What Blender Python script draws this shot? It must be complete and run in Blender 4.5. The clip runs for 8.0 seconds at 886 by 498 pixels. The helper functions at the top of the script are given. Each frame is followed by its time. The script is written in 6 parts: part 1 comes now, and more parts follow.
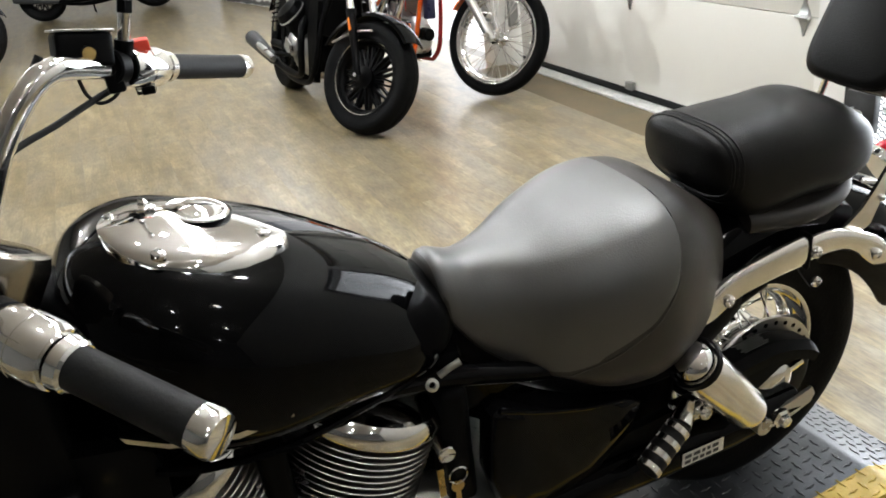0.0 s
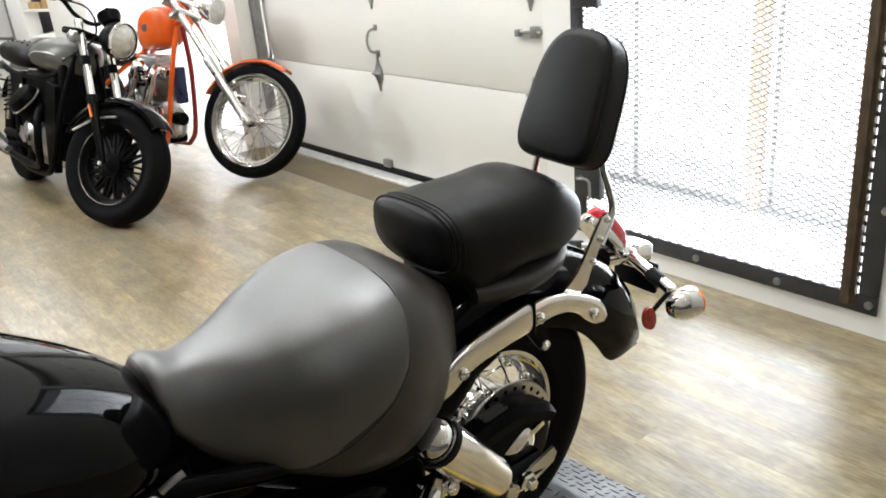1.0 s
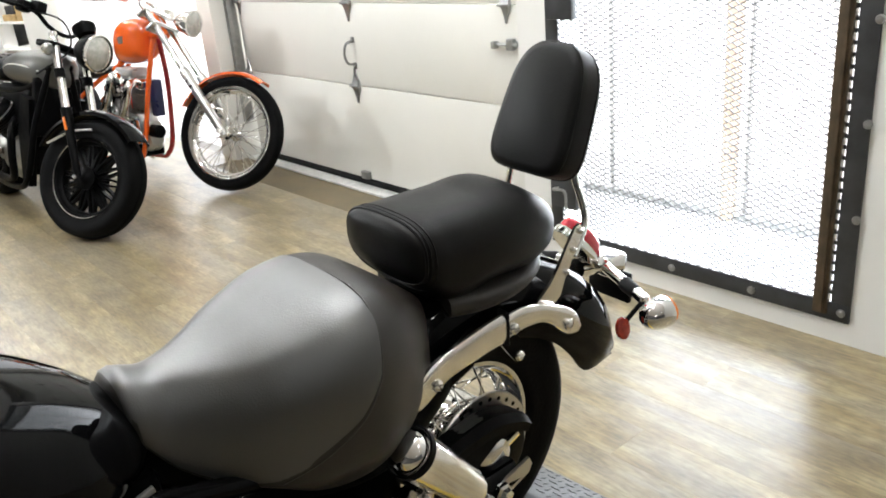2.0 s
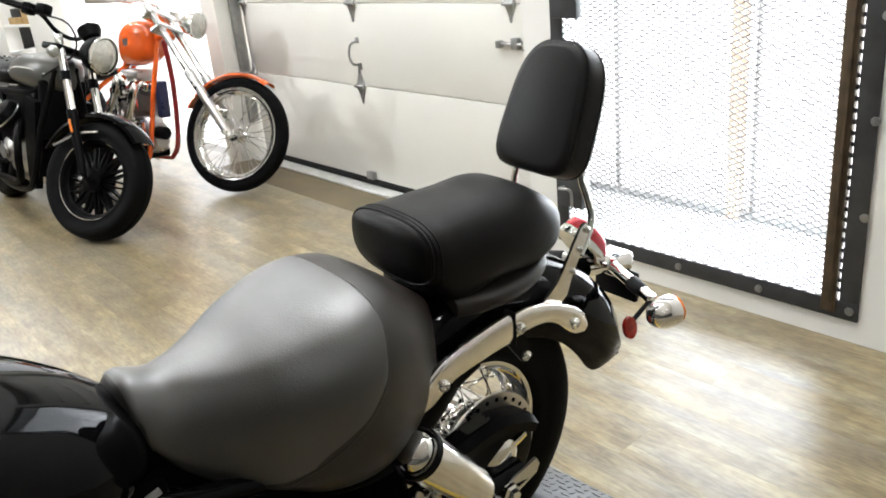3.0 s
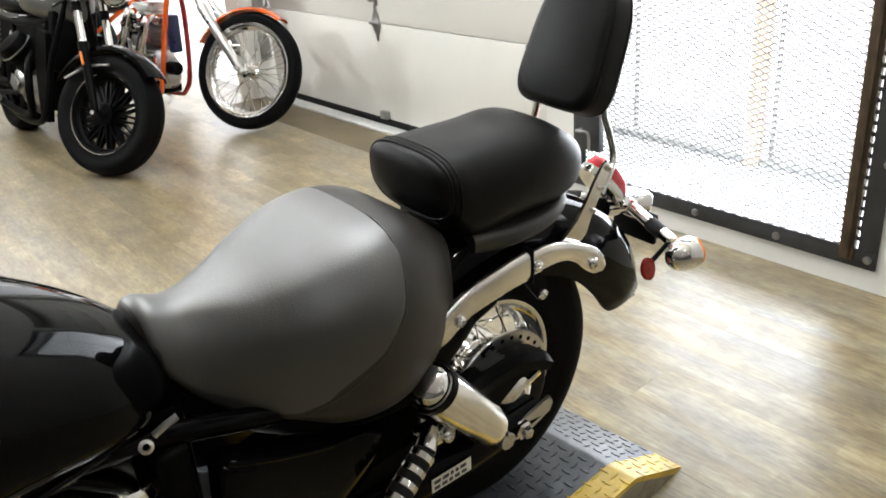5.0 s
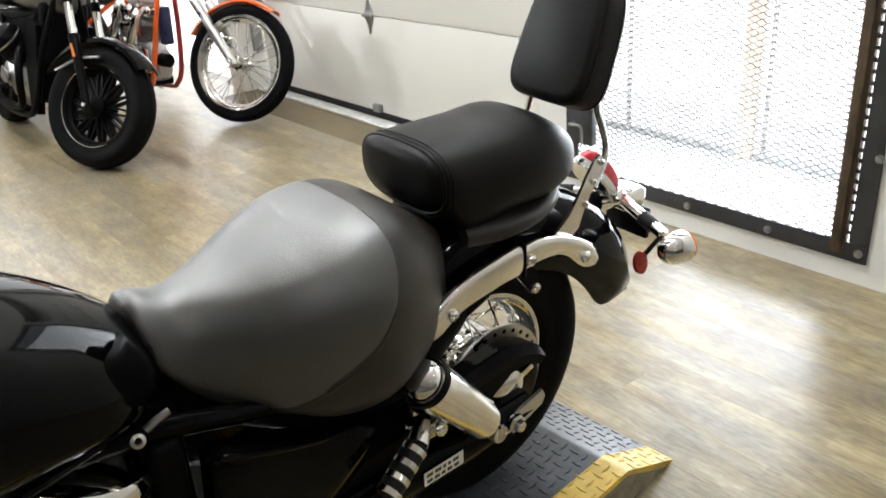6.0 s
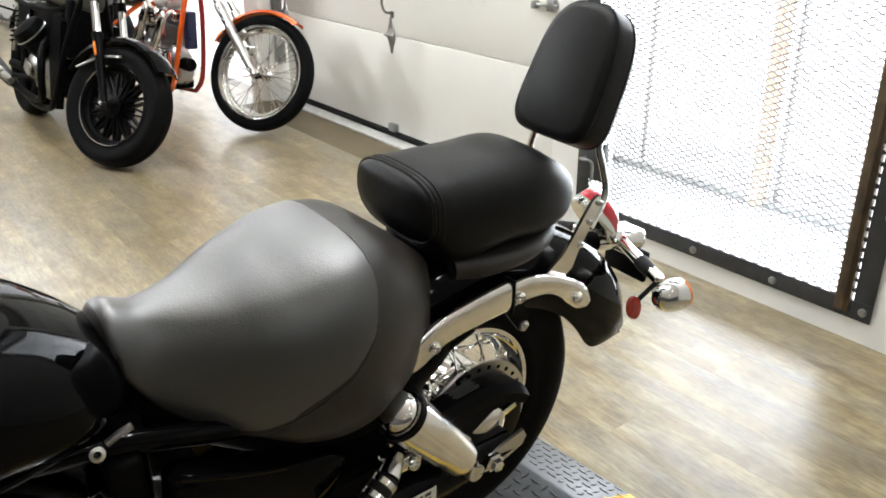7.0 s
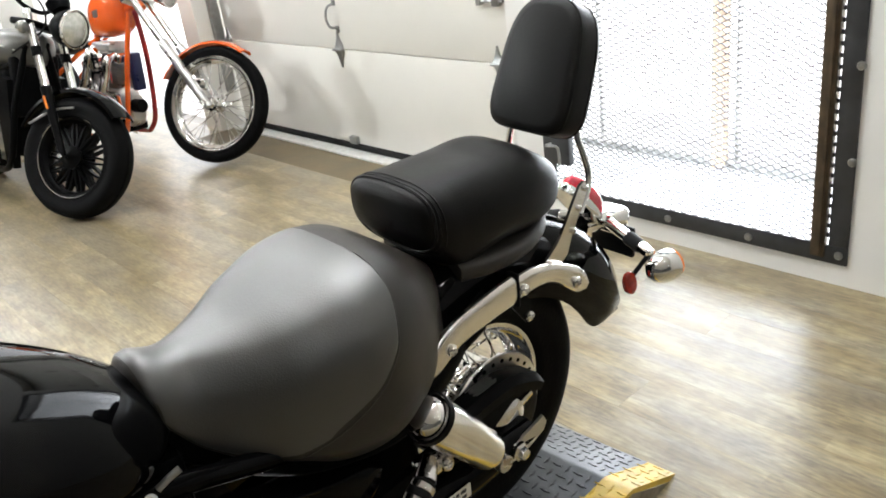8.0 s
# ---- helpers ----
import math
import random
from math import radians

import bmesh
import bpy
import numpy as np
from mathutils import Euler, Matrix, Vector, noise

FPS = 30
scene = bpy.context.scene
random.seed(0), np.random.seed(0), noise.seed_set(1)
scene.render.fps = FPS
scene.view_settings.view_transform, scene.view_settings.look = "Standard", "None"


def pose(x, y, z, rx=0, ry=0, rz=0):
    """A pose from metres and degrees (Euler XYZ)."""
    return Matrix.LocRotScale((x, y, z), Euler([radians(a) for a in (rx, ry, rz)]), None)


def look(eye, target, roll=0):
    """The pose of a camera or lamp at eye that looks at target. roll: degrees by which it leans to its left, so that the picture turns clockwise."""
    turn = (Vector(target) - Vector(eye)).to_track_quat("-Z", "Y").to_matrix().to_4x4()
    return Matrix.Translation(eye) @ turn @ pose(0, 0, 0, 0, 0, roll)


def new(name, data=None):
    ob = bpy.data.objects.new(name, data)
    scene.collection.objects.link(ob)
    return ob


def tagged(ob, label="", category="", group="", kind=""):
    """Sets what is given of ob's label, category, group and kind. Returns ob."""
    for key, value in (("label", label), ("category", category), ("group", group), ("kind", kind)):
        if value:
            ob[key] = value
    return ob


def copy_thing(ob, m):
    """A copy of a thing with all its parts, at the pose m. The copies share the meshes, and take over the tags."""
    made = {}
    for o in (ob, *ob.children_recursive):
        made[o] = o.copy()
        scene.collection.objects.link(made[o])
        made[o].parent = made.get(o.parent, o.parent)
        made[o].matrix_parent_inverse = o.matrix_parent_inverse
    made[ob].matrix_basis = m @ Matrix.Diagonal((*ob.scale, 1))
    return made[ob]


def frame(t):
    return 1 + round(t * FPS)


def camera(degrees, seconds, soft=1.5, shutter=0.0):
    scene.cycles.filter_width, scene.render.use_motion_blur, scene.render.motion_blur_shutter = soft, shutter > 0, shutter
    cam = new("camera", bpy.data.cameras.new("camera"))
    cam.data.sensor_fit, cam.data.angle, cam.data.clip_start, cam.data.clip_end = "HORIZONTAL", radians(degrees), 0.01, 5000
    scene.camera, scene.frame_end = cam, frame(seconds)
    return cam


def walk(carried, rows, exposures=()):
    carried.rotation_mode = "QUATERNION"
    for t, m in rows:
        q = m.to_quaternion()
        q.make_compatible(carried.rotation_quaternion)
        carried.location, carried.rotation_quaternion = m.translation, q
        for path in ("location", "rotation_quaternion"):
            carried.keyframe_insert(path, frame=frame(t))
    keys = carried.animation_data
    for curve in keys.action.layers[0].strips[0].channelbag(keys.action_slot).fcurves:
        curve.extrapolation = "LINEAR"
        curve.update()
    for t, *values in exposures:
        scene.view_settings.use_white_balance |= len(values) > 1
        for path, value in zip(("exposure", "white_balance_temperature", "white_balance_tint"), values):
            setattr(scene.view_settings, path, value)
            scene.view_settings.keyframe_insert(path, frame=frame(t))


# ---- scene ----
cam = camera(57.2, 8.0, soft=1.8)
PATH = [
    (0, (0.983, -0.903, 1.357), (-0.870, -0.200, 0.404), -7.6),
    (0.5, (0.999, -0.862, 1.348), (-0.767, 0.069, 0.424), -5.4),
    (1, (1.004, -0.807, 1.353), (-0.608, 0.439, 0.527), -5.3),
    (1.5, (1.015, -0.799, 1.353), (-0.569, 0.499, 0.548), -5.0),
    (3, (1.011, -0.795, 1.351), (-0.586, 0.488, 0.550), -5.6),
    (3.5, (1.008, -0.796, 1.344), (-0.580, 0.479, 0.510), -5.5),
    (4, (1.003, -0.804, 1.341), (-0.598, 0.435, 0.480), -5.0),
    (4.5, (0.992, -0.802, 1.327), (-0.602, 0.409, 0.415), -5.0),
    (6, (0.990, -0.799, 1.328), (-0.569, 0.427, 0.376), -4.6),
    (6.5, (0.995, -0.795, 1.327), (-0.629, 0.341, 0.373), -4.2),
    (7, (0.994, -0.750, 1.333), (-0.603, 0.466, 0.433), -0.6),
    (7.5, (0.997, -0.820, 1.367), (-0.665, 0.396, 0.593), -8.5),
    (8, (0.984, -0.817, 1.362), (-0.556, 0.467, 0.457), -7.8),
]
walk(cam, [(t, look(eye, target, roll)) for t, eye, target, roll in PATH])

# ---- light ----
world = bpy.data.worlds.new("world")
scene.world = world
world.use_nodes = True
wn = world.node_tree.nodes
sky = wn.new("ShaderNodeTexSky")
sky.sky_type = 'NISHITA'
sky.sun_disc = False
sky.dust_density, sky.ozone_density = 5.0, 0.3
sky.sun_elevation, sky.sun_rotation = radians(80), radians(180)
wn["Background"].inputs[1].default_value = 0.15
haze = wn.new("ShaderNodeMix")
haze.data_type = 'RGBA'
haze.inputs[0].default_value = 0.75
haze.inputs[7].default_value = (5.0, 5.1, 5.3, 1)
world.node_tree.links.new(sky.outputs[0], haze.inputs[6])
world.node_tree.links.new(haze.outputs[2], wn["Background"].inputs[0])

scene.view_settings.exposure = 0.85


def sun_lamp():
    d = bpy.data.lights.new("sun", 'SUN')
    d.energy, d.angle, d.color = 3.0, radians(10), (1, 0.99, 0.97)
    ob = new("sun", d)
    ob.matrix_world = look((0.3, -2, 12), (0, 0, 0))
    return ob


def area_lamp(name, eye, target, sx, sy, power, colour):
    d = bpy.data.lights.new(name, 'AREA')
    d.shape, d.size, d.size_y, d.energy, d.color = 'RECTANGLE', sx, sy, power, colour
    ob = new(name, d)
    ob.matrix_world = look(eye, target)
    return ob


sun_lamp()
# daylight that comes in at the mesh gate and at the show window by the far wall
area_lamp("gate_daylight", (-0.6, 2.1, 1.2), (-0.6, 0.5, 0.7), 1.2, 2.2, 88, (0.86, 0.93, 1.0))
area_lamp("front_daylight", (-7.6, 2.9, 1.6), (-5.5, 1.0, 0.8), 2.6, 2.4, 16, (0.97, 0.98, 1.0))

# ---- materials ----
def node_mat(name):
    m = bpy.data.materials.new(name)
    m.use_nodes = True
    n, l = m.node_tree.nodes, m.node_tree.links
    return m, n, l, n["Principled BSDF"]


def surface(name, colour, rough=0.5, metal=0.0, vary=0.12, scale=8.0, grain=60.0, bump=0.05, rough_vary=0.1, coat=0.0, spec=0.5):
    """A plain surface: tone varies at a broad and a fine scale, with fine relief."""
    m, n, l, b = node_mat(name)
    tc = n.new("ShaderNodeTexCoord")
    big, fine = n.new("ShaderNodeTexNoise"), n.new("ShaderNodeTexNoise")
    big.inputs["Scale"].default_value, big.inputs["Detail"].default_value = scale, 5
    fine.inputs["Scale"].default_value, fine.inputs["Detail"].default_value = grain, 3
    l.new(tc.outputs["Object"], big.inputs["Vector"])
    l.new(tc.outputs["Object"], fine.inputs["Vector"])
    ramp = n.new("ShaderNodeValToRGB")
    ramp.color_ramp.elements[0].position, ramp.color_ramp.elements[1].position = 0.3, 0.7
    ramp.color_ramp.elements[0].color = (*[c * (1 - vary) for c in colour], 1)
    ramp.color_ramp.elements[1].color = (*[min(1, c * (1 + vary)) for c in colour], 1)
    l.new(big.outputs[0], ramp.inputs[0])
    l.new(ramp.outputs[0], b.inputs["Base Color"])
    mr = n.new("ShaderNodeMapRange")
    mr.inputs["To Min"].default_value, mr.inputs["To Max"].default_value = max(0.02, rough - rough_vary), min(1, rough + rough_vary)
    l.new(big.outputs[0], mr.inputs["Value"])
    l.new(mr.outputs[0], b.inputs["Roughness"])
    b.inputs["Metallic"].default_value = metal
    b.inputs["Coat Weight"].default_value = coat
    b.inputs["Coat Roughness"].default_value = 0.03
    b.inputs["Specular IOR Level"].default_value = spec
    if bump:
        bp = n.new("ShaderNodeBump")
        bp.inputs["Strength"].default_value, bp.inputs["Distance"].default_value = bump, 0.004
        l.new(fine.outputs[0], bp.inputs["Height"])
        l.new(bp.outputs[0], b.inputs["Normal"])
    return m


def leather(name, colour, rough, spec=0.5, wax=0.0, sheen=0.0, sheen_tint=(1, 1, 1)):
    m, n, l, b = node_mat(name)
    tc = n.new("ShaderNodeTexCoord")
    vor, big = n.new("ShaderNodeTexVoronoi"), n.new("ShaderNodeTexNoise")
    vor.inputs["Scale"].default_value = 420
    big.inputs["Scale"].default_value, big.inputs["Detail"].default_value = 9, 6
    l.new(tc.outputs["Object"], vor.inputs["Vector"])
    l.new(tc.outputs["Object"], big.inputs["Vector"])
    ramp = n.new("ShaderNodeValToRGB")
    ramp.color_ramp.elements[0].color = (*[c * 0.45 for c in colour], 1)
    ramp.color_ramp.elements[1].color = (*[c * 1.6 for c in colour], 1)
    l.new(big.outputs[0], ramp.inputs[0])
    l.new(ramp.outputs[0], b.inputs["Base Color"])
    mr = n.new("ShaderNodeMapRange")
    mr.inputs["To Min"].default_value, mr.inputs["To Max"].default_value = rough - 0.10, rough + 0.13
    l.new(big.outputs[0], mr.inputs["Value"])
    l.new(mr.outputs[0], b.inputs["Roughness"])
    bp = n.new("ShaderNodeBump")
    bp.inputs["Strength"].default_value, bp.inputs["Distance"].default_value = 0.25, 0.0012
    l.new(vor.outputs["Distance"], bp.inputs["Height"])
    l.new(bp.outputs[0], b.inputs["Normal"])
    b.inputs["Specular IOR Level"].default_value = spec
    b.inputs["Coat Weight"].default_value, b.inputs["Coat Roughness"].default_value = wax, rough
    # sheen lobe, added to lift the leather's brightness at grazing view
    b.inputs["Sheen Weight"].default_value, b.inputs["Sheen Roughness"].default_value = sheen, 0.45
    b.inputs["Sheen Tint"].default_value = (*sheen_tint, 1)
    return m


def plank_mat():
    """Pale wood-look vinyl planks: streaks run along each board, each board has its own tone."""
    m, n, l, b = node_mat("vinyl_plank")
    tc, oi = n.new("ShaderNodeTexCoord"), n.new("ShaderNodeObjectInfo")
    geo = n.new("ShaderNodeNewGeometry")
    add = n.new("ShaderNodeVectorMath")
    add.operation = 'ADD'
    comb = n.new("ShaderNodeCombineXYZ")
    mul = n.new("ShaderNodeMath")
    mul.operation = 'MULTIPLY_ADD'
    mul.inputs[1].default_value = 37.0
    rsum = n.new("ShaderNodeMath")
    rsum.operation = 'ADD'
    l.new(oi.outputs["Random"], rsum.inputs[0])
    l.new(geo.outputs["Random Per Island"], rsum.inputs[1])
    l.new(rsum.outputs[0], mul.inputs[0])
    l.new(mul.outputs[0], comb.inputs["X"])
    l.new(mul.outputs[0], comb.inputs["Z"])
    l.new(tc.outputs["Object"], add.inputs[0])
    l.new(comb.outputs[0], add.inputs[1])
    mp = n.new("ShaderNodeMapping")
    mp.inputs["Scale"].default_value = (1.6, 8.0, 1.0)
    l.new(add.outputs[0], mp.inputs["Vector"])
    streak, blotch, fine = n.new("ShaderNodeTexNoise"), n.new("ShaderNodeTexNoise"), n.new("ShaderNodeTexNoise")
    streak.inputs["Scale"].default_value, streak.inputs["Detail"].default_value = 1.9, 6
    streak.inputs["Distortion"].default_value = 0.15
    blotch.inputs["Scale"].default_value, blotch.inputs["Detail"].default_value = 0.9, 4
    fine.inputs["Scale"].default_value = 14.0
    l.new(mp.outputs[0], streak.inputs["Vector"])
    l.new(mp.outputs[0], blotch.inputs["Vector"])
    l.new(mp.outputs[0], fine.inputs["Vector"])
    ramp = n.new("ShaderNodeValToRGB")
    e = ramp.color_ramp.elements
    e[0].position, e[0].color = 0.33, (0.165, 0.118, 0.052, 1)
    e[1].position, e[1].color = 0.66, (0.385, 0.325, 0.20, 1)
    mid = e.new(0.5)
    mid.color = (0.27, 0.21, 0.108, 1)
    mixv = n.new("ShaderNodeMix")
    mixv.data_type = 'FLOAT'
    mixv.inputs[0].default_value = 0.35
    l.new(streak.outputs[0], mixv.inputs[2])
    l.new(blotch.outputs[0], mixv.inputs[3])
    l.new(mixv.outputs[0], ramp.inputs[0])
    strips = n.new("ShaderNodeTexBrick")
    strips.inputs["Color1"].default_value, strips.inputs["Color2"].default_value = (0.74, 0.72, 0.68, 1), (1.12, 1.14, 1.16, 1)
    strips.inputs["Mortar"].default_value = (0.85, 0.84, 0.8, 1)
    strips.inputs["Scale"].default_value, strips.inputs["Mortar Size"].default_value = 1.0, 0.0
    strips.inputs["Brick Width"].default_value, strips.inputs["Row Height"].default_value = 0.47, 0.0507
    l.new(add.outputs[0], strips.inputs["Vector"])
    tinted = n.new("ShaderNodeMix")
    tinted.data_type, tinted.blend_type = 'RGBA', 'MULTIPLY'
    tinted.inputs[0].default_value = 0.6
    l.new(ramp.outputs[0], tinted.inputs[6])
    l.new(strips.outputs["Color"], tinted.inputs[7])
    # greyish washed patches across the boards
    wash, veil, grey = n.new("ShaderNodeTexNoise"), n.new("ShaderNodeMapRange"), n.new("ShaderNodeMix")
    wash.inputs["Scale"].default_value, wash.inputs["Detail"].default_value = 1.0, 5
    l.new(mp.outputs[0], wash.inputs["Vector"])
    veil.inputs["From Min"].default_value, veil.inputs["From Max"].default_value = 0.46, 0.70
    veil.inputs["To Max"].default_value = 0.75
    l.new(wash.outputs[0], veil.inputs["Value"])
    grey.data_type = 'RGBA'
    grey.inputs[7].default_value = (0.215, 0.192, 0.152, 1)
    l.new(veil.outputs[0], grey.inputs[0])
    l.new(tinted.outputs[2], grey.inputs[6])
    hsv = n.new("ShaderNodeHueSaturation")
    tone = n.new("ShaderNodeMapRange")
    tone.inputs["From Max"].default_value = 2.0
    tone.inputs["To Min"].default_value, tone.inputs["To Max"].default_value = 0.88, 1.10
    l.new(rsum.outputs[0], tone.inputs["Value"])
    l.new(tone.outputs[0], hsv.inputs["Value"])
    stain, worn, grain = n.new("ShaderNodeTexNoise"), n.new("ShaderNodeMix"), n.new("ShaderNodeMath")
    stain.inputs["Scale"].default_value, stain.inputs["Detail"].default_value = 9.0, 7
    stain.inputs["Roughness"].default_value = 0.62
    l.new(add.outputs[0], stain.inputs["Vector"])
    grain.operation = 'ADD'
    l.new(stain.outputs[0], grain.inputs[0])
    l.new(fine.outputs[0], grain.inputs[1])
    speck = n.new("ShaderNodeMapRange")
    speck.inputs["From Min"].default_value, speck.inputs["From Max"].default_value = 0.75, 1.25
    speck.inputs["To Min"].default_value, speck.inputs["To Max"].default_value = 0.66, 1.3
    l.new(grain.outputs[0], speck.inputs["Value"])
    worn.data_type, worn.blend_type = 'RGBA', 'MULTIPLY'
    worn.inputs[0].default_value = 1.0
    l.new(grey.outputs[2], worn.inputs[6])
    l.new(speck.outputs[0], worn.inputs[7])
    l.new(worn.outputs[2], hsv.inputs["Color"])
    l.new(hsv.outputs[0], b.inputs["Base Color"])
    b.inputs["Specular IOR Level"].default_value = 0.5
    b.inputs["Coat Weight"].default_value, b.inputs["Coat Roughness"].default_value = 0.7, 0.30
    rr = n.new("ShaderNodeMapRange")
    rr.inputs["To Min"].default_value, rr.inputs["To Max"].default_value = 0.26, 0.42
    l.new(blotch.outputs[0], rr.inputs["Value"])
    l.new(rr.outputs[0], b.inputs["Roughness"])
    bp = n.new("ShaderNodeBump")
    bp.inputs["Strength"].default_value, bp.inputs["Distance"].default_value = 0.05, 0.002
    l.new(fine.outputs[0], bp.inputs["Height"])
    l.new(bp.outputs[0], b.inputs["Normal"])
    return m


def emitter(name, colour, strength):
    m, n, l, b = node_mat(name)
    b.inputs["Base Color"].default_value = (0.8, 0.8, 0.8, 1)
    b.inputs["Emission Color"].default_value = (*colour, 1)
    b.inputs["Emission Strength"].default_value = strength
    return m


WHITE_WALL = surface("white_wall_paint", (0.78, 0.77, 0.74), 0.6, vary=0.04, scale=1.5, grain=120, bump=0.08)
GREY_WALL = surface("grey_wall_paint", (0.12, 0.118, 0.112), 0.6, vary=0.05, scale=1.5, grain=120, bump=0.08)
CREAM = surface("cream_door_paint", (0.74, 0.725, 0.675), 0.42, vary=0.05, scale=1.2, grain=160, bump=0.06)
CEIL = surface("beige_ceiling_paint", (0.46, 0.43, 0.395), 0.8, vary=0.04, scale=2, bump=0.05)
VINYL = plank_mat()
SUBFLOOR = surface("joint_tan", (0.26, 0.21, 0.13), 0.8, vary=0.2, scale=10)
CONCRETE = surface("brown_concrete", (0.16, 0.125, 0.072), 0.5, vary=0.22, scale=6, grain=90, bump=0.2)
RUBBER = surface("black_rubber", (0.008, 0.008, 0.0085), 0.62, vary=0.3, scale=12, grain=200, bump=0.15, spec=0.2)
TYRE = surface("tyre_rubber", (0.004, 0.004, 0.0042), 0.6, vary=0.3, scale=10, grain=150, bump=0.25, spec=0.05)
CHROME = surface("chrome", (0.82, 0.81, 0.79), 0.07, metal=1.0, vary=0.03, scale=20, bump=0.0, rough_vary=0.04)
POLISHED = surface("dull_polished_metal", (0.90, 0.875, 0.84), 0.2, metal=1.0, vary=0.06, scale=26, grain=140, bump=0.03, rough_vary=0.1)
# chrome whose dim, warm reflection is put into the metal colour
DIM_CHROME = surface("darkened_chrome_shell", (0.34, 0.31, 0.26), 0.16, metal=1.0, vary=0.15, scale=14, bump=0.0)
SATIN = surface("satin_aluminium", (0.62, 0.61, 0.59), 0.3, metal=1.0, vary=0.08, scale=14, bump=0.05)
STEEL_DARK = surface("dark_painted_steel", (0.03, 0.031, 0.033), 0.5, metal=0.0, vary=0.35, scale=14, grain=90, bump=0.2)
RUSTY = surface("rusty_brown_steel", (0.085, 0.06, 0.036), 0.55, metal=0.4, vary=0.4, scale=18, grain=80, bump=0.3)
GALV = surface("galvanised_steel", (0.33, 0.33, 0.32), 0.38, metal=0.9, vary=0.15, scale=25, bump=0.08)
GLOSS_BLACK = surface("gloss_black_paint", (0.0015, 0.0015, 0.0017), 0.04, vary=0.1, scale=6, bump=0.0, rough_vary=0.02, spec=0.10)
SATIN_BLACK = surface("satin_black", (0.0028, 0.0028, 0.003), 0.38, vary=0.3, scale=20, grain=120, bump=0.1, spec=0.05)
LEATHER = leather("black_leather", (0.0085, 0.0066, 0.0054), 0.42, 0.55, 0.0, 0.06, (1.0, 0.85, 0.72))
# paler and glossier than the leather of the saddle round it
LEATHER_TOP = leather("paler_seat_leather", (0.0135, 0.0125, 0.0118), 0.41, 1.0, 0.6, 0.10, (0.95, 0.97, 1.0))
LEATHER_PAD = leather("black_vinyl_pad", (0.0035, 0.0032, 0.0031), 0.42, 0.17)
RED_LENS = surface("red_lens", (0.55, 0.015, 0.03), 0.12, vary=0.1, scale=30, bump=0.0, coat=0.6)
DARK_RED = surface("dark_red_reflector", (0.30, 0.02, 0.012), 0.15, vary=0.25, scale=80, grain=300, bump=0.3, coat=0.6)
AMBER = surface("amber_lens", (0.8, 0.2, 0.03), 0.12, vary=0.1, scale=30, bump=0.0, coat=0.6)
ORANGE = surface("orange_candy_paint", (0.72, 0.105, 0.012), 0.1, vary=0.12, scale=7, bump=0.0, coat=1.0)
RED_PAINT = surface("red_frame_paint", (0.34, 0.022, 0.022), 0.2, vary=0.15, scale=9, bump=0.0, coat=0.7)
SILVER_PAINT = surface("silver_grey_paint", (0.085, 0.083, 0.074), 0.4, metal=0.3, vary=0.1, scale=8, bump=0.0, coat=0.25)
BLUE_DARK = surface("dark_blue_enamel", (0.012, 0.016, 0.06), 0.3, vary=0.2, scale=20, bump=0.0)
YELLOW = surface("worn_yellow_paint", (0.72, 0.48, 0.05), 0.45, vary=0.22, scale=16, grain=90, bump=0.15)
CHECKER = surface("black_checker_plate", (0.055, 0.058, 0.062), 0.34, metal=0.35, vary=0.35, scale=15, grain=120, bump=0.1)
RAW_EDGE = surface("raw_plate_edge", (0.25, 0.22, 0.16), 0.6, vary=0.3, scale=30, bump=0.2)
WOOD = surface("bare_pine_stud", (0.60, 0.45, 0.33), 0.65, vary=0.15, scale=9, grain=60, bump=0.15)
LENS_GLASS = surface("headlamp_glass", (0.62, 0.62, 0.58), 0.12, metal=0.7, vary=0.25, scale=30, grain=140, bump=0.3)
LABEL_WHITE = surface("white_label", (0.7, 0.69, 0.64), 0.5, vary=0.06, scale=20, bump=0.0)
LABEL_BLACK = surface("label_print", (0.03, 0.03, 0.03), 0.5, vary=0.1, scale=20, bump=0.0)
KILL_RED = surface("red_switch", (0.7, 0.06, 0.035), 0.35, vary=0.08, scale=30, bump=0.0)
BRASS = surface("brass", (0.55, 0.38, 0.14), 0.3, metal=1.0, vary=0.1, scale=30, bump=0.0)
BARE_STRIP = surface("bare_aluminium_strip", (0.85, 0.85, 0.84), 0.42, metal=0.5, vary=0.12, scale=30, bump=0.1)
SNOW_SLAB = surface("outside_concrete", (0.55, 0.56, 0.57), 0.8, vary=0.35, scale=4, grain=50, bump=0.2)
SNOW = surface("bright_ground", (0.82, 0.82, 0.82), 0.9, vary=0.05, scale=0.3, grain=5, bump=0.05)
OUTSIDE = emitter("daylight_backdrop", (0.97, 0.985, 1.0), 2.6)
BULB = emitter("lamp_bulb", (1.0, 0.93, 0.82), 60.0)
# glow of the added fill strips
FILL_GLOW = emitter("fill_strip_glow", (0.93, 0.97, 1.0), 8.0)
PURPLE = surface("purple_box", (0.10, 0.035, 0.12), 0.5, vary=0.15, scale=20)
TAN = surface("tan_box", (0.42, 0.28, 0.12), 0.6, vary=0.25, scale=20)


# ---- mesh helpers ----
def finish(me, smooth=35):
    if smooth:
        me.shade_smooth()
        me.set_sharp_from_angle(angle=radians(smooth))


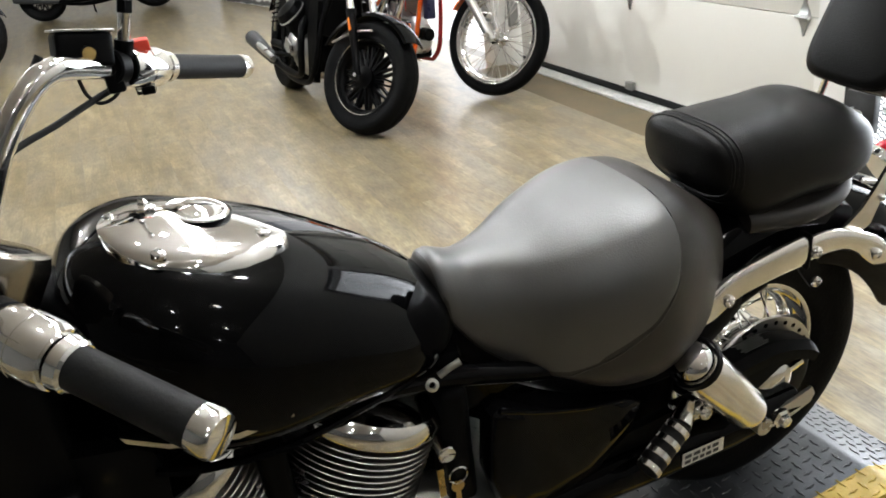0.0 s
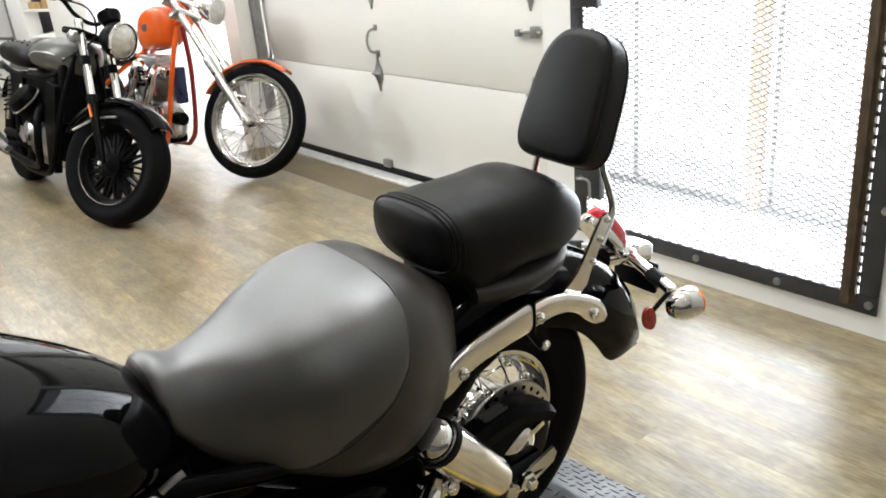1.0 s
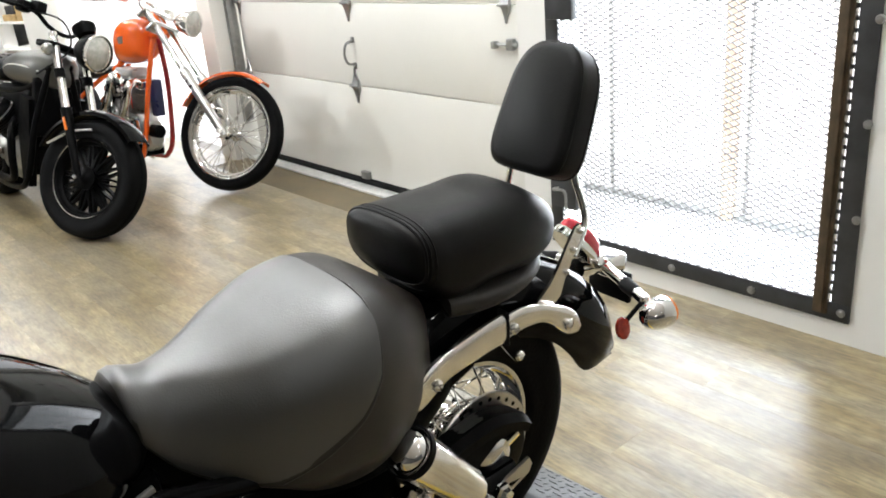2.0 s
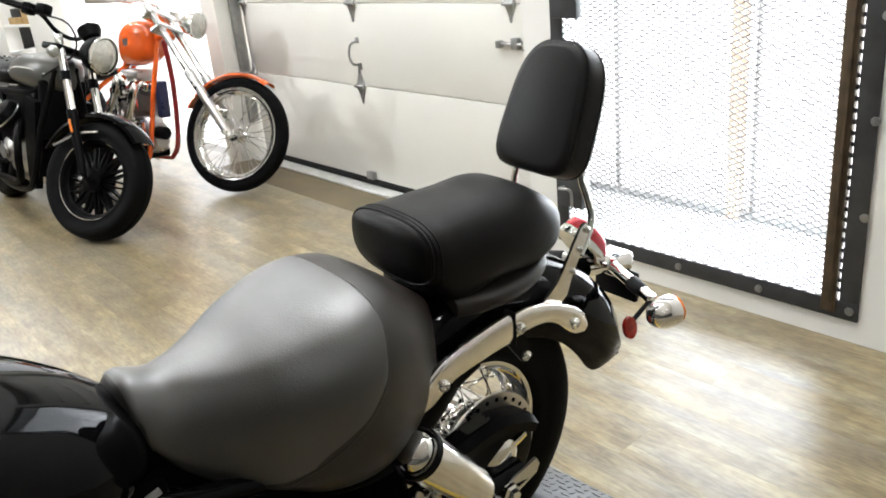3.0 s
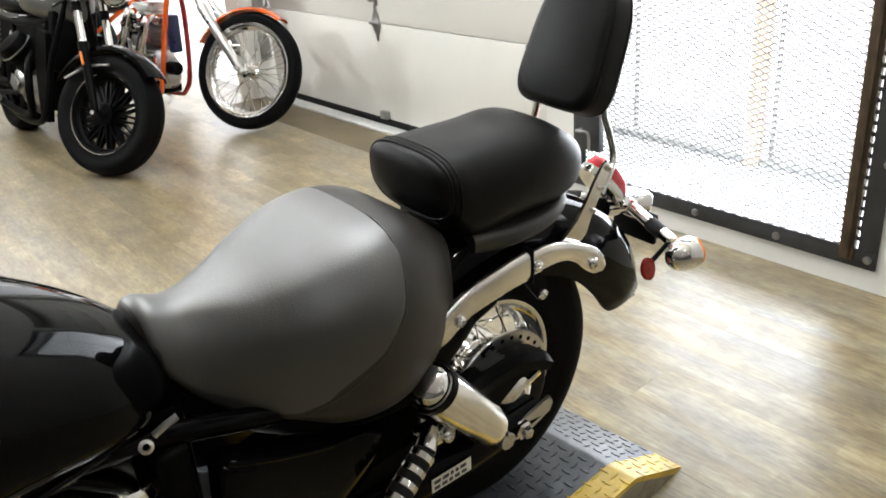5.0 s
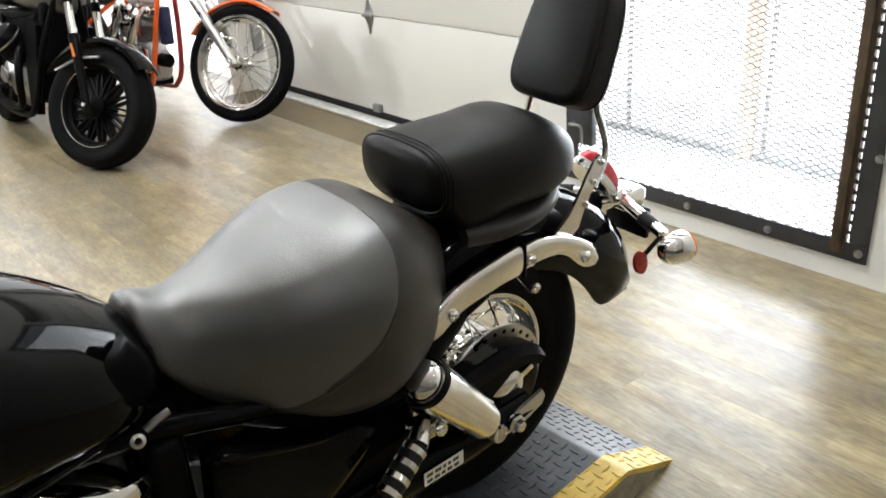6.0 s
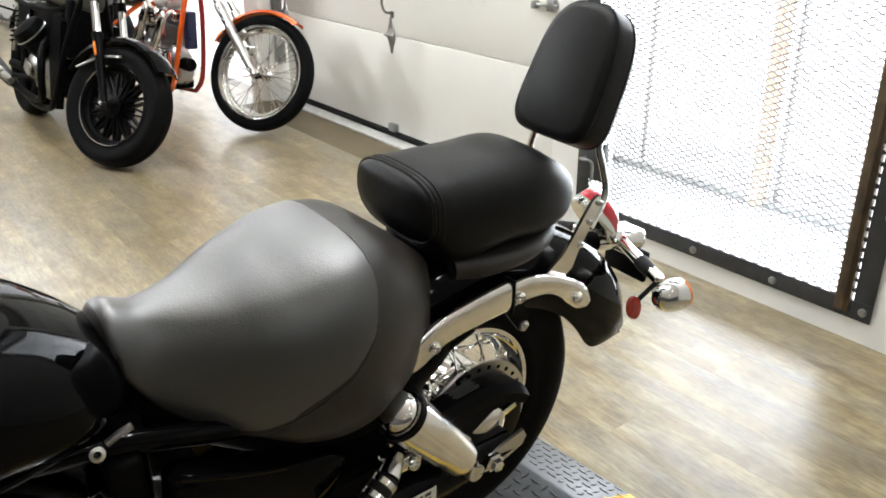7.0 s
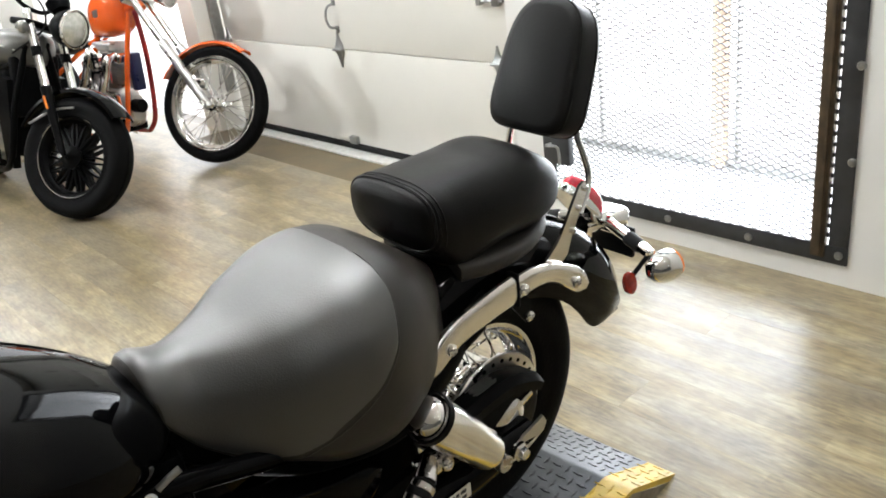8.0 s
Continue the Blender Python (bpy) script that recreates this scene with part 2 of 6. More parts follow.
def part(name, bm, material, parent=None, label="", smooth=35):
    """Links a bmesh as one mesh object, under a thing or a part."""
    me = bpy.data.meshes.new(name)
    bmesh.ops.recalc_face_normals(bm, faces=bm.faces)
    bm.to_mesh(me)
    bm.free()
    finish(me, smooth)
    me.materials.append(material)
    ob = new(name, me)
    if parent:
        ob.parent = parent
    if label:
        ob["label"] = label
    return ob


def shared(name, me, parent, m=None):
    ob = new(name, me)
    ob.parent = parent
    if m is not None:
        ob.matrix_basis = m
    return ob


def mesh_of(name, bm, material, smooth=35):
    me = bpy.data.meshes.new(name)
    bmesh.ops.recalc_face_normals(bm, faces=bm.faces)
    bm.to_mesh(me)
    bm.free()
    finish(me, smooth)
    me.materials.append(material)
    return me


def thing(name, label, category, m=None, group="", kind=""):
    ob = new(name)
    ob.empty_display_size = 0.1
    if m is not None:
        ob.matrix_basis = m
    return tagged(ob, label, category, group, kind)


def B():
    return bmesh.new()


def box(bm, lo, hi, bevel=0.0, m=None, seg=2):
    r = bmesh.ops.create_cube(bm, size=1.0)["verts"]
    lo, hi = Vector(lo), Vector(hi)
    for v in r:
        v.co = Vector([(lo[i] + hi[i]) / 2 + v.co[i] * (hi[i] - lo[i]) for i in range(3)])
    faces = {f for v in r for f in v.link_faces}
    if bevel:
        edges = {e for v in r for e in v.link_edges}
        out = bmesh.ops.bevel(bm, geom=list(edges), offset=bevel, segments=seg, affect='EDGES', profile=0.5)
        r = list({v for f in out["faces"] for v in f.verts} | {v for v in r if v.is_valid})
    if m is not None:
        bmesh.ops.transform(bm, matrix=m, verts=r)
    return bm


def frames_along(pts):
    pts = [Vector(p) for p in pts]
    out, up = [], None
    for i, p in enumerate(pts):
        a, b = pts[max(0, i - 1)], pts[min(len(pts) - 1, i + 1)]
        t = (b - a).normalized()
        if up is None:
            up = Vector((0, 0, 1)) if abs(t.z) < 0.9 else Vector((1, 0, 0))
        s = t.cross(up).normalized()
        up = s.cross(t).normalized()
        out.append((p, s, up))
    return out


def skin(bm, rings, caps=True, loop=False):
    vs = [[bm.verts.new(p) for p in r] for r in rings]
    n = len(vs[0])
    pairs = list(zip(vs, vs[1:])) + ([(vs[-1], vs[0])] if loop else [])
    for a, b in pairs:
        for i in range(n):
            bm.faces.new((a[i], a[(i + 1) % n], b[(i + 1) % n], b[i]))
    if caps and not loop:
        bm.faces.new(vs[0][::-1])
        bm.faces.new(vs[-1])
    return bm


def tube(bm, pts, r, n=12, flat=1.0):
    """A round bar along points; r is one radius or one per point."""
    rs = r if hasattr(r, "__len__") else [r] * len(pts)
    rings = []
    for (p, s, u), q in zip(frames_along(pts), rs):
        rings.append([p + s * (q * math.cos(2 * math.pi * i / n)) + u * (q * flat * math.sin(2 * math.pi * i / n)) for i in range(n)])
    return skin(bm, rings)


def smooth_path(pts, steps=6):
    """Catmull-Rom through the points."""
    p = [Vector(q) for q in pts]
    p = [2 * p[0] - p[1]] + p + [2 * p[-1] - p[-2]]
    out = []
    for i in range(1, len(p) - 2):
        for k in range(steps):
            t = k / steps
            a, b, c, d = p[i - 1], p[i], p[i + 1], p[i + 2]
            out.append(0.5 * ((2 * b) + (c - a) * t + (2 * a - 5 * b + 4 * c - d) * t * t + (3 * b - a - 3 * c + d) * t ** 3))
    out.append(p[-2])
    return out


def axis_matrix(origin, axis):
    """A frame at origin whose z runs along axis."""
    return Matrix.Translation(origin) @ Vector(axis).to_track_quat('Z', 'Y').to_matrix().to_4x4()


def lathe(bm, profile, m=None, n=32, closed=False):
    """Turns (radius, height) pairs round z; m places the result."""
    rings = []
    for r, z in profile:
        rings.append([Vector((max(r, 1e-4) * math.cos(2 * math.pi * i / n), max(r, 1e-4) * math.sin(2 * math.pi * i / n), z)) for i in range(n)])
    if m is not None:
        rings = [[m @ v for v in r] for r in rings]
    return skin(bm, rings, caps=not closed, loop=closed)


def rod(bm, a, b, r, r2=None, n=16, bevel=0.0):
    a, b = Vector(a), Vector(b)
    h, r2 = (b - a).length, r if r2 is None else r2
    prof = [(r, 0), (r2, h)] if not bevel else [(r - bevel, 0), (r, bevel), (r2, h - bevel), (r2 - bevel, h)]
    return lathe(bm, prof, axis_matrix(a, b - a), n)


def ball(bm, c, r, squash=(1, 1, 1), m=None):
    mm = Matrix.Translation(c) @ Matrix.Diagonal((*[r * s for s in squash], 1))
    if m is not None:
        mm = m @ mm
    bmesh.ops.create_uvsphere(bm, u_segments=20, v_segments=12, radius=1.0, matrix=mm)
    return bm


def spline(xs, ys, x):
    """Smooth interpolation of ys over xs."""
    if x <= xs[0]:
        return ys[0]
    if x >= xs[-1]:
        return ys[-1]
    i = max(k for k in range(len(xs) - 1) if xs[k] <= x)
    t = (x - xs[i]) / (xs[i + 1] - xs[i])

    def slope(k):
        a, b = max(0, k - 1), min(len(xs) - 1, k + 1)
        return (ys[b] - ys[a]) / (xs[b] - xs[a])
    h = xs[i + 1] - xs[i]
    h00, h10 = 2 * t ** 3 - 3 * t ** 2 + 1, t ** 3 - 2 * t ** 2 + t
    h01, h11 = -2 * t ** 3 + 3 * t ** 2, t ** 3 - t ** 2
    return h00 * ys[i] + h10 * h * slope(i) + h01 * ys[i + 1] + h11 * h * slope(i + 1)

# ---- the room ----
WALL_Y, DOOR_Y, CEIL_Z = 1.63, 1.79, 3.2
WEST, EAST, SOUTH = -16.5, 8.0, -5.0
DOOR_L, DOOR_R, GATE_L, GATE_R = -4.08, -1.36, -1.20, 0.045


def slab(name, lo, hi, material, label, kind="structure", bevel=0.0):
    return tagged(part(name, box(B(), lo, hi, bevel), material), label, "", "", kind)


floor = slab("floor", (WEST, SOUTH, -0.12), (EAST, WALL_Y, -0.006), SUBFLOOR, "pale wood-look plank floor of a showroom")
slab("ceiling", (WEST - 0.2, SOUTH - 0.2, CEIL_Z), (EAST + 0.2, WALL_Y + 0.4, CEIL_Z + 0.1), CEIL, "plain beige showroom ceiling")
slab("wall_west", (WEST - 0.2, SOUTH, -0.1), (WEST, WALL_Y, CEIL_Z), WHITE_WALL, "plain white painted far wall")
# unseen closing walls, grey kept dark so the black paint reflects little
slab("wall_south", (WEST, SOUTH - 0.2, -0.1), (EAST, SOUTH, CEIL_Z), GREY_WALL, "plain painted wall behind the showroom")
slab("wall_east", (EAST, SOUTH, -0.1), (EAST + 0.2, WALL_Y, CEIL_Z), GREY_WALL, "plain dark grey painted wall")

# the long wall with the garage door and the mesh gate
slab("wall_north", (GATE_R, WALL_Y, -0.1), (EAST + 0.2, WALL_Y + 0.2, CEIL_Z), WHITE_WALL, "white painted wall beside the mesh gate")
slab("wall_north_pier", (DOOR_R, WALL_Y, -0.1), (GATE_L, WALL_Y + 0.2, CEIL_Z), WHITE_WALL, "narrow white pier between door and gate")
slab("wall_north_sill", (GATE_L, WALL_Y, -0.1), (GATE_R, WALL_Y + 0.2, 0.078), WHITE_WALL, "low white sill under the mesh gate")
slab("wall_north_head", (GATE_L, WALL_Y, 2.3), (GATE_R, WALL_Y + 0.2, CEIL_Z), WHITE_WALL, "white wall above the mesh gate")
slab("wall_north_lintel", (DOOR_L, WALL_Y, 2.35), (DOOR_R, WALL_Y + 0.2, CEIL_Z), WHITE_WALL, "white wall above the garage door")
slab("wall_north_return", (-4.28, WALL_Y - 0.02, -0.1), (DOOR_L, WALL_Y + 0.4, CEIL_Z), CREAM, "cream painted pier beside the garage door")
slab("wall_north_window_head", (-8.0, WALL_Y, 3.0), (-4.28, WALL_Y + 0.2, CEIL_Z), WHITE_WALL, "white wall above the show window")

slab("wall_north_far", (WEST, 2.6, -0.1), (-8.0, 2.8, CEIL_Z), WHITE_WALL, "white wall of the far corner")
slab("wall_corner", (-8.0, WALL_Y, -0.1), (-7.85, 2.8, CEIL_Z), WHITE_WALL, "white wall end beside the show window")
slab("floor_corner", (WEST, WALL_Y, -0.12), (-8.0, 2.6, -0.004), CONCRETE, "plain floor of the far corner")

# the floor of the door recess
slab("threshold", (DOOR_L, 1.425, -0.1), (DOOR_R, 1.95, -0.002), CONCRETE, "brown sealed concrete threshold of the garage door")


def garage_door():
    d = thing("garage_door", "cream sectional garage door, closed, with hinges and handle", "garage door", kind="structure")
    heights = [0.04, 0.583, 1.03, 1.49, 1.95, 2.36]
    for z0, z1 in zip(heights, heights[1:]):
        p = part("panel", box(B(), (DOOR_L + 0.03, DOOR_Y, z0 + 0.002), (DOOR_R - 0.005, DOOR_Y + 0.045, z1 - 0.002), 0.004), CREAM, d)
    part("bottom_seal", box(B(), (DOOR_L + 0.03, DOOR_Y - 0.006, 0.004), (DOOR_R - 0.005, DOOR_Y + 0.05, 0.042), 0.006), RUBBER, d, "black rubber seal")
    bm = box(B(), (DOOR_L + 0.03, DOOR_Y - 0.105, -0.002), (DOOR_R - 0.005, DOOR_Y - 0.015, 0.012), 0.004)
    part("threshold_strip", bm, BARE_STRIP, d, "bare aluminium strip on the threshold")

    def hinge(x, z, s=1.0):
        bm = B()
        y = DOOR_Y
        for sgn in (1, -1):
            rings = []
            for k, (w, h) in enumerate(((0.034, 0.0), (0.030, 0.022), (0.012, 0.055), (0.004, 0.085))):
                rings.append([(x - w * s, y - 0.001, z + sgn * h * s), (x + w * s, y - 0.001, z + sgn * h * s), (x + w * s * 0.8, y - 0.008 - 0.012 * (k == 0), z + sgn * h * s), (x - w * s * 0.8, y - 0.008 - 0.012 * (k == 0), z + sgn * h * s)])
            skin(bm, rings)
        rod(bm, (x - 0.036 * s, y - 0.018, z), (x + 0.036 * s, y - 0.018, z), 0.008, n=10)
        return bm
    for z in heights[1:-1]:
        for x in (DOOR_L + 0.06, -2.785, -1.578):
            part("hinge", hinge(x, z, 1.15 if x == -2.785 else 0.95), GALV, d, "galvanised steel hinge")
    hx = -2.775
    bm = B()
    path = smooth_path([(hx, DOOR_Y - 0.002, 0.70), (hx - 0.012, DOOR_Y - 0.04, 0.712), (hx - 0.02, DOOR_Y - 0.052, 0.76), (hx - 0.012, DOOR_Y - 0.04, 0.815), (hx, DOOR_Y - 0.002, 0.83)], 5)
    tube(bm, path, 0.007, 8)
    box(bm, (hx - 0.016, DOOR_Y - 0.006, 0.675), (hx + 0.016, DOOR_Y + 0.001, 0.712), 0.003)
    box(bm, (hx - 0.014, DOOR_Y - 0.006, 0.818), (hx + 0.014, DOOR_Y + 0.001, 0.85), 0.003)
    part("handle", bm, GALV, d, "grey lift handle")
    bm = B()
    box(bm, (-1.565, DOOR_Y - 0.03, 0.838), (-1.525, DOOR_Y - 0.001, 0.888), 0.004)
    box(bm, (-1.525, DOOR_Y - 0.012, 0.85), (DOOR_R - 0.01, DOOR_Y - 0.001, 0.876), 0.003)
    rod(bm, (-1.645, DOOR_Y - 0.02, 0.862), (-1.5, DOOR_Y - 0.02, 0.862), 0.008, n=10)
    box(bm, (-1.655, DOOR_Y - 0.035, 0.842), (-1.63, DOOR_Y - 0.005, 0.874), 0.003)
    part("latch", bm, GALV, d, "steel slide latch")
    bm = box(B(), (-2.81, DOOR_Y - 0.03, 0.046), (-2.745, DOOR_Y - 0.002, 0.09), 0.003)
    part("bottom_bracket", bm, GALV, d)
    bm = B()
    box(bm, (DOOR_L + 0.005, DOOR_Y - 0.08, 0.25), (DOOR_L + 0.012, DOOR_Y - 0.005, 2.4))
    box(bm, (DOOR_L + 0.012, DOOR_Y - 0.085, 0.25), (DOOR_L + 0.045, DOOR_Y - 0.078, 2.4))
    box(bm, (DOOR_L + 0.04, DOOR_Y - 0.085, 0.25), (DOOR_L + 0.047, DOOR_Y - 0.06, 2.4))
    part("track", bm, GALV, d, "galvanised door track")
    return d


garage_door()


def mesh_gate():
    """Angle-iron gate with expanded-metal mesh, bolted to the wall."""
    g = thing("mesh_gate", "dark steel gate with expanded metal mesh, bolted to the wall", "security gate", kind="structure")
    y0, y1, zb, zt = WALL_Y - 0.012, WALL_Y - 0.001, 0.078, 2.36
    l, r, w = GATE_L - 0.0, GATE_R + 0.004, 0.062
    for nm, lo, hi in (("bottom_rail", (l, y0, zb), (r, y1, zb + w)), ("top_rail", (l, y0, zt - w), (r, y1, zt)),
                       ("hinge_stile", (r - w, y0, zb + w + 0.001), (r, y1, zt - w - 0.001)), ("lock_stile", (l, y0, zb + w + 0.001), (l + w, y1, zt - w - 0.001))):
        part(nm, box(B(), lo, hi, 0.003), STEEL_DARK, g)
    # rusted inner stile with a slotted strip
    part("inner_stile", box(B(), (r - w - 0.054, y0 - 0.01, zb + 0.02), (r - w - 0.008, y1 + 0.01, zt - 0.02), 0.004), RUSTY, g, "rusty brown inner upright")
    part("inner_rib", box(B(), (r - w - 0.030, y0 - 0.018, zb + 0.03), (r - w - 0.018, y0 - 0.009, zt - 0.02), 0.003), RUSTY, g, "rusty brown rib")
    bm = B()
    for k in range(62):
        z = zb + 0.09 + k * 0.034
        box(bm, (r - w - 0.0078, y0 + 0.002, z), (r - w - 0.0004, y1 - 0.003, z + 0.013))
    part("slotted_strip", bm, STEEL_DARK, g, "slotted steel strip along the upright")
    part("latch_box", box(B(), (l + 0.035, y0 - 0.03, 0.25), (l + 0.16, y0 + 0.005, 0.40), 0.006), STEEL_DARK, g, "dark steel lock box")
    part("latch_box", box(B(), (l + 0.03, y0 - 0.03, 1.0), (l + 0.16, y0 + 0.005, 1.13), 0.006), STEEL_DARK, g, "dark steel lock box")
    bm = B()
    tube(bm, smooth_path([(l + 0.07, y0 - 0.03, 0.335), (l + 0.07, y0 - 0.06, 0.335), (l + 0.13, y0 - 0.062, 0.335), (l + 0.135, y0 - 0.06, 0.26)], 5), 0.006, 8)
    part("lock_hook", bm, GALV, g, "bent steel hook")
    # bolts
    bm = B()
    lathe(bm, [(0.014, 0.0), (0.014, 0.004), (0.011, 0.009), (0.004, 0.011)], None, 12)
    bolt = mesh_of("bolt", bm, GALV)
    for x, z in [(-0.925 + 0.3205 * k, 0.106) for k in range(3)] + [(r - 0.026, 0.112)] + [(r - 0.008 + 0.003 * k, 0.431 + 0.296 * k) for k in range(7)]:
        shared("bolt", bolt, g, axis_matrix((x, y0, z), (0, -1, 0)))
    # expanded metal: zigzag strands, twisted a little out of the plane
    a, b = l + w * 0.6, r - w - 0.03
    px_, pz = 0.046, 0.0108
    cols = int((b - a) / px_)
    verts, faces = [], []
    rows = int((zt - zb - w) / pz)
    yc = y1 - 0.004
    for j in range(rows):
        zc = zb + w * 0.75 + j * pz
        base = len(verts)
        for i in range(2 * cols + 1):
            up = (i % 2 == 0) == (j % 2 == 0)
            x = a + i * px_ / 2
            z = zc + (pz * 0.5 if up else -pz * 0.5)
            dy = 0.004 if up else -0.004
            for ox, oz in ((-0.0012, -0.0017), (0.0012, -0.0017), (0.0012, 0.0017), (-0.0012, 0.0017)):
                verts.append((x, yc + dy + ox * 3.0, z + oz))
        for i in range(2 * cols):
            p, q = base + 4 * i, base + 4 * i + 4
            for k in range(4):
                faces.append((p + k, p + (k + 1) % 4, q + (k + 1) % 4, q + k))
    me = bpy.data.meshes.new("mesh_panel")
    me.from_pydata(verts, [], faces)
    me.materials.append(STEEL_DARK)
    tagged(shared("mesh_panel", me, g), "dark expanded metal mesh", kind="stuff")
    return g


mesh_gate()

# outside, behind the gate and the show window
slab("ground", (-40, WALL_Y + 0.2, -0.3), (40, 60, -0.05), SNOW, "snow-white ground outside the gate")
slab("porch_slab", (GATE_L - 1.2, WALL_Y + 0.2, -0.05), (GATE_R + 1.0, 3.05, 0.0), SNOW_SLAB, "pale worn concrete slab outside the gate")


def porch_frame():
    t = thing("porch_frame", "bare pine and steel studs outside the gate", "porch frame")
    part("stud", box(B(), (-0.895, 2.41, 0.0), (-0.838, 2.47, 2.6), 0.004), WOOD, t, "bare pine stud")
    part("upright", box(B(), (-0.805, 2.46, 0.0), (-0.797, 2.49, 2.6), 0.002), GALV, t, "thin grey steel upright")
    part("upright", box(B(), (-1.583, 2.5, 0.0), (-1.577, 2.53, 2.6), 0.002), GALV, t, "thin grey steel upright")
    part("base_rail", box(B(), (-2.4, 2.44, 0.0), (1.0, 2.56, 0.035), 0.004), GALV, t, "grey base rail")
    return t


porch_frame()
# bright overcast distance
slab("backdrop", (-40, 30, -1), (40, 30.2, 25), OUTSIDE, "bright overcast daylight outside", "structure")

# ---- shared motorcycle pieces ----
X_AXIS = Matrix.Rotation(radians(90), 4, 'Y')


def extrude_yz(bm, pts, x0, x1):
    """A flat plate: an outline in the y-z plane with thickness along x."""
    return skin(bm, [[(x0, y, z) for y, z in pts], [(x1, y, z) for y, z in pts]])


def wheel(parent, name, m, R, w, rim, kind, rim_mat, spoke_mat, hub_mat, hub_r=0.045, hub_w=0.09, label="", deep=False):
    """A wheel that turns about its own x axis: hub with tyre, rim and spokes under it."""
    hub = part(name, lathe(B(), [(0.012, -hub_w * 0.62), (0.02, -hub_w * 0.6), (hub_r * 0.55, -hub_w * 0.5), (hub_r, -hub_w * 0.46), (hub_r, -hub_w * 0.38), (hub_r * 0.7, -hub_w * 0.3), (hub_r * 0.7, hub_w * 0.3), (hub_r, hub_w * 0.38), (hub_r, hub_w * 0.46), (hub_r * 0.55, hub_w * 0.5), (0.02, hub_w * 0.6), (0.012, hub_w * 0.62)], X_AXIS, 28), hub_mat, parent, label)
    hub.matrix_basis = m
    h = R - rim
    half = [(rim - 0.012, 0.30 * w), (rim + 0.004, 0.37 * w), (rim + 0.10 * h, 0.42 * w), (rim + 0.14 * h, 0.415 * w), (rim + 0.35 * h, 0.485 * w), (rim + 0.55 * h, 0.5 * w), (rim + 0.72 * h, 0.485 * w), (R - 0.17 * h, 0.43 * w), (R - 0.16 * h, 0.415 * w), (R - 0.08 * h, 0.33 * w), (R - 0.03 * h, 0.2 * w)]
    prof = [(r, -x) for r, x in half] + [(R, -0.06 * w), (R - 0.004, -0.045 * w), (R - 0.004, -0.02 * w), (R, -0.005 * w), (R, 0.06 * w)] + [(r, x) for r, x in half[::-1]]
    part("tyre", lathe(B(), prof, X_AXIS, 72, closed=True), TYRE, hub, "black rubber tyre", 50)
    half = [(rim + 0.012, 0.36 * w), (rim + 0.014, 0.39 * w), (rim + 0.008, 0.41 * w), (rim - 0.006, 0.395 * w), (rim - 0.018, 0.34 * w), (rim - 0.022, 0.24 * w), (rim - 0.034, 0.16 * w)]
    prof = [(r, -x) for r, x in half] + [(rim - 0.038, 0.0)] + [(r, x) for r, x in half[::-1]] + [(rim - 0.008, 0.2 * w), (rim - 0.02, 0), (rim - 0.008, -0.2 * w)]
    if deep:
        half = [(rim + 0.006, 0.30 * w), (rim + 0.002, 0.335 * w), (rim - 0.004, 0.345 * w), (rim - 0.010, 0.335 * w), (rim - 0.013, 0.30 * w), (rim - 0.018, 0.22 * w), (rim - 0.022, 0.20 * w), (rim - 0.030, 0.12 * w)]
        prof = [(r, -x) for r, x in half] + [(rim - 0.034, 0.0)] + [(r, x) for r, x in half[::-1]] + [(rim - 0.006, 0.2 * w), (rim - 0.016, 0), (rim - 0.006, -0.2 * w)]
    part("rim", lathe(B(), prof, X_AXIS, 72, closed=True), rim_mat, hub)
    if kind == "wire":
        n = 40
        meshes = []
        for side in (1, -1):
            for lean in (1, -1):
                a = Vector((side * hub_w * 0.42, hub_r * 0.95 * math.sin(lean * 0.25), hub_r * 0.95 * math.cos(lean * 0.25)))
                b = Vector((side * 0.05 * w, (rim - 0.034) * math.sin(lean * 0.62), (rim - 0.034) * math.cos(lean * 0.62)))
                bm = rod(B(), a, b, 0.0021, n=6)
                rod(bm, a + (b - a) * 0.93, b, 0.0034, n=6)
                meshes.append(mesh_of("spoke", bm, spoke_mat))
        for k in range(n):
            shared("spoke", meshes[k % 4], hub, Matrix.Rotation(2 * math.pi * k / n, 4, 'X'))
    else:
        n = 14
        bm = B()
        for s in (-1, 1):
            rings = []
            for q in range(7):
                t = q / 6
                r = hub_r * 0.8 + (rim - 0.02 - hub_r * 0.8) * t
                off = s * (0.05 + 0.13 * max(0, t - 0.35)) * r * 1.4
                wd = 0.0058
                x = 0.022 - 0.012 * t
                rings.append([(x, off - wd, r), (x, off + wd, r), (-x, off + wd, r), (-x, off - wd, r)])
            skin(bm, rings)
        me = mesh_of("spoke", bm, spoke_mat)
        for k in range(n):
            shared("spoke", me, hub, Matrix.Rotation(2 * math.pi * k / n, 4, 'X'))
    return hub


def ring_section(y, w, zt, zb, p=2.5, q=2.3, n=40, dish=0.0):
    """A closed rounded section at y: half width w, top and bottom heights."""
    zc, h, out = (zt + zb) / 2, (zt - zb) / 2, []
    for i in range(n):
        a = 2 * math.pi * i / n
        c, s = math.cos(a), math.sin(a)
        x = w * math.copysign(abs(c) ** (2 / p), c)
        z = zc + h * math.copysign(abs(s) ** (2 / q), s)
        if s > 0:
            z -= dish * (1 - min(1, (x / (w * 0.75)) ** 2)) if w else 0
        out.append(Vector((x, y, z)))
    return out


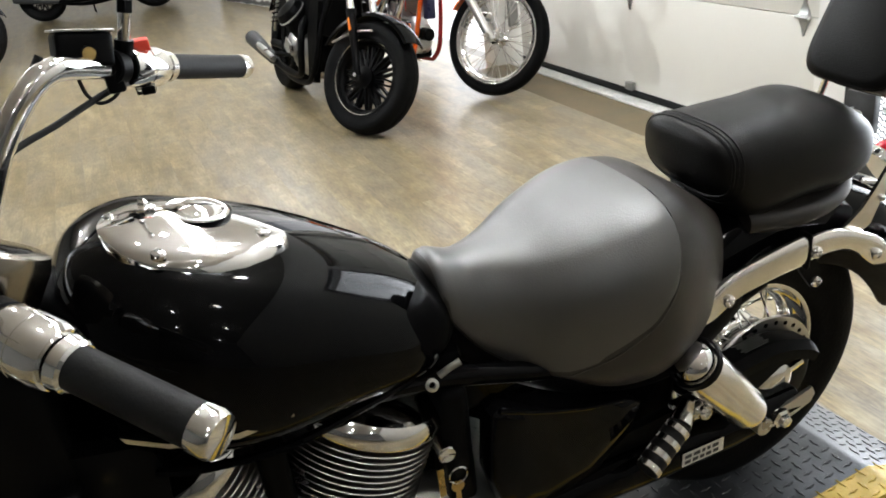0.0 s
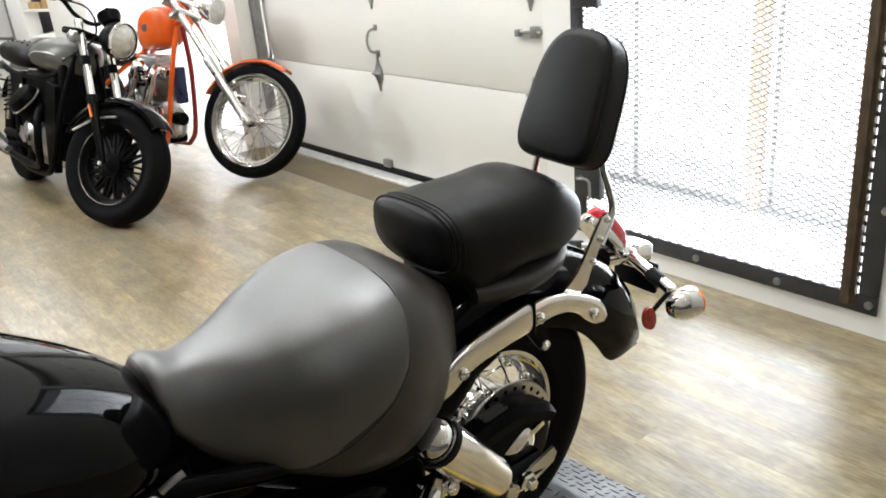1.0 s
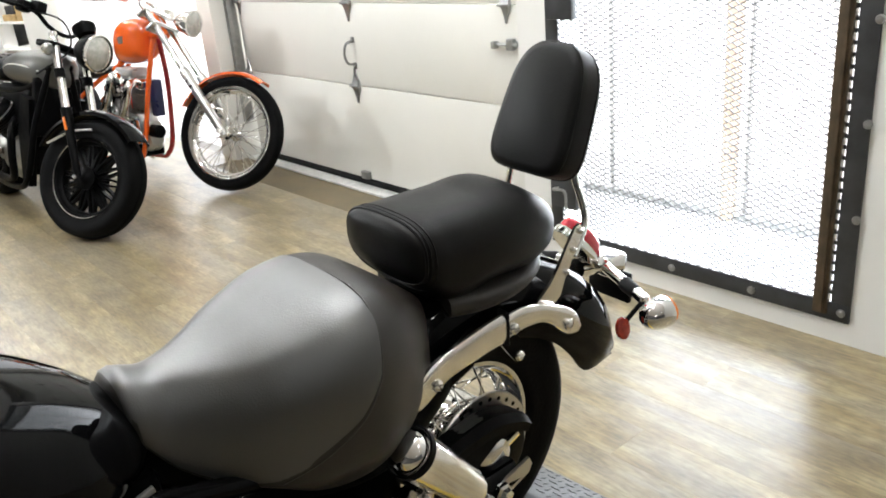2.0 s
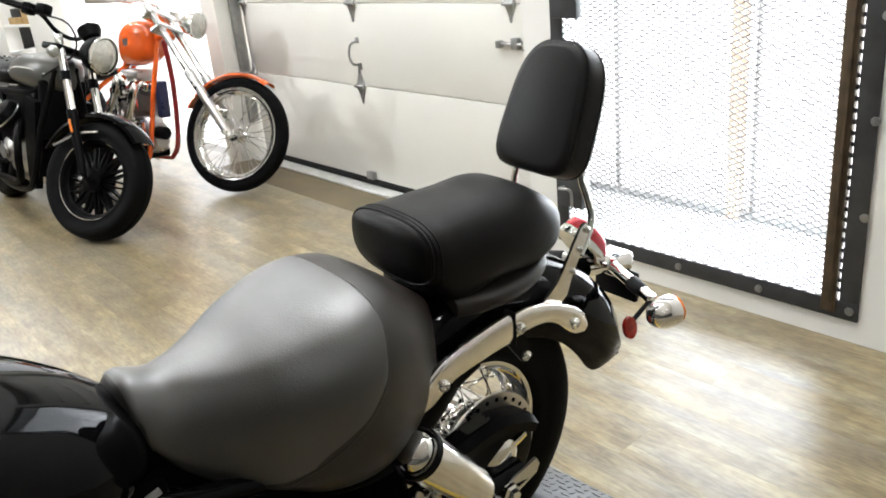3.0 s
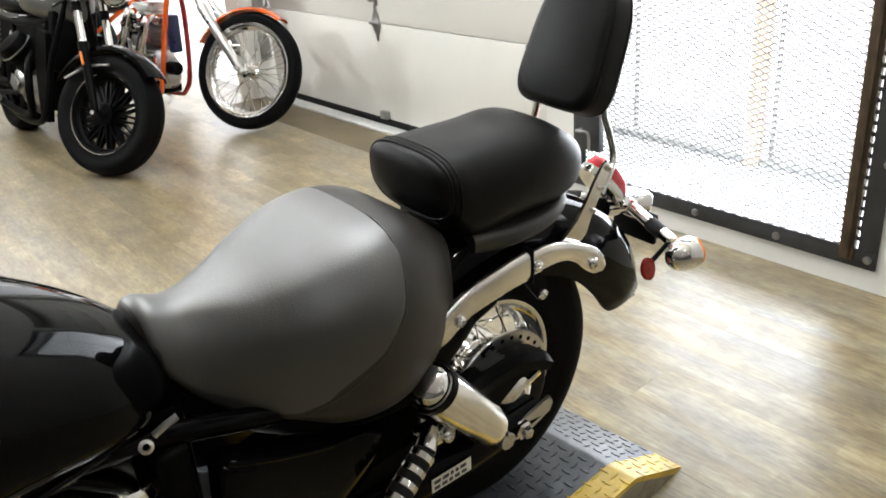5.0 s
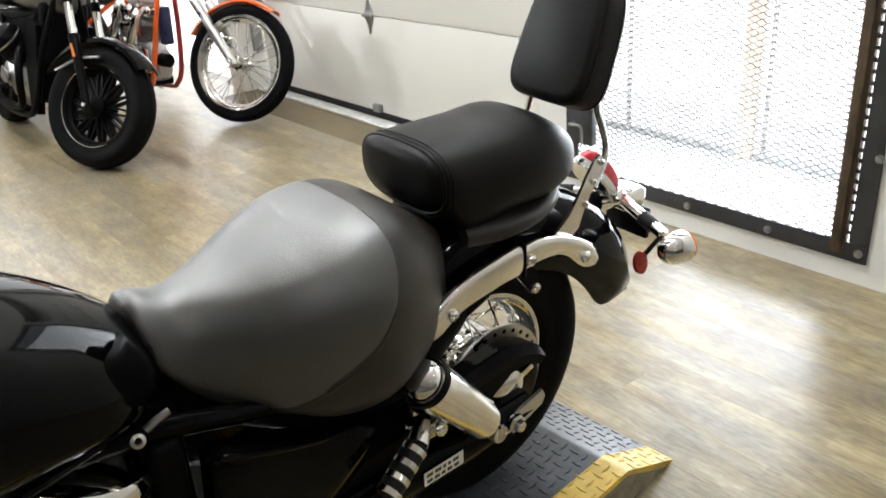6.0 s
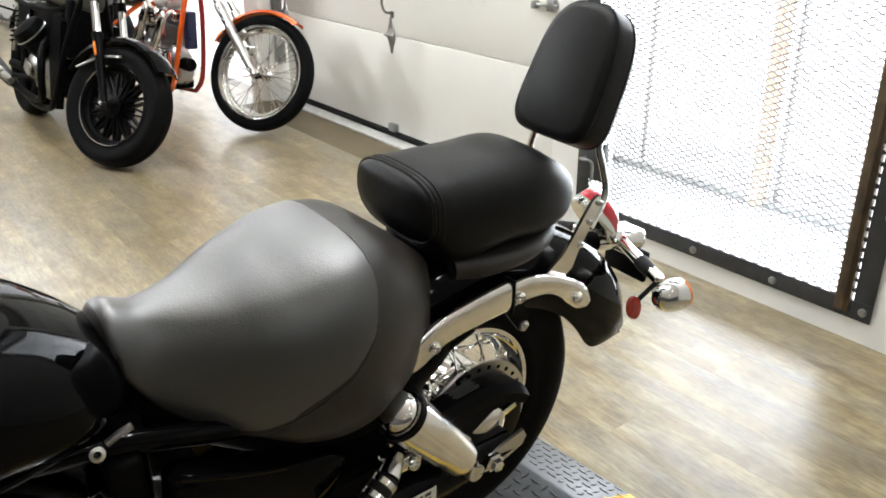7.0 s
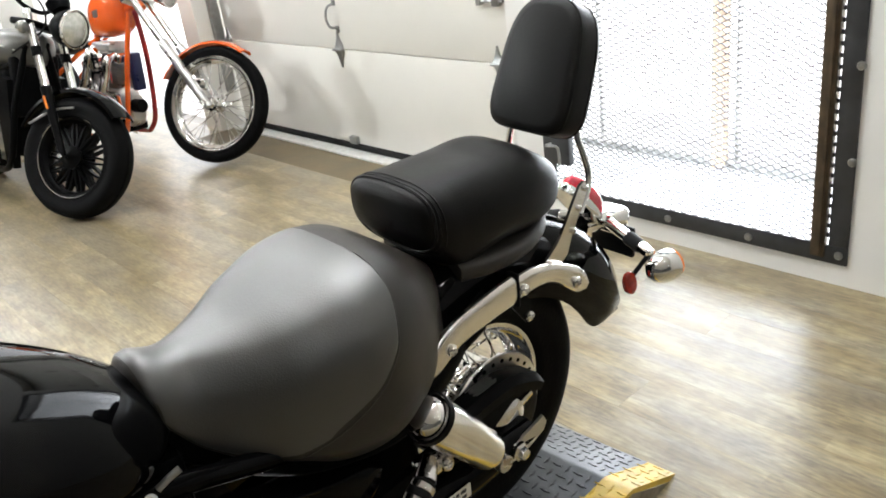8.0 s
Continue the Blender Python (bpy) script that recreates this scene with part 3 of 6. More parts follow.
def body_loft(keys, p=2.5, q=2.3, steps=40, n=40, dish=None):
    """A body whose half width, top and bottom run smoothly along y; keys: (y, half width, top, bottom)."""
    ys, ws, ts, bs = zip(*keys)
    bm, rings = B(), []
    for k in range(steps + 1):
        u = k / steps
        y = ys[0] + (ys[-1] - ys[0]) * u
        rings.append(ring_section(y, max(0.003, spline(ys, ws, y)), spline(ys, ts, y), spline(ys, bs, y), p(y) if callable(p) else p, q(y) if callable(q) else q, n, dish(y) if dish else 0.0))
    return skin(bm, rings)


def top_of(keys, x, y, p=2.5, q=2.3, dish=None):
    ys, ws, ts, bs = zip(*keys)
    w, zt, zb = spline(ys, ws, y), spline(ys, ts, y), spline(ys, bs, y)
    zc, h = (zt + zb) / 2, (zt - zb) / 2
    t = min(0.999, abs(x / w))
    p, q = p(y) if callable(p) else p, q(y) if callable(q) else q
    z = zc + h * (1 - t ** p) ** (1 / q)
    return z - (dish(y) * (1 - min(1, (x / (w * 0.75)) ** 2)) if dish else 0)


def bolt_head(bm, c, axis, r=0.009, h=0.006):
    return lathe(bm, [(r, -0.002), (r, h * 0.5), (r * 0.85, h * 0.8), (r * 0.5, h), (r * 0.45, h * 0.5)], axis_matrix(c, axis), 14)


# ---- the display ramp ----
def display_ramp():
    t = thing("display_ramp", "low black checker-plate display ramp with a yellow edge", "ramp", pose(0.115, 0.524, 0, 0, 0, 4) @ pose(-0.115, -0.524, 0))
    h, yc, yt, xl, xy, xr, y0 = 0.092, 0.338, 0.528, 0.118, 0.046, -0.75, -2.2

    def deck(x0, x1):
        return extrude_yz(B(), [(y0, 0.001), (yt, 0.001), (yt, 0.004), (yc + 0.006, h - 0.001), (yc - 0.006, h), (y0, h)], x0, x1)
    part("deck", deck(xr, xy), CHECKER, t, "black checker plate")
    part("edge_band", deck(xy, xl), YELLOW, t, "worn yellow painted edge")
    part("side_plate", extrude_yz(B(), [(y0, 0.001), (yt - 0.03, 0.001), (yc, h - 0.012), (y0, h - 0.012)], xl, xl + 0.002), RAW_EDGE, t, "scuffed bare steel side")
    # raised lozenges of the checker plate, pairs turned by a right angle
    slope = math.atan2(h, yt - yc)
    verts, faces = {0: [], 1: []}, {0: [], 1: []}

    def lozenge(store, cx, cy, ang, L=0.0150, W=0.0042, H=0.0020):
        v, f = verts[store], faces[store]
        k = len(v)
        ca, sa = math.cos(ang), math.sin(ang)
        pts = [(-L, 0, 0), (0, -W, 0), (L, 0, 0), (0, W, 0), (-L * 0.6, 0, H), (0, -W * 0.45, H), (L * 0.6, 0, H), (0, W * 0.45, H)]
        for a, b, c in pts:
            x, d = cx + a * ca - b * sa, a * sa + b * ca
            if cy < yc:
                v.append((x, cy + d, h + c))
            else:
                y = cy + d * math.cos(slope)
                v.append((x, y, 0.004 + (h - 0.005) * (yt - y) / (yt - yc - 0.006) + c + 0.0006))
        f += [(k, k + 1, k + 5, k + 4), (k + 1, k + 2, k + 6, k + 5), (k + 2, k + 3, k + 7, k + 6), (k + 3, k, k + 4, k + 7), (k + 4, k + 5, k + 6, k + 7)]
    pitch = 0.029
    for i in range(34):
        for j in range(46):
            x, y = xl - 0.010 - i * pitch, yt - 0.012 - j * pitch
            if abs(y - yc) < 0.012:
                continue
            lozenge(1 if x > xy else 0, x, y, 0.0 if (i + j) % 2 else math.pi / 2)
    for store, mat, lab in ((0, CHECKER, "raised black lozenges"), (1, YELLOW, "raised yellow lozenges")):
        me = bpy.data.meshes.new("tread_pattern")
        me.from_pydata(verts[store], [], faces[store])
        me.materials.append(mat)
        tagged(shared("tread_pattern", me, t), lab, kind="stuff")
    return t


display_ramp()

# ---- the cruiser motorcycle ----
cruiser = thing("motorcycle", "gloss black cruiser motorcycle with leather saddle and chrome trim", "motorcycle", pose(-0.1176, 0.0883, -0.0243, 0, 3.0, 0) @ Matrix.Scale(1.07, 4))
AX_Z, GUARD_Z = 0.39, 0.326

TANK = [(-1.08, 0.041, 0.858, 0.797, 0.75), (-1.065, 0.0716, 0.884, 0.7965, 0.70), (-1.02, 0.1353, 0.940, 0.7955, 0.672), (-0.95, 0.180, 0.955, 0.781, 0.658), (-0.87, 0.199, 0.932, 0.758, 0.655), (-0.77, 0.181, 0.8915, 0.743, 0.652), (-0.67, 0.147, 0.834, 0.709, 0.65), (-0.625, 0.1187, 0.801, 0.693, 0.652), (-0.59, 0.0848, 0.768, 0.687, 0.66), (-0.565, 0.0468, 0.743, 0.692, 0.665)]


def tank_shape(y):
    ys, ws, ts, ms, bs = zip(*TANK)
    u = min(1.0, max(0.0, (-0.66 - y) / 0.3))
    return spline(ys, ws, y), spline(ys, ts, y), spline(ys, ms, y), spline(ys, bs, y), 2.35 + 0.45 * u, 2.0 + 0.5 * u


def tank_top(x, y):
    w, zt, zm, zb, p, q = tank_shape(y)
    return zm + (zt - zm) * (1 - min(0.999, abs(x / w)) ** p) ** (1 / q)


def tank_body():
    rings = []
    for k in range(65):
        y = TANK[0][0] + (TANK[-1][0] - TANK[0][0]) * k / 64
        w, zt, zm, zb, p, q = tank_shape(y)
        ring = []
        for i in range(80):
            a = 2 * math.pi * i / 80
            c, sn = math.cos(a), math.sin(a)
            z = zm + (zt - zm) * sn ** (2 / q) if sn > 0 else zm - (zm - zb) * abs(sn)
            ring.append(Vector((w * math.copysign(abs(c) ** (2 / p), c), y, z)))
        rings.append(ring)
    return skin(B(), rings)


tank = part("fuel_tank", tank_body(), GLOSS_BLACK, cruiser, "gloss black teardrop fuel tank", 60)


PLATE_X = 0.045


def tank_console():
    """Chrome teardrop plate on top of the tank, with the round filler cap."""
    out = [(-0.868 + (y + 0.885) * 0.92, w * 0.96) for y, w in [(-1.008, 0.015), (-1.003, 0.034), (-0.988, 0.055), (-0.962, 0.072), (-0.925, 0.080), (-0.888, 0.077), (-0.852, 0.063), (-0.822, 0.043), (-0.80, 0.024), (-0.788, 0.008)]]
    rings = []
    for y, w in out:
        row = []
        for k in range(-10, 11):
            x = PLATE_X * (1 + 0.25 * max(0.0, y + 0.9) / 0.1) + w * k / 10
            z = tank_top(x, y)
            edge = {10: 0.002, 9: 0.0085, 8: 0.0105}.get(abs(k), 0.0115 + 0.003 * (1 - (k / 8) ** 2))
            row.append(Vector((x, y, z + edge)))
        under = [Vector((v.x, v.y, v.z - 0.012)) for v in row[::-1]]
        rings.append(row + under)
    return skin(B(), rings)


part("tank_console", tank_console(), CHROME, tank, "chrome teardrop console plate", 50)
cap_x, cap_y = PLATE_X - 0.028, -0.872
capm = Matrix.Translation((cap_x, cap_y, tank_top(cap_x, cap_y) + 0.0135)) @ Matrix.Rotation(radians(-13), 4, 'X')
part("filler_cap", lathe(B(), [(0.041, -0.006), (0.041, 0.001), (0.039, 0.003), (0.034, 0.0035), (0.031, 0.002), (0.029, 0.0035), (0.018, 0.006), (0.002, 0.007)], capm, 40), CHROME, tank, "round chrome filler cap")
part("cap_groove", lathe(B(), [(0.0432, -0.004), (0.0432, 0.0012), (0.041, 0.0012), (0.041, -0.004)], capm, 40, closed=True), SATIN_BLACK, tank)
for a, b, r in ((0.020, -0.806, 0.0095), (0.066, -0.927, 0.0085), (-0.02, -0.967, 0.006), (-0.045, -0.927, 0.006)):
    a += PLATE_X
    part("console_screw", bolt_head(B(), (a, b, tank_top(a, b) + 0.0115), (0, 0.2, 1), r, 0.007), CHROME, tank)


def tank_badge():
    """A plain winged bar where the maker's mark sits."""
    bm = B()
    pts = [(-1.025, 0.744), (-0.975, 0.742), (-0.90, 0.745), (-0.835, 0.747), (-0.835, 0.742), (-0.90, 0.737), (-0.975, 0.735), (-1.02, 0.738)]
    rings = []
    for dx in (-0.02, 0.0025):
        rings.append([(0.0 + dx + spline([k[0] for k in TANK], [k[1] for k in TANK], y) * 0.985, y, z) for y, z in pts])
    skin(bm, rings)
    return bm


part("badge", tank_badge(), CHROME, tank, "chrome wing-shaped badge bar")
# lower flange seam of the tank
bm = B()
tube(bm, smooth_path([(spline([k[0] for k in TANK], [k[1] for k in TANK], y) * 0.80, y, 0.672) for y in (-1.0, -0.95, -0.85, -0.75, -0.65, -0.58)], 6), 0.006, 8)
part("tank_flange", bm, GLOSS_BLACK, tank)

# saddle
# (y, half width, top, height of the widest line, bottom)
SEAT = [(-0.598, 0.018, 0.755, 0.736, 0.727), (-0.591, 0.043, 0.777, 0.745, 0.719), (-0.578, 0.0625, 0.788, 0.711, 0.700), (-0.562, 0.0665, 0.7845, 0.683, 0.673), (-0.538, 0.0745, 0.775, 0.650, 0.640), (-0.495, 0.099, 0.773, 0.618, 0.607), (-0.44, 0.1348, 0.7785, 0.600, 0.580), (-0.37, 0.1675, 0.7985, 0.609, 0.532), (-0.29, 0.1825, 0.819, 0.628, 0.516), (-0.21, 0.1598, 0.8185, 0.6425, 0.525), (-0.14, 0.1163, 0.772, 0.640, 0.565), (-0.09, 0.068, 0.730, 0.628, 0.60), (-0.055, 0.030, 0.699, 0.613, 0.60)]


def seat_dish(y):
    """The hollow that the rider sits in."""
    return 0.003 * math.exp(-((y + 0.35) / 0.10) ** 2)


def on_saddle(y, a):
    """A point of the saddle's skin at y; the angle runs from its near flank over the top."""
    ys, ws, ts, ms, bs = zip(*SEAT)
    w, zt, zm, zb = max(0.003, spline(ys, ws, y)), spline(ys, ts, y), spline(ys, ms, y), spline(ys, bs, y)
    flat = min(1.0, max(0.0, (y + 0.53) / 0.12))
    c, s = math.cos(a), math.sin(a)
    x = w * math.copysign(abs(c) ** (2 / (2.3 + 1.3 * flat)), c)
    if s > 0:
        z = zm + (zt - zm) * s ** (2 / (2.0 + 1.0 * flat)) - seat_dish(y) * (1 - min(1, (x / (w * 0.75)) ** 2))
    else:
        z = zm - (zm - zb) * abs(s) ** (2 / 2.2)
    return Vector((x, y, z))


def saddle_body():
    y0, y1, rings = SEAT[0][0], SEAT[-1][0], []
    for k in range(81):
        y = y0 + (y1 - y0) * (k / 80) ** 1.15
        rings.append([on_saddle(y, 2 * math.pi * i / 72) for i in range(72)])
    return skin(B(), rings)


saddle = part("saddle", saddle_body(), LEATHER, cruiser, "worn black leather saddle", 60)


def seam(pts, r):
    return tube(B(), smooth_path([on_saddle(y, a) for y, a in pts], 6), r, 6)


half_seam = [(-0.2485, 1.571), (-0.2475, 1.45), (-0.247, 1.31), (-0.2485, 1.04), (-0.253, 0.72), (-0.260, 0.50), (-0.269, 0.31), (-0.286, 0.20), (-0.309, 0.11), (-0.34, 0.06), (-0.38, 0.02), (-0.43, -0.05)]
u_seam = [(y, math.pi - a) for y, a in half_seam[:0:-1]] + half_seam
part("seam", seam(u_seam, 0.0016), LEATHER, saddle)


def top_panel():
    """The upper panel that the seam bounds, in a paler and glossier leather."""
    sy, sa = [y for y, a in half_seam[::-1] if a < 1.4], [a for y, a in half_seam[::-1] if a < 1.4]
    sy, sa = sy[:-2] + [-0.2505, -0.2490], sa[:-2] + [0.9, 1.45]
    rings = []
    for k in range(49):
        y = -0.5955 + (-0.2492 + 0.5955) * (1 - (1 - k / 48) ** 1.6)
        lo = spline(sy, sa, y)
        row = []
        for i in range(41):
            a = lo + (math.pi - 2 * lo) * i / 40
            v = on_saddle(y, a)
            o = v - Vector((0, y, 0.62))
            row.append(v + o.normalized() * (0.0016 if 0 < i < 40 else -0.001))
        under = [v - (v - Vector((0, y, 0.62))).normalized() * 0.0035 for v in row[::-1]]
        rings.append(row + under)
    return skin(B(), rings)


part("top_panel", top_panel(), LEATHER_TOP, saddle, "paler grey-black leather top panel", 60)
# black pan under the saddle
PAN = [(-0.585, 0.030, 0.715, 0.62), (-0.55, 0.050, 0.69, 0.60), (-0.5, 0.080, 0.66, 0.56), (-0.44, 0.118, 0.66, 0.53), (-0.38, 0.135, 0.63, 0.51), (-0.25, 0.15, 0.61, 0.50), (-0.12, 0.13, 0.64, 0.55), (-0.02, 0.10, 0.70, 0.62)]
part("seat_pan", body_loft(PAN, 3, 3, 24, 32), SATIN_BLACK, cruiser, "matt black pan under the saddle")

# passenger pad
PILL = [(-0.1405, 0.052, 0.852, 0.806), (-0.1365, 0.082, 0.867, 0.790), (-0.1150, 0.106, 0.875, 0.762), (-0.0629, 0.115, 0.8765, 0.714), (0.0384, 0.119, 0.873, 0.722), (0.1172, 0.1127, 0.874, 0.715), (0.1791, 0.0938, 0.842, 0.7254), (0.2185, 0.060, 0.815, 0.738), (0.2332, 0.026, 0.798, 0.748)]
pill = part("passenger_pad", body_loft(PILL, 2.9, 2.7, 56, 56), LEATHER_PAD, cruiser, "black stitched vinyl passenger pad", 60)


def hoop(y, r=0.0018):
    ys, ws, ts, bs = zip(*PILL)
    ring = ring_section(y, spline(ys, ws, y) + 0.0006, spline(ys, ts, y) + 0.0006, spline(ys, bs, y) - 0.0006, 2.9, 2.7, 48)
    bm = B()
    rings = []
    for i, v in enumerate(ring):
        d = (v - Vector((0, y, 0.79))).normalized()
        rings.append([v + d * (r * math.cos(a)) + Vector((0, 1, 0)) * (r * math.sin(a)) for a in (0, 1.26, 2.51, 3.77, 5.03)])
    return skin(bm, rings, loop=True)


part("piping", hoop(-0.119, 0.003), LEATHER_PAD, pill)
part("stitching", hoop(-0.104, 0.0013), LEATHER_PAD, pill)
part("stitching", hoop(-0.112, 0.0011), LEATHER_PAD, pill)
UNDER = [(-0.07, 0.10, 0.745, 0.69), (0.0, 0.115, 0.738, 0.685), (0.08, 0.115, 0.735, 0.69), (0.15, 0.09, 0.74, 0.70), (0.19, 0.05, 0.745, 0.71)]
part("pad_base", body_loft(UNDER, 3.2, 3.0, 24, 40), LEATHER, cruiser, "black vinyl skirt under the passenger pad")

# sissy bar with its pad


def backrest_pad():
    rings = []
    n = 44
    tilt = Matrix.Rotation(radians(-24), 4, 'X')
    for k in range(17):
        u = -1 + 2 * k / 16
        e = max(0.0, 1 - abs(u) ** 3.2) ** (1 / 2.6)
        sc = 0.86 + 0.14 * e
        if k in (0, 16):
            sc = 0.80
        ring = []
        for i in range(n):
            a = 2 * math.pi * i / n
            c, s = math.cos(a), math.sin(a)
            p = 4.8 if s < 0 else 3.0
            x = math.copysign(abs(c) ** (2 / p), c)
            z = math.copysign(abs(s) ** (2 / p), s)
            hw = 0.089 - 0.009 * z
            ring.append(tilt @ Vector((x * hw * sc, 0.037 * u, z * (0.12 - 0.081 * (1 - sc)))))
        rings.append([Vector((0.003, 0.268, 0.966)) + v for v in ring])
    return skin(B(), rings)


def backrest_piping(u):
    n, tilt = 44, Matrix.Rotation(radians(-24), 4, 'X')
    e = max(0.0, 1 - abs(u) ** 3.2) ** (1 / 2.6)
    sc, rings = 0.86 + 0.14 * e, []
    for i in range(n):
        a = 2 * math.pi * i / n
        c, s = math.cos(a), math.sin(a)
        p = 4.8 if s < 0 else 3.0
        x, z = math.copysign(abs(c) ** (2 / p), c), math.copysign(abs(s) ** (2 / p), s)
        v = Vector((x * (0.089 - 0.009 * z) * sc, 0.037 * u, z * (0.12 - 0.081 * (1 - sc))))
        o = Vector((v.x, 0, v.z)).normalized()
        rings.append([Vector((0.003, 0.268, 0.966)) + tilt @ (v + o * (0.0022 * math.cos(b)) + Vector((0, 0.0022 * math.sin(b), 0))) for b in (0, 1.26, 2.51, 3.77, 5.03)])
    return skin(B(), rings, loop=True)


rest = part("backrest_pad", backrest_pad(), LEATHER_PAD, cruiser, "black vinyl backrest pad", 60)
for u in (-0.7, 0.55):
    part("piping", backrest_piping(u), LEATHER_PAD, rest)
bm = B()
bar = [(0.114, 0.215, 0.725), (0.108, 0.245, 0.757), (0.101, 0.260, 0.785), (0.09, 0.259, 0.822), (0.077, 0.258, 0.86), (0.066, 0.28, 0.93), (0.06, 0.30, 0.985), (0.04, 0.313, 1.03), (0, 0.318, 1.045)]
tube(bm, smooth_path(bar + [(-x, y, z) for x, y, z in bar[-2::-1]], 5), 0.0065, 12)
part("sissy_bar", bm, CHROME, cruiser, "chrome sissy bar")
for s in (1, -1):
    pts = [(0.100, 0.660), (0.125, 0.674), (0.150, 0.692), (0.172, 0.72), (0.192, 0.751), (0.214, 0.780), (0.226, 0.785), (0.237, 0.770), (0.212, 0.731), (0.188, 0.69), (0.176, 0.660), (0.150, 0.645)]
    part("side_plate", extrude_yz(B(), pts, s * 0.112, s * 0.118), POLISHED, cruiser, "chrome sissy bar side plate", 20)
    for y, z in ((0.190, 0.702), (0.208, 0.740), (0.226, 0.772)):
        part("plate_bolt", bolt_head(B(), (s * 0.118, y, z), (s, 0, 0), 0.006), CHROME, cruiser)

# rear mudguard


def fender():
    n = 72
    rings = []
    for k in range(n + 1):
        a = radians(128 - (128 - 15.0) * k / n)
        deg = math.degrees(a)
        edge = spline([15.0, 16.0, 17.5, 20.5, 24, 30, 51, 60, 79, 128], [0.398, 0.375, 0.347, 0.316, 0.299, 0.290, 0.288, 0.288, 0.290, 0.33], deg)
        crown = spline([15.0, 16.0, 18, 21.5, 40, 70, 128], [0.406, 0.422, 0.434, 0.440, 0.443, 0.428, 0.40], deg)
        prof = [(0.100, edge), (0.1005, edge + (crown - edge) * 0.35), (0.094, edge + (crown - edge) * 0.72), (0.072, crown - 0.012), (0.038, crown - 0.002), (0, crown)]
        taper = spline([15.0, 18.5, 24, 40, 128], [0.78, 0.89, 0.96, 1.0, 1.0], deg)
        prof = [(x * taper, r) for x, r in prof]
        prof = prof + [(-x, r) for x, r in prof[-2::-1]]
        inner = [(x * 0.965, r - (0.003 if 0 < i < len(prof) - 1 else 0)) for i, (x, r) in enumerate(prof)][::-1]
        rings.append([Vector((x, r * math.cos(a), GUARD_Z + r * math.sin(a))) for x, r in prof + inner])
    return skin(B(), rings)


part("rear_fender", fender(), GLOSS_BLACK, cruiser, "gloss black rear mudguard", 50)


def rail(pts, x, thick):
    """A flat rounded bar along y-z points, each with its half height."""
    path = smooth_path([(x, y, z) for y, z, h in pts], 6)
    hs = smooth_path([(h, 0, 0) for y, z, h in pts], 6)
    rings = []
    for (p, side, up), h in zip(frames_along(path), hs):
        ring = []
        for i in range(18):
            a = 2 * math.pi * i / 18
            c, s = math.cos(a), math.sin(a)
            ring.append(p + Vector((1, 0, 0)) * (thick * math.copysign(abs(c) ** 0.6, c)) + up * (h.x * math.copysign(abs(s) ** 0.75, s)))
        rings.append(ring)
    return skin(B(), rings)


for s in (1, -1):
    part("fender_strut", rail([(-0.215, 0.570, 0.020), (-0.185, 0.600, 0.022), (-0.150, 0.625, 0.0235), (-0.112, 0.643, 0.0245), (-0.04, 0.655, 0.026), (0.0, 0.659, 0.027), (0.018, 0.660, 0.027)], s * 0.128, 0.009), POLISHED, cruiser, "chrome fender strut")
    part("fender_strut", rail([(0.024, 0.662, 0.022), (0.06, 0.664, 0.0205), (0.105, 0.656, 0.017), (0.14, 0.640, 0.018), (0.170, 0.619, 0.022), (0.192, 0.600, 0.020), (0.206, 0.588, 0.010)], s * 0.131, 0.008), POLISHED, cruiser, "chrome fender strut end")
    for x, y, z in ((0.1365, -0.140, 0.624), (0.139, 0.032, 0.658), (0.139, 0.172, 0.611), (0.104, 0.080, 0.570)):
        part("strut_bolt", bolt_head(B(), (s * x, y, z), (s, 0, 0), 0.0105, 0.008), CHROME, cruiser)
    part("strut_joint", box(B(), (s * 0.126 - 0.012, 0.0175, 0.628), (s * 0.126 + 0.013, 0.0245, 0.692), 0.003), SATIN_BLACK, cruiser)
    part("guard_bracket", extrude_yz(B(), [(0.02, 0.635), (0.07, 0.628), (0.092, 0.585), (0.09, 0.56), (0.074, 0.558), (0.05, 0.59)], s * 0.098, s * 0.104), SATIN_BLACK, cruiser, "black mudguard bracket")

# rear lamp, signals, number-plate bracket
LAMP = Matrix.Translation((0, 0.366, 0.668)) @ Matrix.Rotation(radians(-49), 4, 'X')
tail = part("tail_lamp", lathe(B(), [(0.040, -0.020), (0.041, -0.012), (0.039, -0.002), (0.034, 0.0)], LAMP @ Matrix.Diagonal((0.95, 2.0, 1, 1)), 36), CHROME, cruiser, "chrome rear lamp base")
part("lens", lathe(B(), [(0.037, -0.002), (0.037, 0.008), (0.033, 0.022), (0.022, 0.032), (0.010, 0.036), (0.001, 0.037)], LAMP @ Matrix.Diagonal((0.92, 2.0, 1, 1)), 36), RED_LENS, tail, "bright red lamp lens", 60)
bm = B()
box(bm, (-0.035, 0.425, 0.572), (0.035, 0.492, 0.618), 0.014, seg=3)
rod(bm, (0, 0.36, 0.612), (0, 0.44, 0.60), 0.022, n=16)
part("lamp_bracket", bm, CHROME, cruiser, "chrome rear lamp bracket")
part("plate_bracket", box(B(), (-0.07, 0.487, 0.495), (0.042, 0.50, 0.565), 0.004), SATIN_BLACK, cruiser, "black number plate bracket")
bm = B()
box(bm, (0.03, 0.425, 0.545), (0.06, 0.45, 0.575), 0.005)
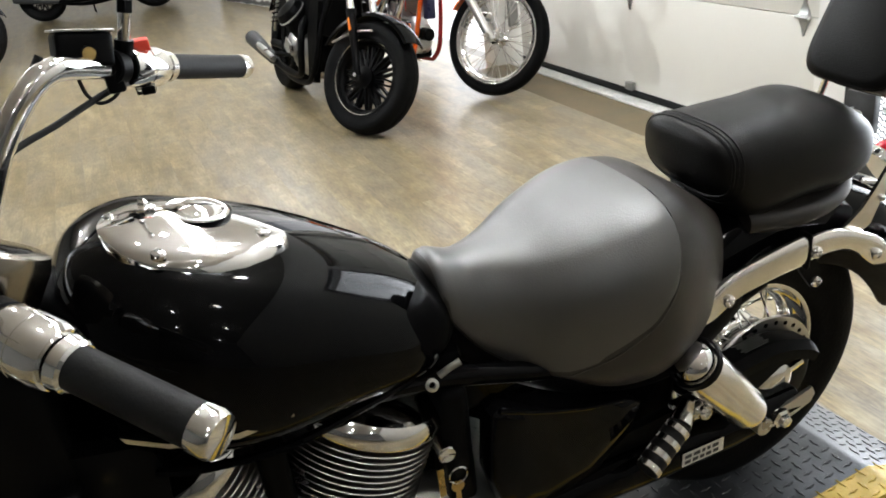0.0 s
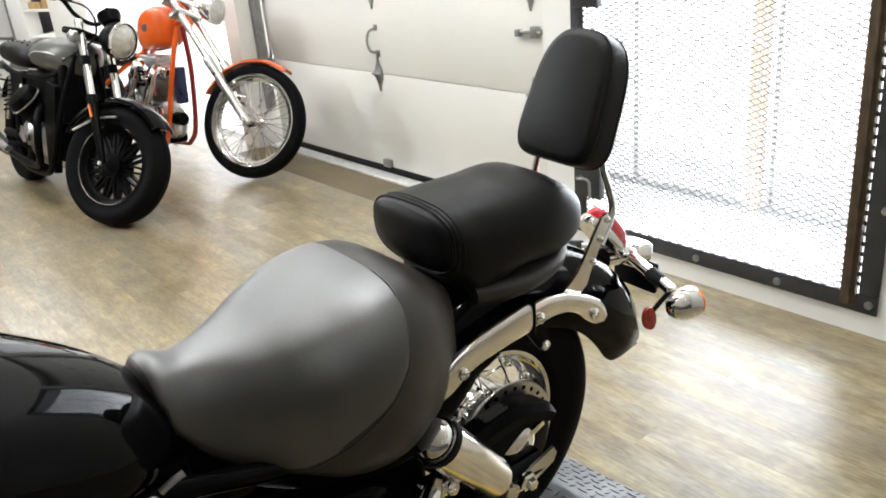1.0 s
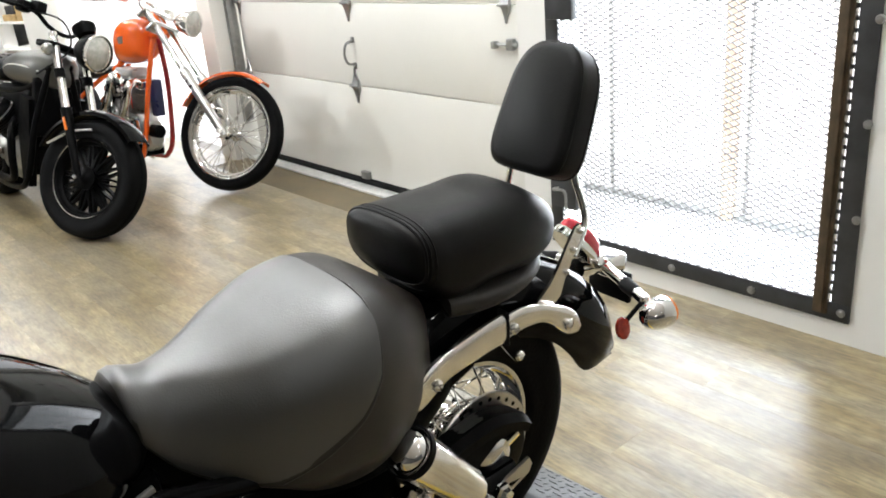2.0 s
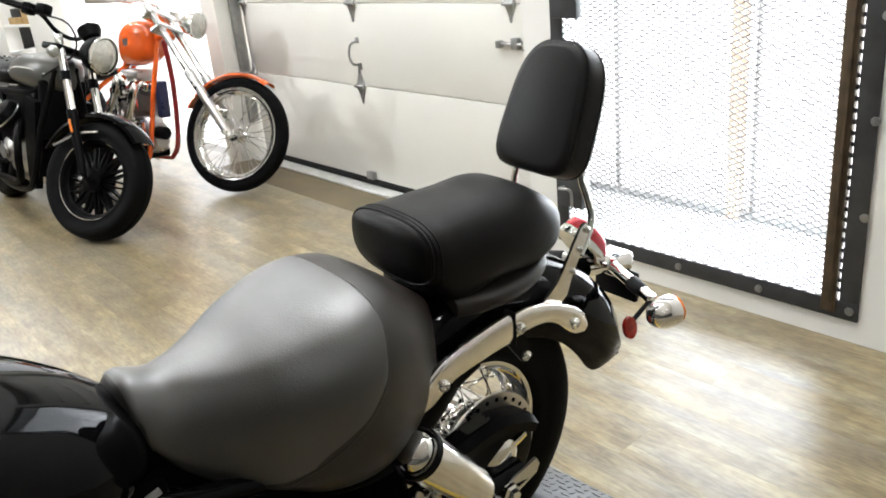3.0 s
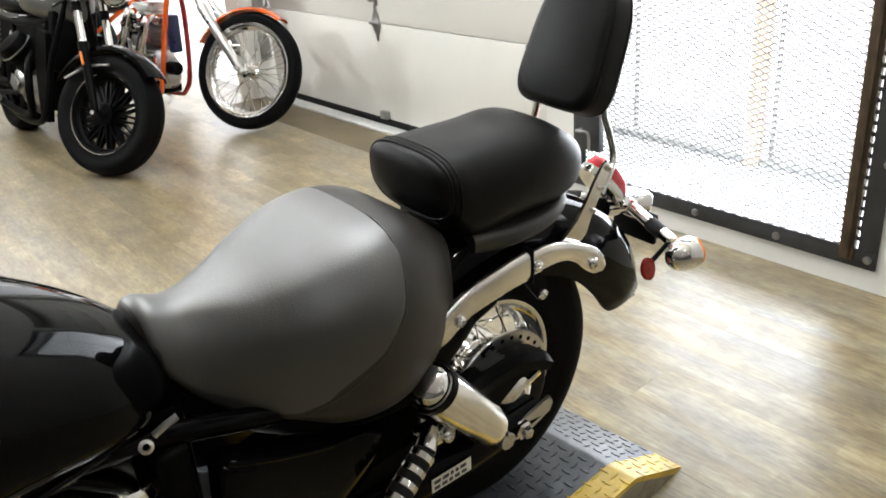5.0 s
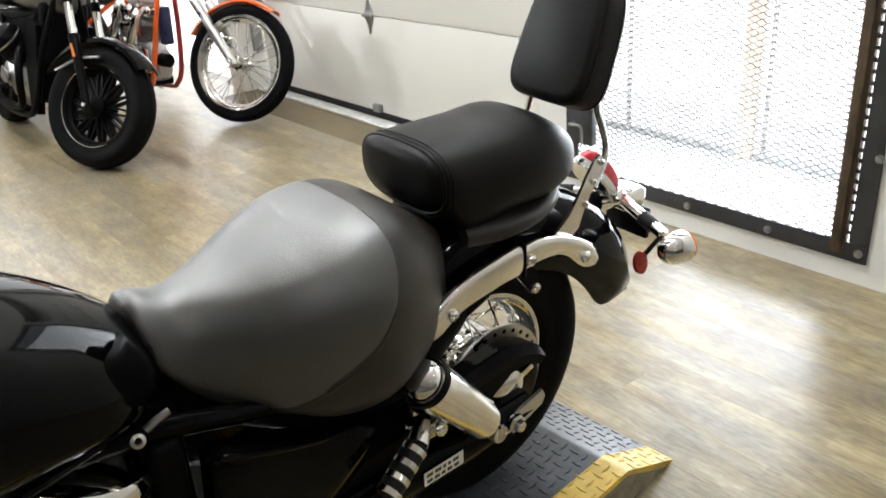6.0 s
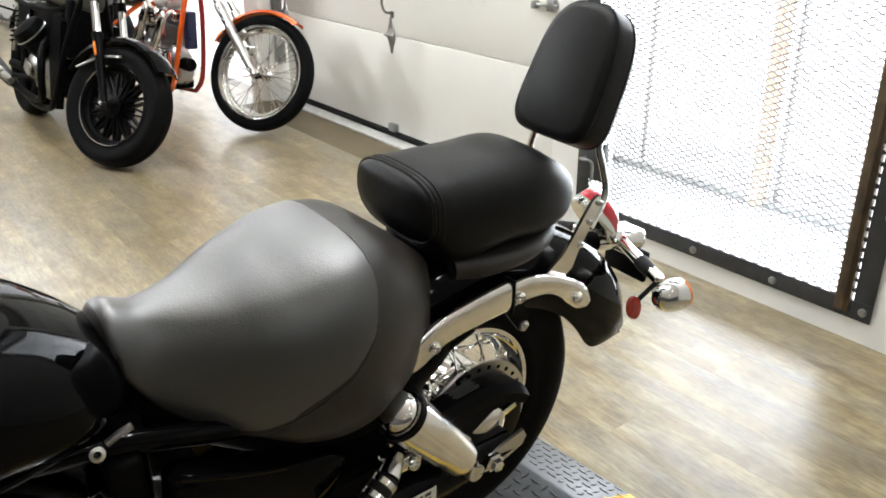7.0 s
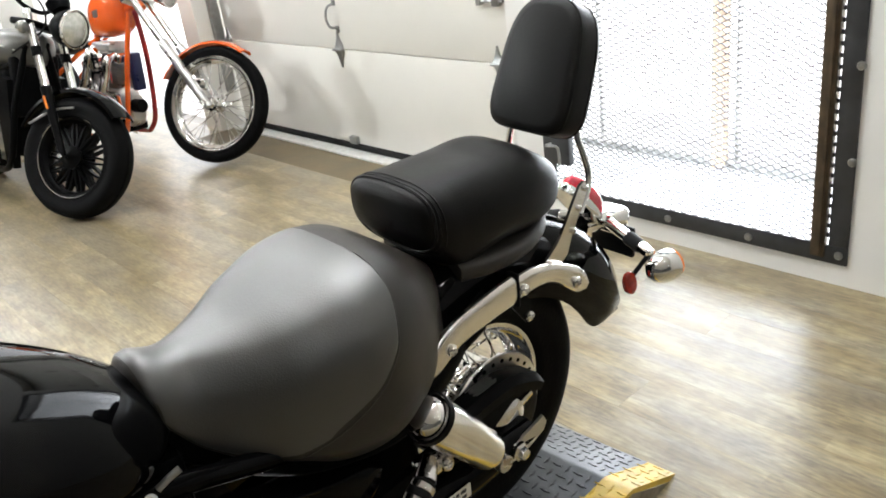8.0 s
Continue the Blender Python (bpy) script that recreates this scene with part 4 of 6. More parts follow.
for s in (1, -1):
    st = part("signal_stem", rod(B(), (s * 0.03, 0.42, 0.604), (s * 0.155, 0.386, 0.583), 0.0125, n=16, bevel=0.002), CHROME, cruiser, "chrome signal stem")
    part("stem_boot", rod(B(), (s * 0.088, 0.4042, 0.5942), (s * 0.128, 0.3934, 0.5875), 0.0155, 0.0145, n=16, bevel=0.003), RUBBER, st, "black rubber boot")
    axis = (s * 0.12, 1.0, 0.02)
    body = part("signal", lathe(B(), [(0.003, -0.042), (0.013, -0.039), (0.023, -0.030), (0.0295, -0.015), (0.0315, 0.0), (0.032, 0.015), (0.0305, 0.018)], axis_matrix((s * 0.192, 0.377, 0.572), axis), 28), CHROME, cruiser, "chrome bullet turn signal", 60)
    part("lens", lathe(B(), [(0.030, 0.0155), (0.0288, 0.025), (0.020, 0.031), (0.004, 0.034)], axis_matrix((s * 0.192, 0.377, 0.572), axis), 28), AMBER, body, "amber lens")
    rs = part("reflector_stem", rod(B(), (s * 0.15, 0.384, 0.58), (s * 0.155, 0.322, 0.56), 0.005, n=8), SATIN_BLACK, cruiser)
    part("reflector", lathe(B(), [(0.022, -0.004), (0.023, 0.0), (0.022, 0.004), (0.019, 0.005), (0.004, 0.006)], axis_matrix((s * 0.158, 0.312, 0.552), (s * 1.0, -0.12, 0.25)) @ Matrix.Diagonal((0.72, 1.0, 1, 1)), 24), DARK_RED, rs, "dark red oval reflector")

# rear wheel, brake ring, chain case
rear = wheel(cruiser, "rear_wheel", Matrix.Translation((0, 0.0, AX_Z)), 0.276, 0.122, 0.163, "wire", CHROME, CHROME, CHROME, 0.07, 0.15, "chrome spoked rear wheel", True)
bm = B()
lathe(bm, [(0.088, 0.0), (0.117, 0.0), (0.119, 0.003), (0.117, 0.006), (0.088, 0.006)], Matrix.Translation((0.078, 0, AX_Z)) @ X_AXIS, 64, closed=True)
drum = part("drum_flange", bm, SATIN, cruiser, "bare metal hub ring with black discs for holes")
# solid black discs stand in for the dark of the drilled holes
hole = mesh_of("hole_disc", rod(B(), (0.0835, 0.105, 0), (0.0848, 0.105, 0), 0.0045, n=10), SATIN_BLACK)
for k in range(28):
    shared("hole_disc", hole, drum, Matrix.Translation((0, 0, AX_Z)) @ Matrix.Rotation(2 * math.pi * k / 28, 4, 'X'))
part("hub_drum", lathe(B(), [(0.03, -0.055), (0.072, -0.05), (0.082, -0.03), (0.085, 0.05), (0.08, 0.07), (0.05, 0.078)], Matrix.Translation((0.0, 0, AX_Z)) @ X_AXIS, 40), CHROME, cruiser, "polished hub drum")
bm = B()
lathe(bm, [(0.02, 0.0), (0.086, 0.0), (0.092, 0.003), (0.092, 0.006), (0.086, 0.009), (0.02, 0.009)], Matrix.Translation((0.098, 0, AX_Z)) @ X_AXIS, 48)
part("sprocket", bm, SATIN_BLACK, cruiser, "black rear sprocket")
bm = B()
lathe(bm, [(0.012, 0), (0.034, 0.002), (0.04, 0.010), (0.03, 0.016), (0.016, 0.020)], Matrix.Translation((0.107, 0, AX_Z)) @ X_AXIS, 24)
for k in range(5):
    a = 2 * math.pi * k / 5 + 0.4
    rod(bm, (0.107, 0.02 * math.cos(a), AX_Z + 0.02 * math.sin(a)), (0.112, 0.068 * math.cos(a), AX_Z + 0.068 * math.sin(a)), 0.011, 0.009, n=10)
part("sprocket_carrier", bm, CHROME, cruiser, "polished five-arm carrier")


def chain_guard():
    rings = []
    path = smooth_path([(-0.20, 0.441), (-0.13, 0.462), (-0.07, 0.474), (-0.01, 0.476), (0.04, 0.460), (0.072, 0.444)], 6)
    n = len(path)
    for k in range(n):
        a, b = path[max(0, k - 1)], path[min(n - 1, k + 1)]
        d = (b - a).normalized()
        nrm = Vector((-d.y, d.x)) if len(d) == 2 else Vector((0, 0))
        q = path[k]
        w = 0.013 * min(1.0, (n - 1 - k) / 5 + 0.35)
        p, o = Vector((0, q.x, q.y)), Vector((0, nrm.x, nrm.y))
        rings.append([p + Vector((0.088, 0, 0)) - o * 0.002, p + o * w + Vector((0.090, 0, 0)), p + o * (w + 0.004) + Vector((0.128, 0, 0)), p + o * w * 0.3 + Vector((0.142, 0, 0)), p - o * 0.016 + Vector((0.140, 0, 0)), p - o * 0.014 + Vector((0.134, 0, 0)), p + o * (w - 0.004) + Vector((0.124, 0, 0))])
    return skin(B(), rings)


cg = part("chain_guard", chain_guard(), SATIN_BLACK, cruiser, "black chain guard")
bm = B()
extrude_yz(bm, [(-0.40, 0.42), (-0.24, 0.435), (-0.12, 0.452), (0.0, 0.456), (0.045, 0.438), (0.0, 0.435), (-0.06, 0.40), (-0.08, 0.37), (-0.2, 0.37), (-0.40, 0.365)], 0.112, 0.128)
part("chain_case", bm, SATIN_BLACK, cruiser, "black chain case")
bm = B()
m = Matrix.Translation((0.092, -0.055, 0.4905)) @ Matrix.Rotation(radians(5), 4, 'X') @ Matrix.Rotation(radians(-6), 4, 'Y')
for k in range(6):
    L = (0.06, 0.05, 0.055, 0.045, 0.058, 0.05)[k]
    box(bm, (0.004 + k * 0.005, -L / 2, 0), (0.0055 + k * 0.005, L / 2, 0.0008), 0, m)
part("caution_print", bm, GALV, cg, "rows of small pale print")

# swing arm and axle
for s in (1, -1):
    bm = tube(B(), [(s * 0.124, -0.5, 0.355), (s * 0.126, -0.3, 0.352), (s * 0.128, -0.12, 0.350), (s * 0.130, 0.03, 0.355)], [0.032, 0.036, 0.034, 0.026], 14, 1.15)
    sa = part("swing_arm", bm, GLOSS_BLACK, cruiser, "gloss black swing arm")
    part("adjuster_plate", extrude_yz(B(), [(-0.05, 0.340), (-0.035, 0.366), (0.05, 0.388), (0.058, 0.372), (0.05, 0.356), (-0.02, 0.332)], s * 0.150, s * 0.156), SATIN, sa, "bare steel adjuster plate")
    part("axle_nut", lathe(B(), [(0.019, 0), (0.019, 0.010), (0.013, 0.013), (0.011, 0.022), (0.004, 0.024)], axis_matrix((s * 0.154, -0.022, 0.354), (s, 0, 0)), 6), CHROME, sa, "chrome axle nut", 20)
bm = box(B(), (0.1625, -0.235, 0.343), (0.1632, -0.150, 0.371))
lab = part("info_label", bm, LABEL_WHITE, cruiser, "white information label with small print")
bm = B()
rng_l = random.Random(2)
for r in range(2):
    y = -0.23
    while y < -0.165:
        w = rng_l.uniform(0.006, 0.014)
        box(bm, (0.1632, y, 0.359 - r * 0.012), (0.1637, y + w, 0.366 - r * 0.012))
        y += w + 0.004
part("print_bars", bm, LABEL_BLACK, lab)

# shocks
for s in (1, -1):
    a, b = Vector((s * 0.165, -0.228, 0.560)), Vector((s * 0.160, -0.097, 0.401))
    L = (b - a).length
    mm = axis_matrix(a, b - a)
    sh = part("shock_cover", lathe(B(), [(0.028, 0.006), (0.037, 0.010), (0.0395, 0.02), (0.0395, L * 0.60), (0.0375, L * 0.66), (0.036, L * 0.9), (0.033, L * 0.97), (0.022, L * 0.985)], mm, 32), POLISHED, cruiser, "chrome shock absorber cover", 50)
    part("collar", lathe(B(), [(0.0395, 0.000), (0.043, 0.002), (0.043, 0.014), (0.0395, 0.016)], mm, 32, closed=True), SATIN_BLACK, sh, "black collar")
    part("top_dome", lathe(B(), [(0.034, 0.002), (0.032, -0.006), (0.022, -0.015), (0.003, -0.019)], mm, 28), CHROME, sh, "chrome dome nut", 60)
    bm = rod(B(), b, b + (b - a).normalized() * 0.05, 0.012, n=12)
    rod(bm, b + Vector((s * -0.02, 0.02, -0.03)), b + Vector((s * 0.02, 0.02, -0.03)), 0.016, n=16)
    part("lower_eye", bm, SATIN, sh)

# passenger pegs: black rubber with chrome bands
for s in (1, -1):
    a, b = Vector((s * 0.172, -0.252, 0.450)), Vector((s * 0.196, -0.333, 0.412))
    pg = part("passenger_peg", rod(B(), a, b, 0.0205, n=20, bevel=0.003), RUBBER, cruiser, "black rubber passenger peg with chrome bands")
    for k in range(4):
        p = a + (b - a) * (0.06 + 0.27 * k)
        part("band", rod(B(), p, p + (b - a) * 0.12, 0.0215, n=20, bevel=0.001), CHROME, pg, "chrome band")
    bm = rod(B(), a + Vector((s * -0.02, 0.03, 0.015)), a, 0.015, 0.019, n=14)
    box(bm, (s * 0.15 - 0.02, -0.245, 0.440), (s * 0.15 + 0.02, -0.185, 0.468), 0.006)
    bolt_head(bm, (s * 0.172, -0.205, 0.455), (s, 0, 0.3), 0.012, 0.01)
    part("peg_bracket", bm, CHROME, pg, "chrome peg bracket")

# side cover, frame, engine
COVER = [(-0.565, 0.585), (-0.545, 0.592), (-0.50, 0.572), (-0.42, 0.544), (-0.33, 0.524), (-0.31, 0.51), (-0.33, 0.46), (-0.40, 0.405), (-0.50, 0.385), (-0.56, 0.40), (-0.575, 0.47)]
for s in (1, -1):
    bm = B()
    cy, cz_ = -0.45, 0.48
    rings = []
    for x, sc in ((0.105, 0.98), (0.142, 1.0), (0.152, 0.985), (0.156, 0.95), (0.158, 0.6), (0.159, 0.1)):
        rings.append([(s * x, cy + (y - cy) * sc, cz_ + (z - cz_) * sc) for y, z in COVER])
    skin(bm, rings)
    part("side_cover", bm, GLOSS_BLACK, cruiser, "gloss black side cover", 50)
    path = smooth_path([(s * 0.155, y, z) for y, z in ((-0.555, 0.597), (-0.53, 0.585), (-0.48, 0.564), (-0.41, 0.541), (-0.345, 0.529))], 5)
    part("cover_rim", tube(B(), path, 0.004, 8), GLOSS_BLACK, cruiser)
    bm = tube(B(), smooth_path([(s * 0.09, -0.98, 0.73), (s * 0.10, -0.8, 0.672), (s * 0.10, -0.62, 0.645), (s * 0.11, -0.45, 0.60), (s * 0.11, -0.25, 0.56), (s * 0.11, -0.05, 0.62)], 6), 0.016, 12)
    part("frame_tube", bm, GLOSS_BLACK, cruiser, "gloss black frame tube")
    part("down_tube", tube(B(), smooth_path([(s * 0.05, -1.02, 0.72), (s * 0.12, -1.06, 0.45), (s * 0.13, -1.0, 0.16), (s * 0.13, -0.5, 0.12), (s * 0.12, -0.4, 0.3)], 6), 0.017, 12), GLOSS_BLACK, cruiser, "gloss black down tube")


def cylinder(y, z, tilt, size):
    """One finned cylinder with a chrome rocker cover."""
    m = Matrix.Translation((0.03, y, z)) @ Matrix.Rotation(radians(tilt), 4, 'X') @ Matrix.Diagonal((size, size, 1.0, 1.0))
    prof = []
    for k in range(17):
        h = -0.17 + k * 0.010
        prof += [(0.074, h), (0.092, h + 0.001), (0.093, h + 0.0022), (0.092, h + 0.0035), (0.074, h + 0.0045)]
    c = part("cylinder", lathe(B(), prof, m @ Matrix.Diagonal((1.05, 1.0, 1, 1)), 44), SATIN, cruiser, "finned silver engine cylinder", 20)
    part("rocker_cover", lathe(B(), [(0.094, 0.003), (0.096, 0.010), (0.095, 0.024), (0.088, 0.036), (0.066, 0.044), (0.003, 0.047)], m @ Matrix.Diagonal((1.05, 1.0, 1, 1)), 44), CHROME, c, "chrome rocker cover")
    for a in (0.7, 2.4, 3.9, 5.5):
        part("cover_bolt", bolt_head(B(), m @ Vector((0.088 * math.cos(a), 0.084 * math.sin(a), 0.026)), m.to_3x3() @ Vector((0, 0, 1)), 0.007), CHROME, c)
    return c


cylinder(-0.722, 0.598, -24, 1.3)
cylinder(-0.955, 0.600, 32, 1.0)
# added black backing, keeps pale floor from showing between engine parts
part("backing_block", box(B(), (-0.065, -1.08, 0.30), (0.065, -0.56, 0.655), 0.02, None, 2), SATIN_BLACK, cruiser, "added black backing block behind the cylinders")
# added black box that fills the dark area round the steering head
part("fork_filler", box(B(), (-0.125, -1.27, 0.60), (0.125, -1.075, 0.905), 0.03, None, 3), SATIN_BLACK, cruiser, "added black filler round the steering head")
part("radiator", box(B(), (-0.15, -1.13, 0.30), (0.15, -1.08, 0.70), 0.012, None, 3), SATIN_BLACK, cruiser, "black radiator")
for s in (1, -1):
    part("neck_cover", extrude_yz(B(), [(-1.10, 0.73), (-1.0, 0.71), (-0.99, 0.66), (-1.0, 0.52), (-1.05, 0.45), (-1.10, 0.50)], s * 0.085, s * 0.115), SATIN_BLACK, cruiser, "black frame side cover")
    part("intake_cover", box(B(), (s * 0.08 - 0.045, -0.885, 0.52), (s * 0.08 + 0.045, -0.845, 0.655), 0.012, None, 3), SATIN_BLACK, cruiser, "black intake cover")
    part("rear_engine_cover", box(B(), (s * 0.075 - 0.05, -0.63, 0.42), (s * 0.075 + 0.05, -0.585, 0.63), 0.012, None, 3), SATIN_BLACK, cruiser, "black engine rear cover")
CASE = [(-1.0, 0.08, 0.32, 0.18), (-0.95, 0.13, 0.40, 0.14), (-0.8, 0.15, 0.46, 0.12), (-0.65, 0.15, 0.46, 0.12), (-0.5, 0.13, 0.40, 0.14), (-0.42, 0.08, 0.32, 0.2)]
part("crankcase", body_loft(CASE, 3, 3, 24, 36), SATIN, cruiser, "silver engine crankcase")
part("engine_cover", lathe(B(), [(0.10, 0.0), (0.105, 0.01), (0.095, 0.03), (0.06, 0.04), (0.003, 0.042)], Matrix.Translation((0.14, -0.62, 0.27)) @ X_AXIS, 36), CHROME, cruiser, "round chrome engine cover")
bm = B()
lathe(bm, [(0.005, 0.0), (0.0095, 0.003), (0.0095, 0.007), (0.005, 0.009), (0.0045, 0.0)], axis_matrix((0.112, -0.635, 0.648), (1, -0.1, 0.5)), 20, closed=True)
tube(bm, [(0.112, -0.622, 0.658), (0.114, -0.606, 0.667), (0.116, -0.59, 0.673)], 0.005, 8)
part("frame_clip", bm, SATIN, cruiser, "bare metal frame clip")
# ignition lock with key ring
bm = rod(B(), (0.10, -0.632, 0.535), (0.135, -0.632, 0.535), 0.014, n=16, bevel=0.002)
lock = part("ignition_lock", bm, CHROME, cruiser, "chrome ignition lock")
bm = B()
rings = []
for k in range(24):
    a = 2 * math.pi * k / 24
    c = Vector((0.15, -0.625 + 0.014 * math.cos(a), 0.507 + 0.014 * math.sin(a)))
    d = Vector((0, math.cos(a), math.sin(a)))
    rings.append([c + d * 0.0014 * math.cos(b) + Vector((1, 0, 0)) * 0.0014 * math.sin(b) for b in (0, 1.57, 3.14, 4.71)])
skin(bm, rings, loop=True)
part("key_ring", bm, CHROME, lock, "thin steel key ring")
bm = B()
box(bm, (0.1485, -0.632, 0.44), (0.1510, -0.624, 0.494), 0.001)
lathe(bm, [(0.010, -0.001), (0.010, 0.001)], axis_matrix((0.15, -0.628, 0.488), (1, 0, 0)), 14)
part("key", bm, BRASS, lock, "worn brass key")
bm = box(B(), (0.1440, -0.655, 0.475), (0.147, -0.645, 0.525), 0.001, Matrix.Identity(4))
part("key", bm, BRASS, lock, "worn brass key")

# exhaust side pipe and front wheel under the bars
bm = tube(B(), smooth_path([(-0.05, -0.95, 0.45), (-0.14, -1.05, 0.32), (-0.17, -0.9, 0.2), (-0.18, -0.5, 0.19), (-0.19, 0.1, 0.2), (-0.19, 0.3, 0.21)], 6), [0.02] * 18 + [0.035] * 13, 16)
part("exhaust", bm, CHROME, cruiser, "chrome exhaust pipe")
FORK_AX = Vector((0, -1.62, 0.412))
wheel(cruiser, "front_wheel", Matrix.Translation(FORK_AX), 0.30, 0.11, 0.222, "wire", CHROME, CHROME, CHROME, 0.05, 0.1, "chrome spoked front wheel")
for s in (1, -1):
    a, b = Vector((s * 0.1, -1.19, 0.90)), Vector((s * 0.1, -1.61, 0.412))
    fk = part("fork_leg", rod(B(), b, b + (a - b) * 0.5, 0.027, n=18), SATIN, cruiser, "silver fork leg")
    part("fork_tube", rod(B(), b + (a - b) * 0.5, a, 0.02, n=18), CHROME, fk, "chrome fork tube")
part("steering_yoke", box(B(), (-0.13, -1.24, 0.85), (0.13, -1.14, 0.895), 0.015, seg=3), GLOSS_BLACK, cruiser, "gloss black steering yoke")
FF = []
for k in range(13):
    a = radians(165 - 130 * k / 12)
    prof = [(0.062, 0.315), (0.06, 0.33), (0.03, 0.345), (0, 0.347), (-0.03, 0.345), (-0.06, 0.33), (-0.062, 0.315), (-0.056, 0.326), (0, 0.342), (0.056, 0.326)]
    FF.append([FORK_AX + Vector((x, r * math.cos(a), r * math.sin(a))) for x, r in prof])
part("front_fender", skin(B(), FF), GLOSS_BLACK, cruiser, "gloss black front mudguard")
hl = part("headlamp", lathe(B(), [(0.004, -0.09), (0.04, -0.085), (0.075, -0.05), (0.09, 0.0), (0.092, 0.03), (0.088, 0.036)], axis_matrix((0, -1.33, 0.86), (0, -1, -0.05)), 36), CHROME, cruiser, "chrome headlamp shell")
part("lens", lathe(B(), [(0.086, 0.032), (0.07, 0.044), (0.03, 0.052), (0.002, 0.053)], axis_matrix((0, -1.33, 0.86), (0, -1, -0.05)), 36), LENS_GLASS, hl, "clear headlamp lens")

# handlebar with its controls, turned a little to one side
R_END, R_IN = Vector((-0.385, -0.708, 1.000)), Vector((-0.262, -0.834, 1.053))
L_END, L_IN = Vector((0.385, -0.922, 0.897)), Vector((0.262, -1.028, 0.937))
bm = B()
barpath = [R_IN + (R_END - R_IN) * 0.9, R_IN, (-0.20, -0.903, 1.080), (-0.16, -0.950, 1.099), (-0.128, -0.985, 1.108), (-0.111, -1.019, 1.088), (-0.10, -1.063, 1.035), (-0.08, -1.10, 0.97), (0, -1.12, 0.94), (0.08, -1.13, 0.935), (0.11, -1.125, 0.945), (0.15, -1.115, 0.962), (0.2, -1.08, 0.955), L_IN, L_IN + (L_END - L_IN) * 0.9]
hb = part("handlebar", tube(bm, smooth_path(barpath, 6), 0.0158, 18), CHROME, cruiser, "chrome handlebar", 60)
for a, b, s in ((R_IN, R_END, -1), (L_IN, L_END, 1)):
    d = (b - a).normalized()
    a, b = (a - d * 0.02, b - d * 0.008) if s < 0 else (a, b)
    g = 0.0180 if s < 0 else 0.0218
    grip = part("grip", rod(B(), a + d * 0.012, b - d * 0.018, g, n=28, bevel=0.002), RUBBER, hb, "black rubber grip")
    part("grip_end", lathe(B(), [(g * 0.85, -0.022), (g * 1.06, -0.020), (g * 1.09, -0.004), (g * 0.94, 0.002), (0.004, 0.004)], axis_matrix(b, d), 24), CHROME, hb, "chrome grip end")
    part("grip_collar", rod(B(), a - d * 0.004, a + d * 0.014, g * 1.28, g * 1.2, n=24, bevel=0.003), CHROME, hb, "chrome grip collar")
    up = Vector((0, 0, 1))
    mm = axis_matrix(a - d * 0.06, d)
    q = 0.0275 if s < 0 else 0.0335
    sw = part("switch_housing", lathe(B(), [(q * 0.6, -0.014), (q * 0.92, -0.012), (q, -0.004), (q, 0.018), (q * 0.97, 0.0185), (q * 0.97, 0.0195), (q, 0.020), (q, 0.044), (q * 0.9, 0.053), (q * 0.64, 0.055)], mm, 28), CHROME, hb, "chrome switch housing", 50)
    side = d.cross(up).normalized()
    if s < 0:
        clamp = part("lever_clamp", rod(B(), a - d * 0.100, a - d * 0.078, 0.0225, n=22, bevel=0.003), SATIN_BLACK, hb, "black lever clamp")
        part("clamp_foot", box(B(), (-0.008, -0.012, -0.034), (0.010, 0.012, 0.0), 0.005, Matrix.Translation(a - d * 0.098), 2), SATIN_BLACK, clamp)
        low = part("lower_switch", box(B(), (-0.012, -0.015, -0.036), (0.012, 0.013, -0.018), 0.003, Matrix.Translation(a - d * 0.044)), CHROME, sw, "chrome switch block")
        part("button", box(B(), (0.010, -0.007, -0.036), (0.016, 0.011, -0.025), 0.002, Matrix.Translation(a - d * 0.044)), SATIN_BLACK, low, "black button")
        lv = a - d * 0.085 + Vector((-0.05, -0.012, -0.010))
        part("lever", tube(B(), smooth_path([lv, lv + d * 0.05, lv + d * 0.12, lv + d * 0.19], 5), [0.008] * 6 + [0.0065] * 10, 10, 0.7), CHROME, hb, "chrome hand lever")
        part("kill_switch", box(B(), (-0.006, -0.016, 0.0), (0.018, 0.016, 0.015), 0.002, Matrix.Translation(a - d * 0.040 + up * 0.0235)), KILL_RED, sw, "red engine stop switch")
        m = Matrix.Translation(a - d * 0.109 + Vector((-0.004, -0.020, 0.0265))) @ Matrix.Rotation(radians(-75.5), 4, 'Z') @ Matrix.Rotation(radians(9), 4, 'X') @ Matrix.Rotation(radians(-12), 4, 'Y')
        res = part("brake_reservoir", box(B(), (-0.035, -0.021, -0.022), (0.035, 0.021, 0.021), 0.006, m, 3), SATIN_BLACK, hb, "black brake fluid reservoir")
        part("reservoir_lid", box(B(), (-0.037, -0.023, 0.0212), (0.037, 0.023, 0.0245), 0.0016, m), SATIN, res, "bright reservoir lid")
        eye_ring = part("sight_ring", lathe(B(), [(0.0085, 0.0), (0.0105, 0.0), (0.0105, 0.002), (0.0085, 0.002)], m @ axis_matrix((-0.003, 0.021, -0.006), (0, 1, 0)), 20, closed=True), SATIN_BLACK, res)
        part("sight_glass", lathe(B(), [(0.0085, 0.0), (0.0085, 0.0012), (0.004, 0.002), (0.001, 0.002)], m @ axis_matrix((-0.003, 0.021, -0.006), (0, 1, 0)), 20), BRASS, res, "amber sight glass")
        part("reservoir_bolt", bolt_head(B(), m @ Vector((0.046, 0.008, -0.030)), (0.3, -1, 0), 0.006, 0.006), SATIN_BLACK, res)
        st, rise = a - d * 0.079 + Vector((0, 0.009, 0.022)), Vector((0, 0.0286, 0.1))
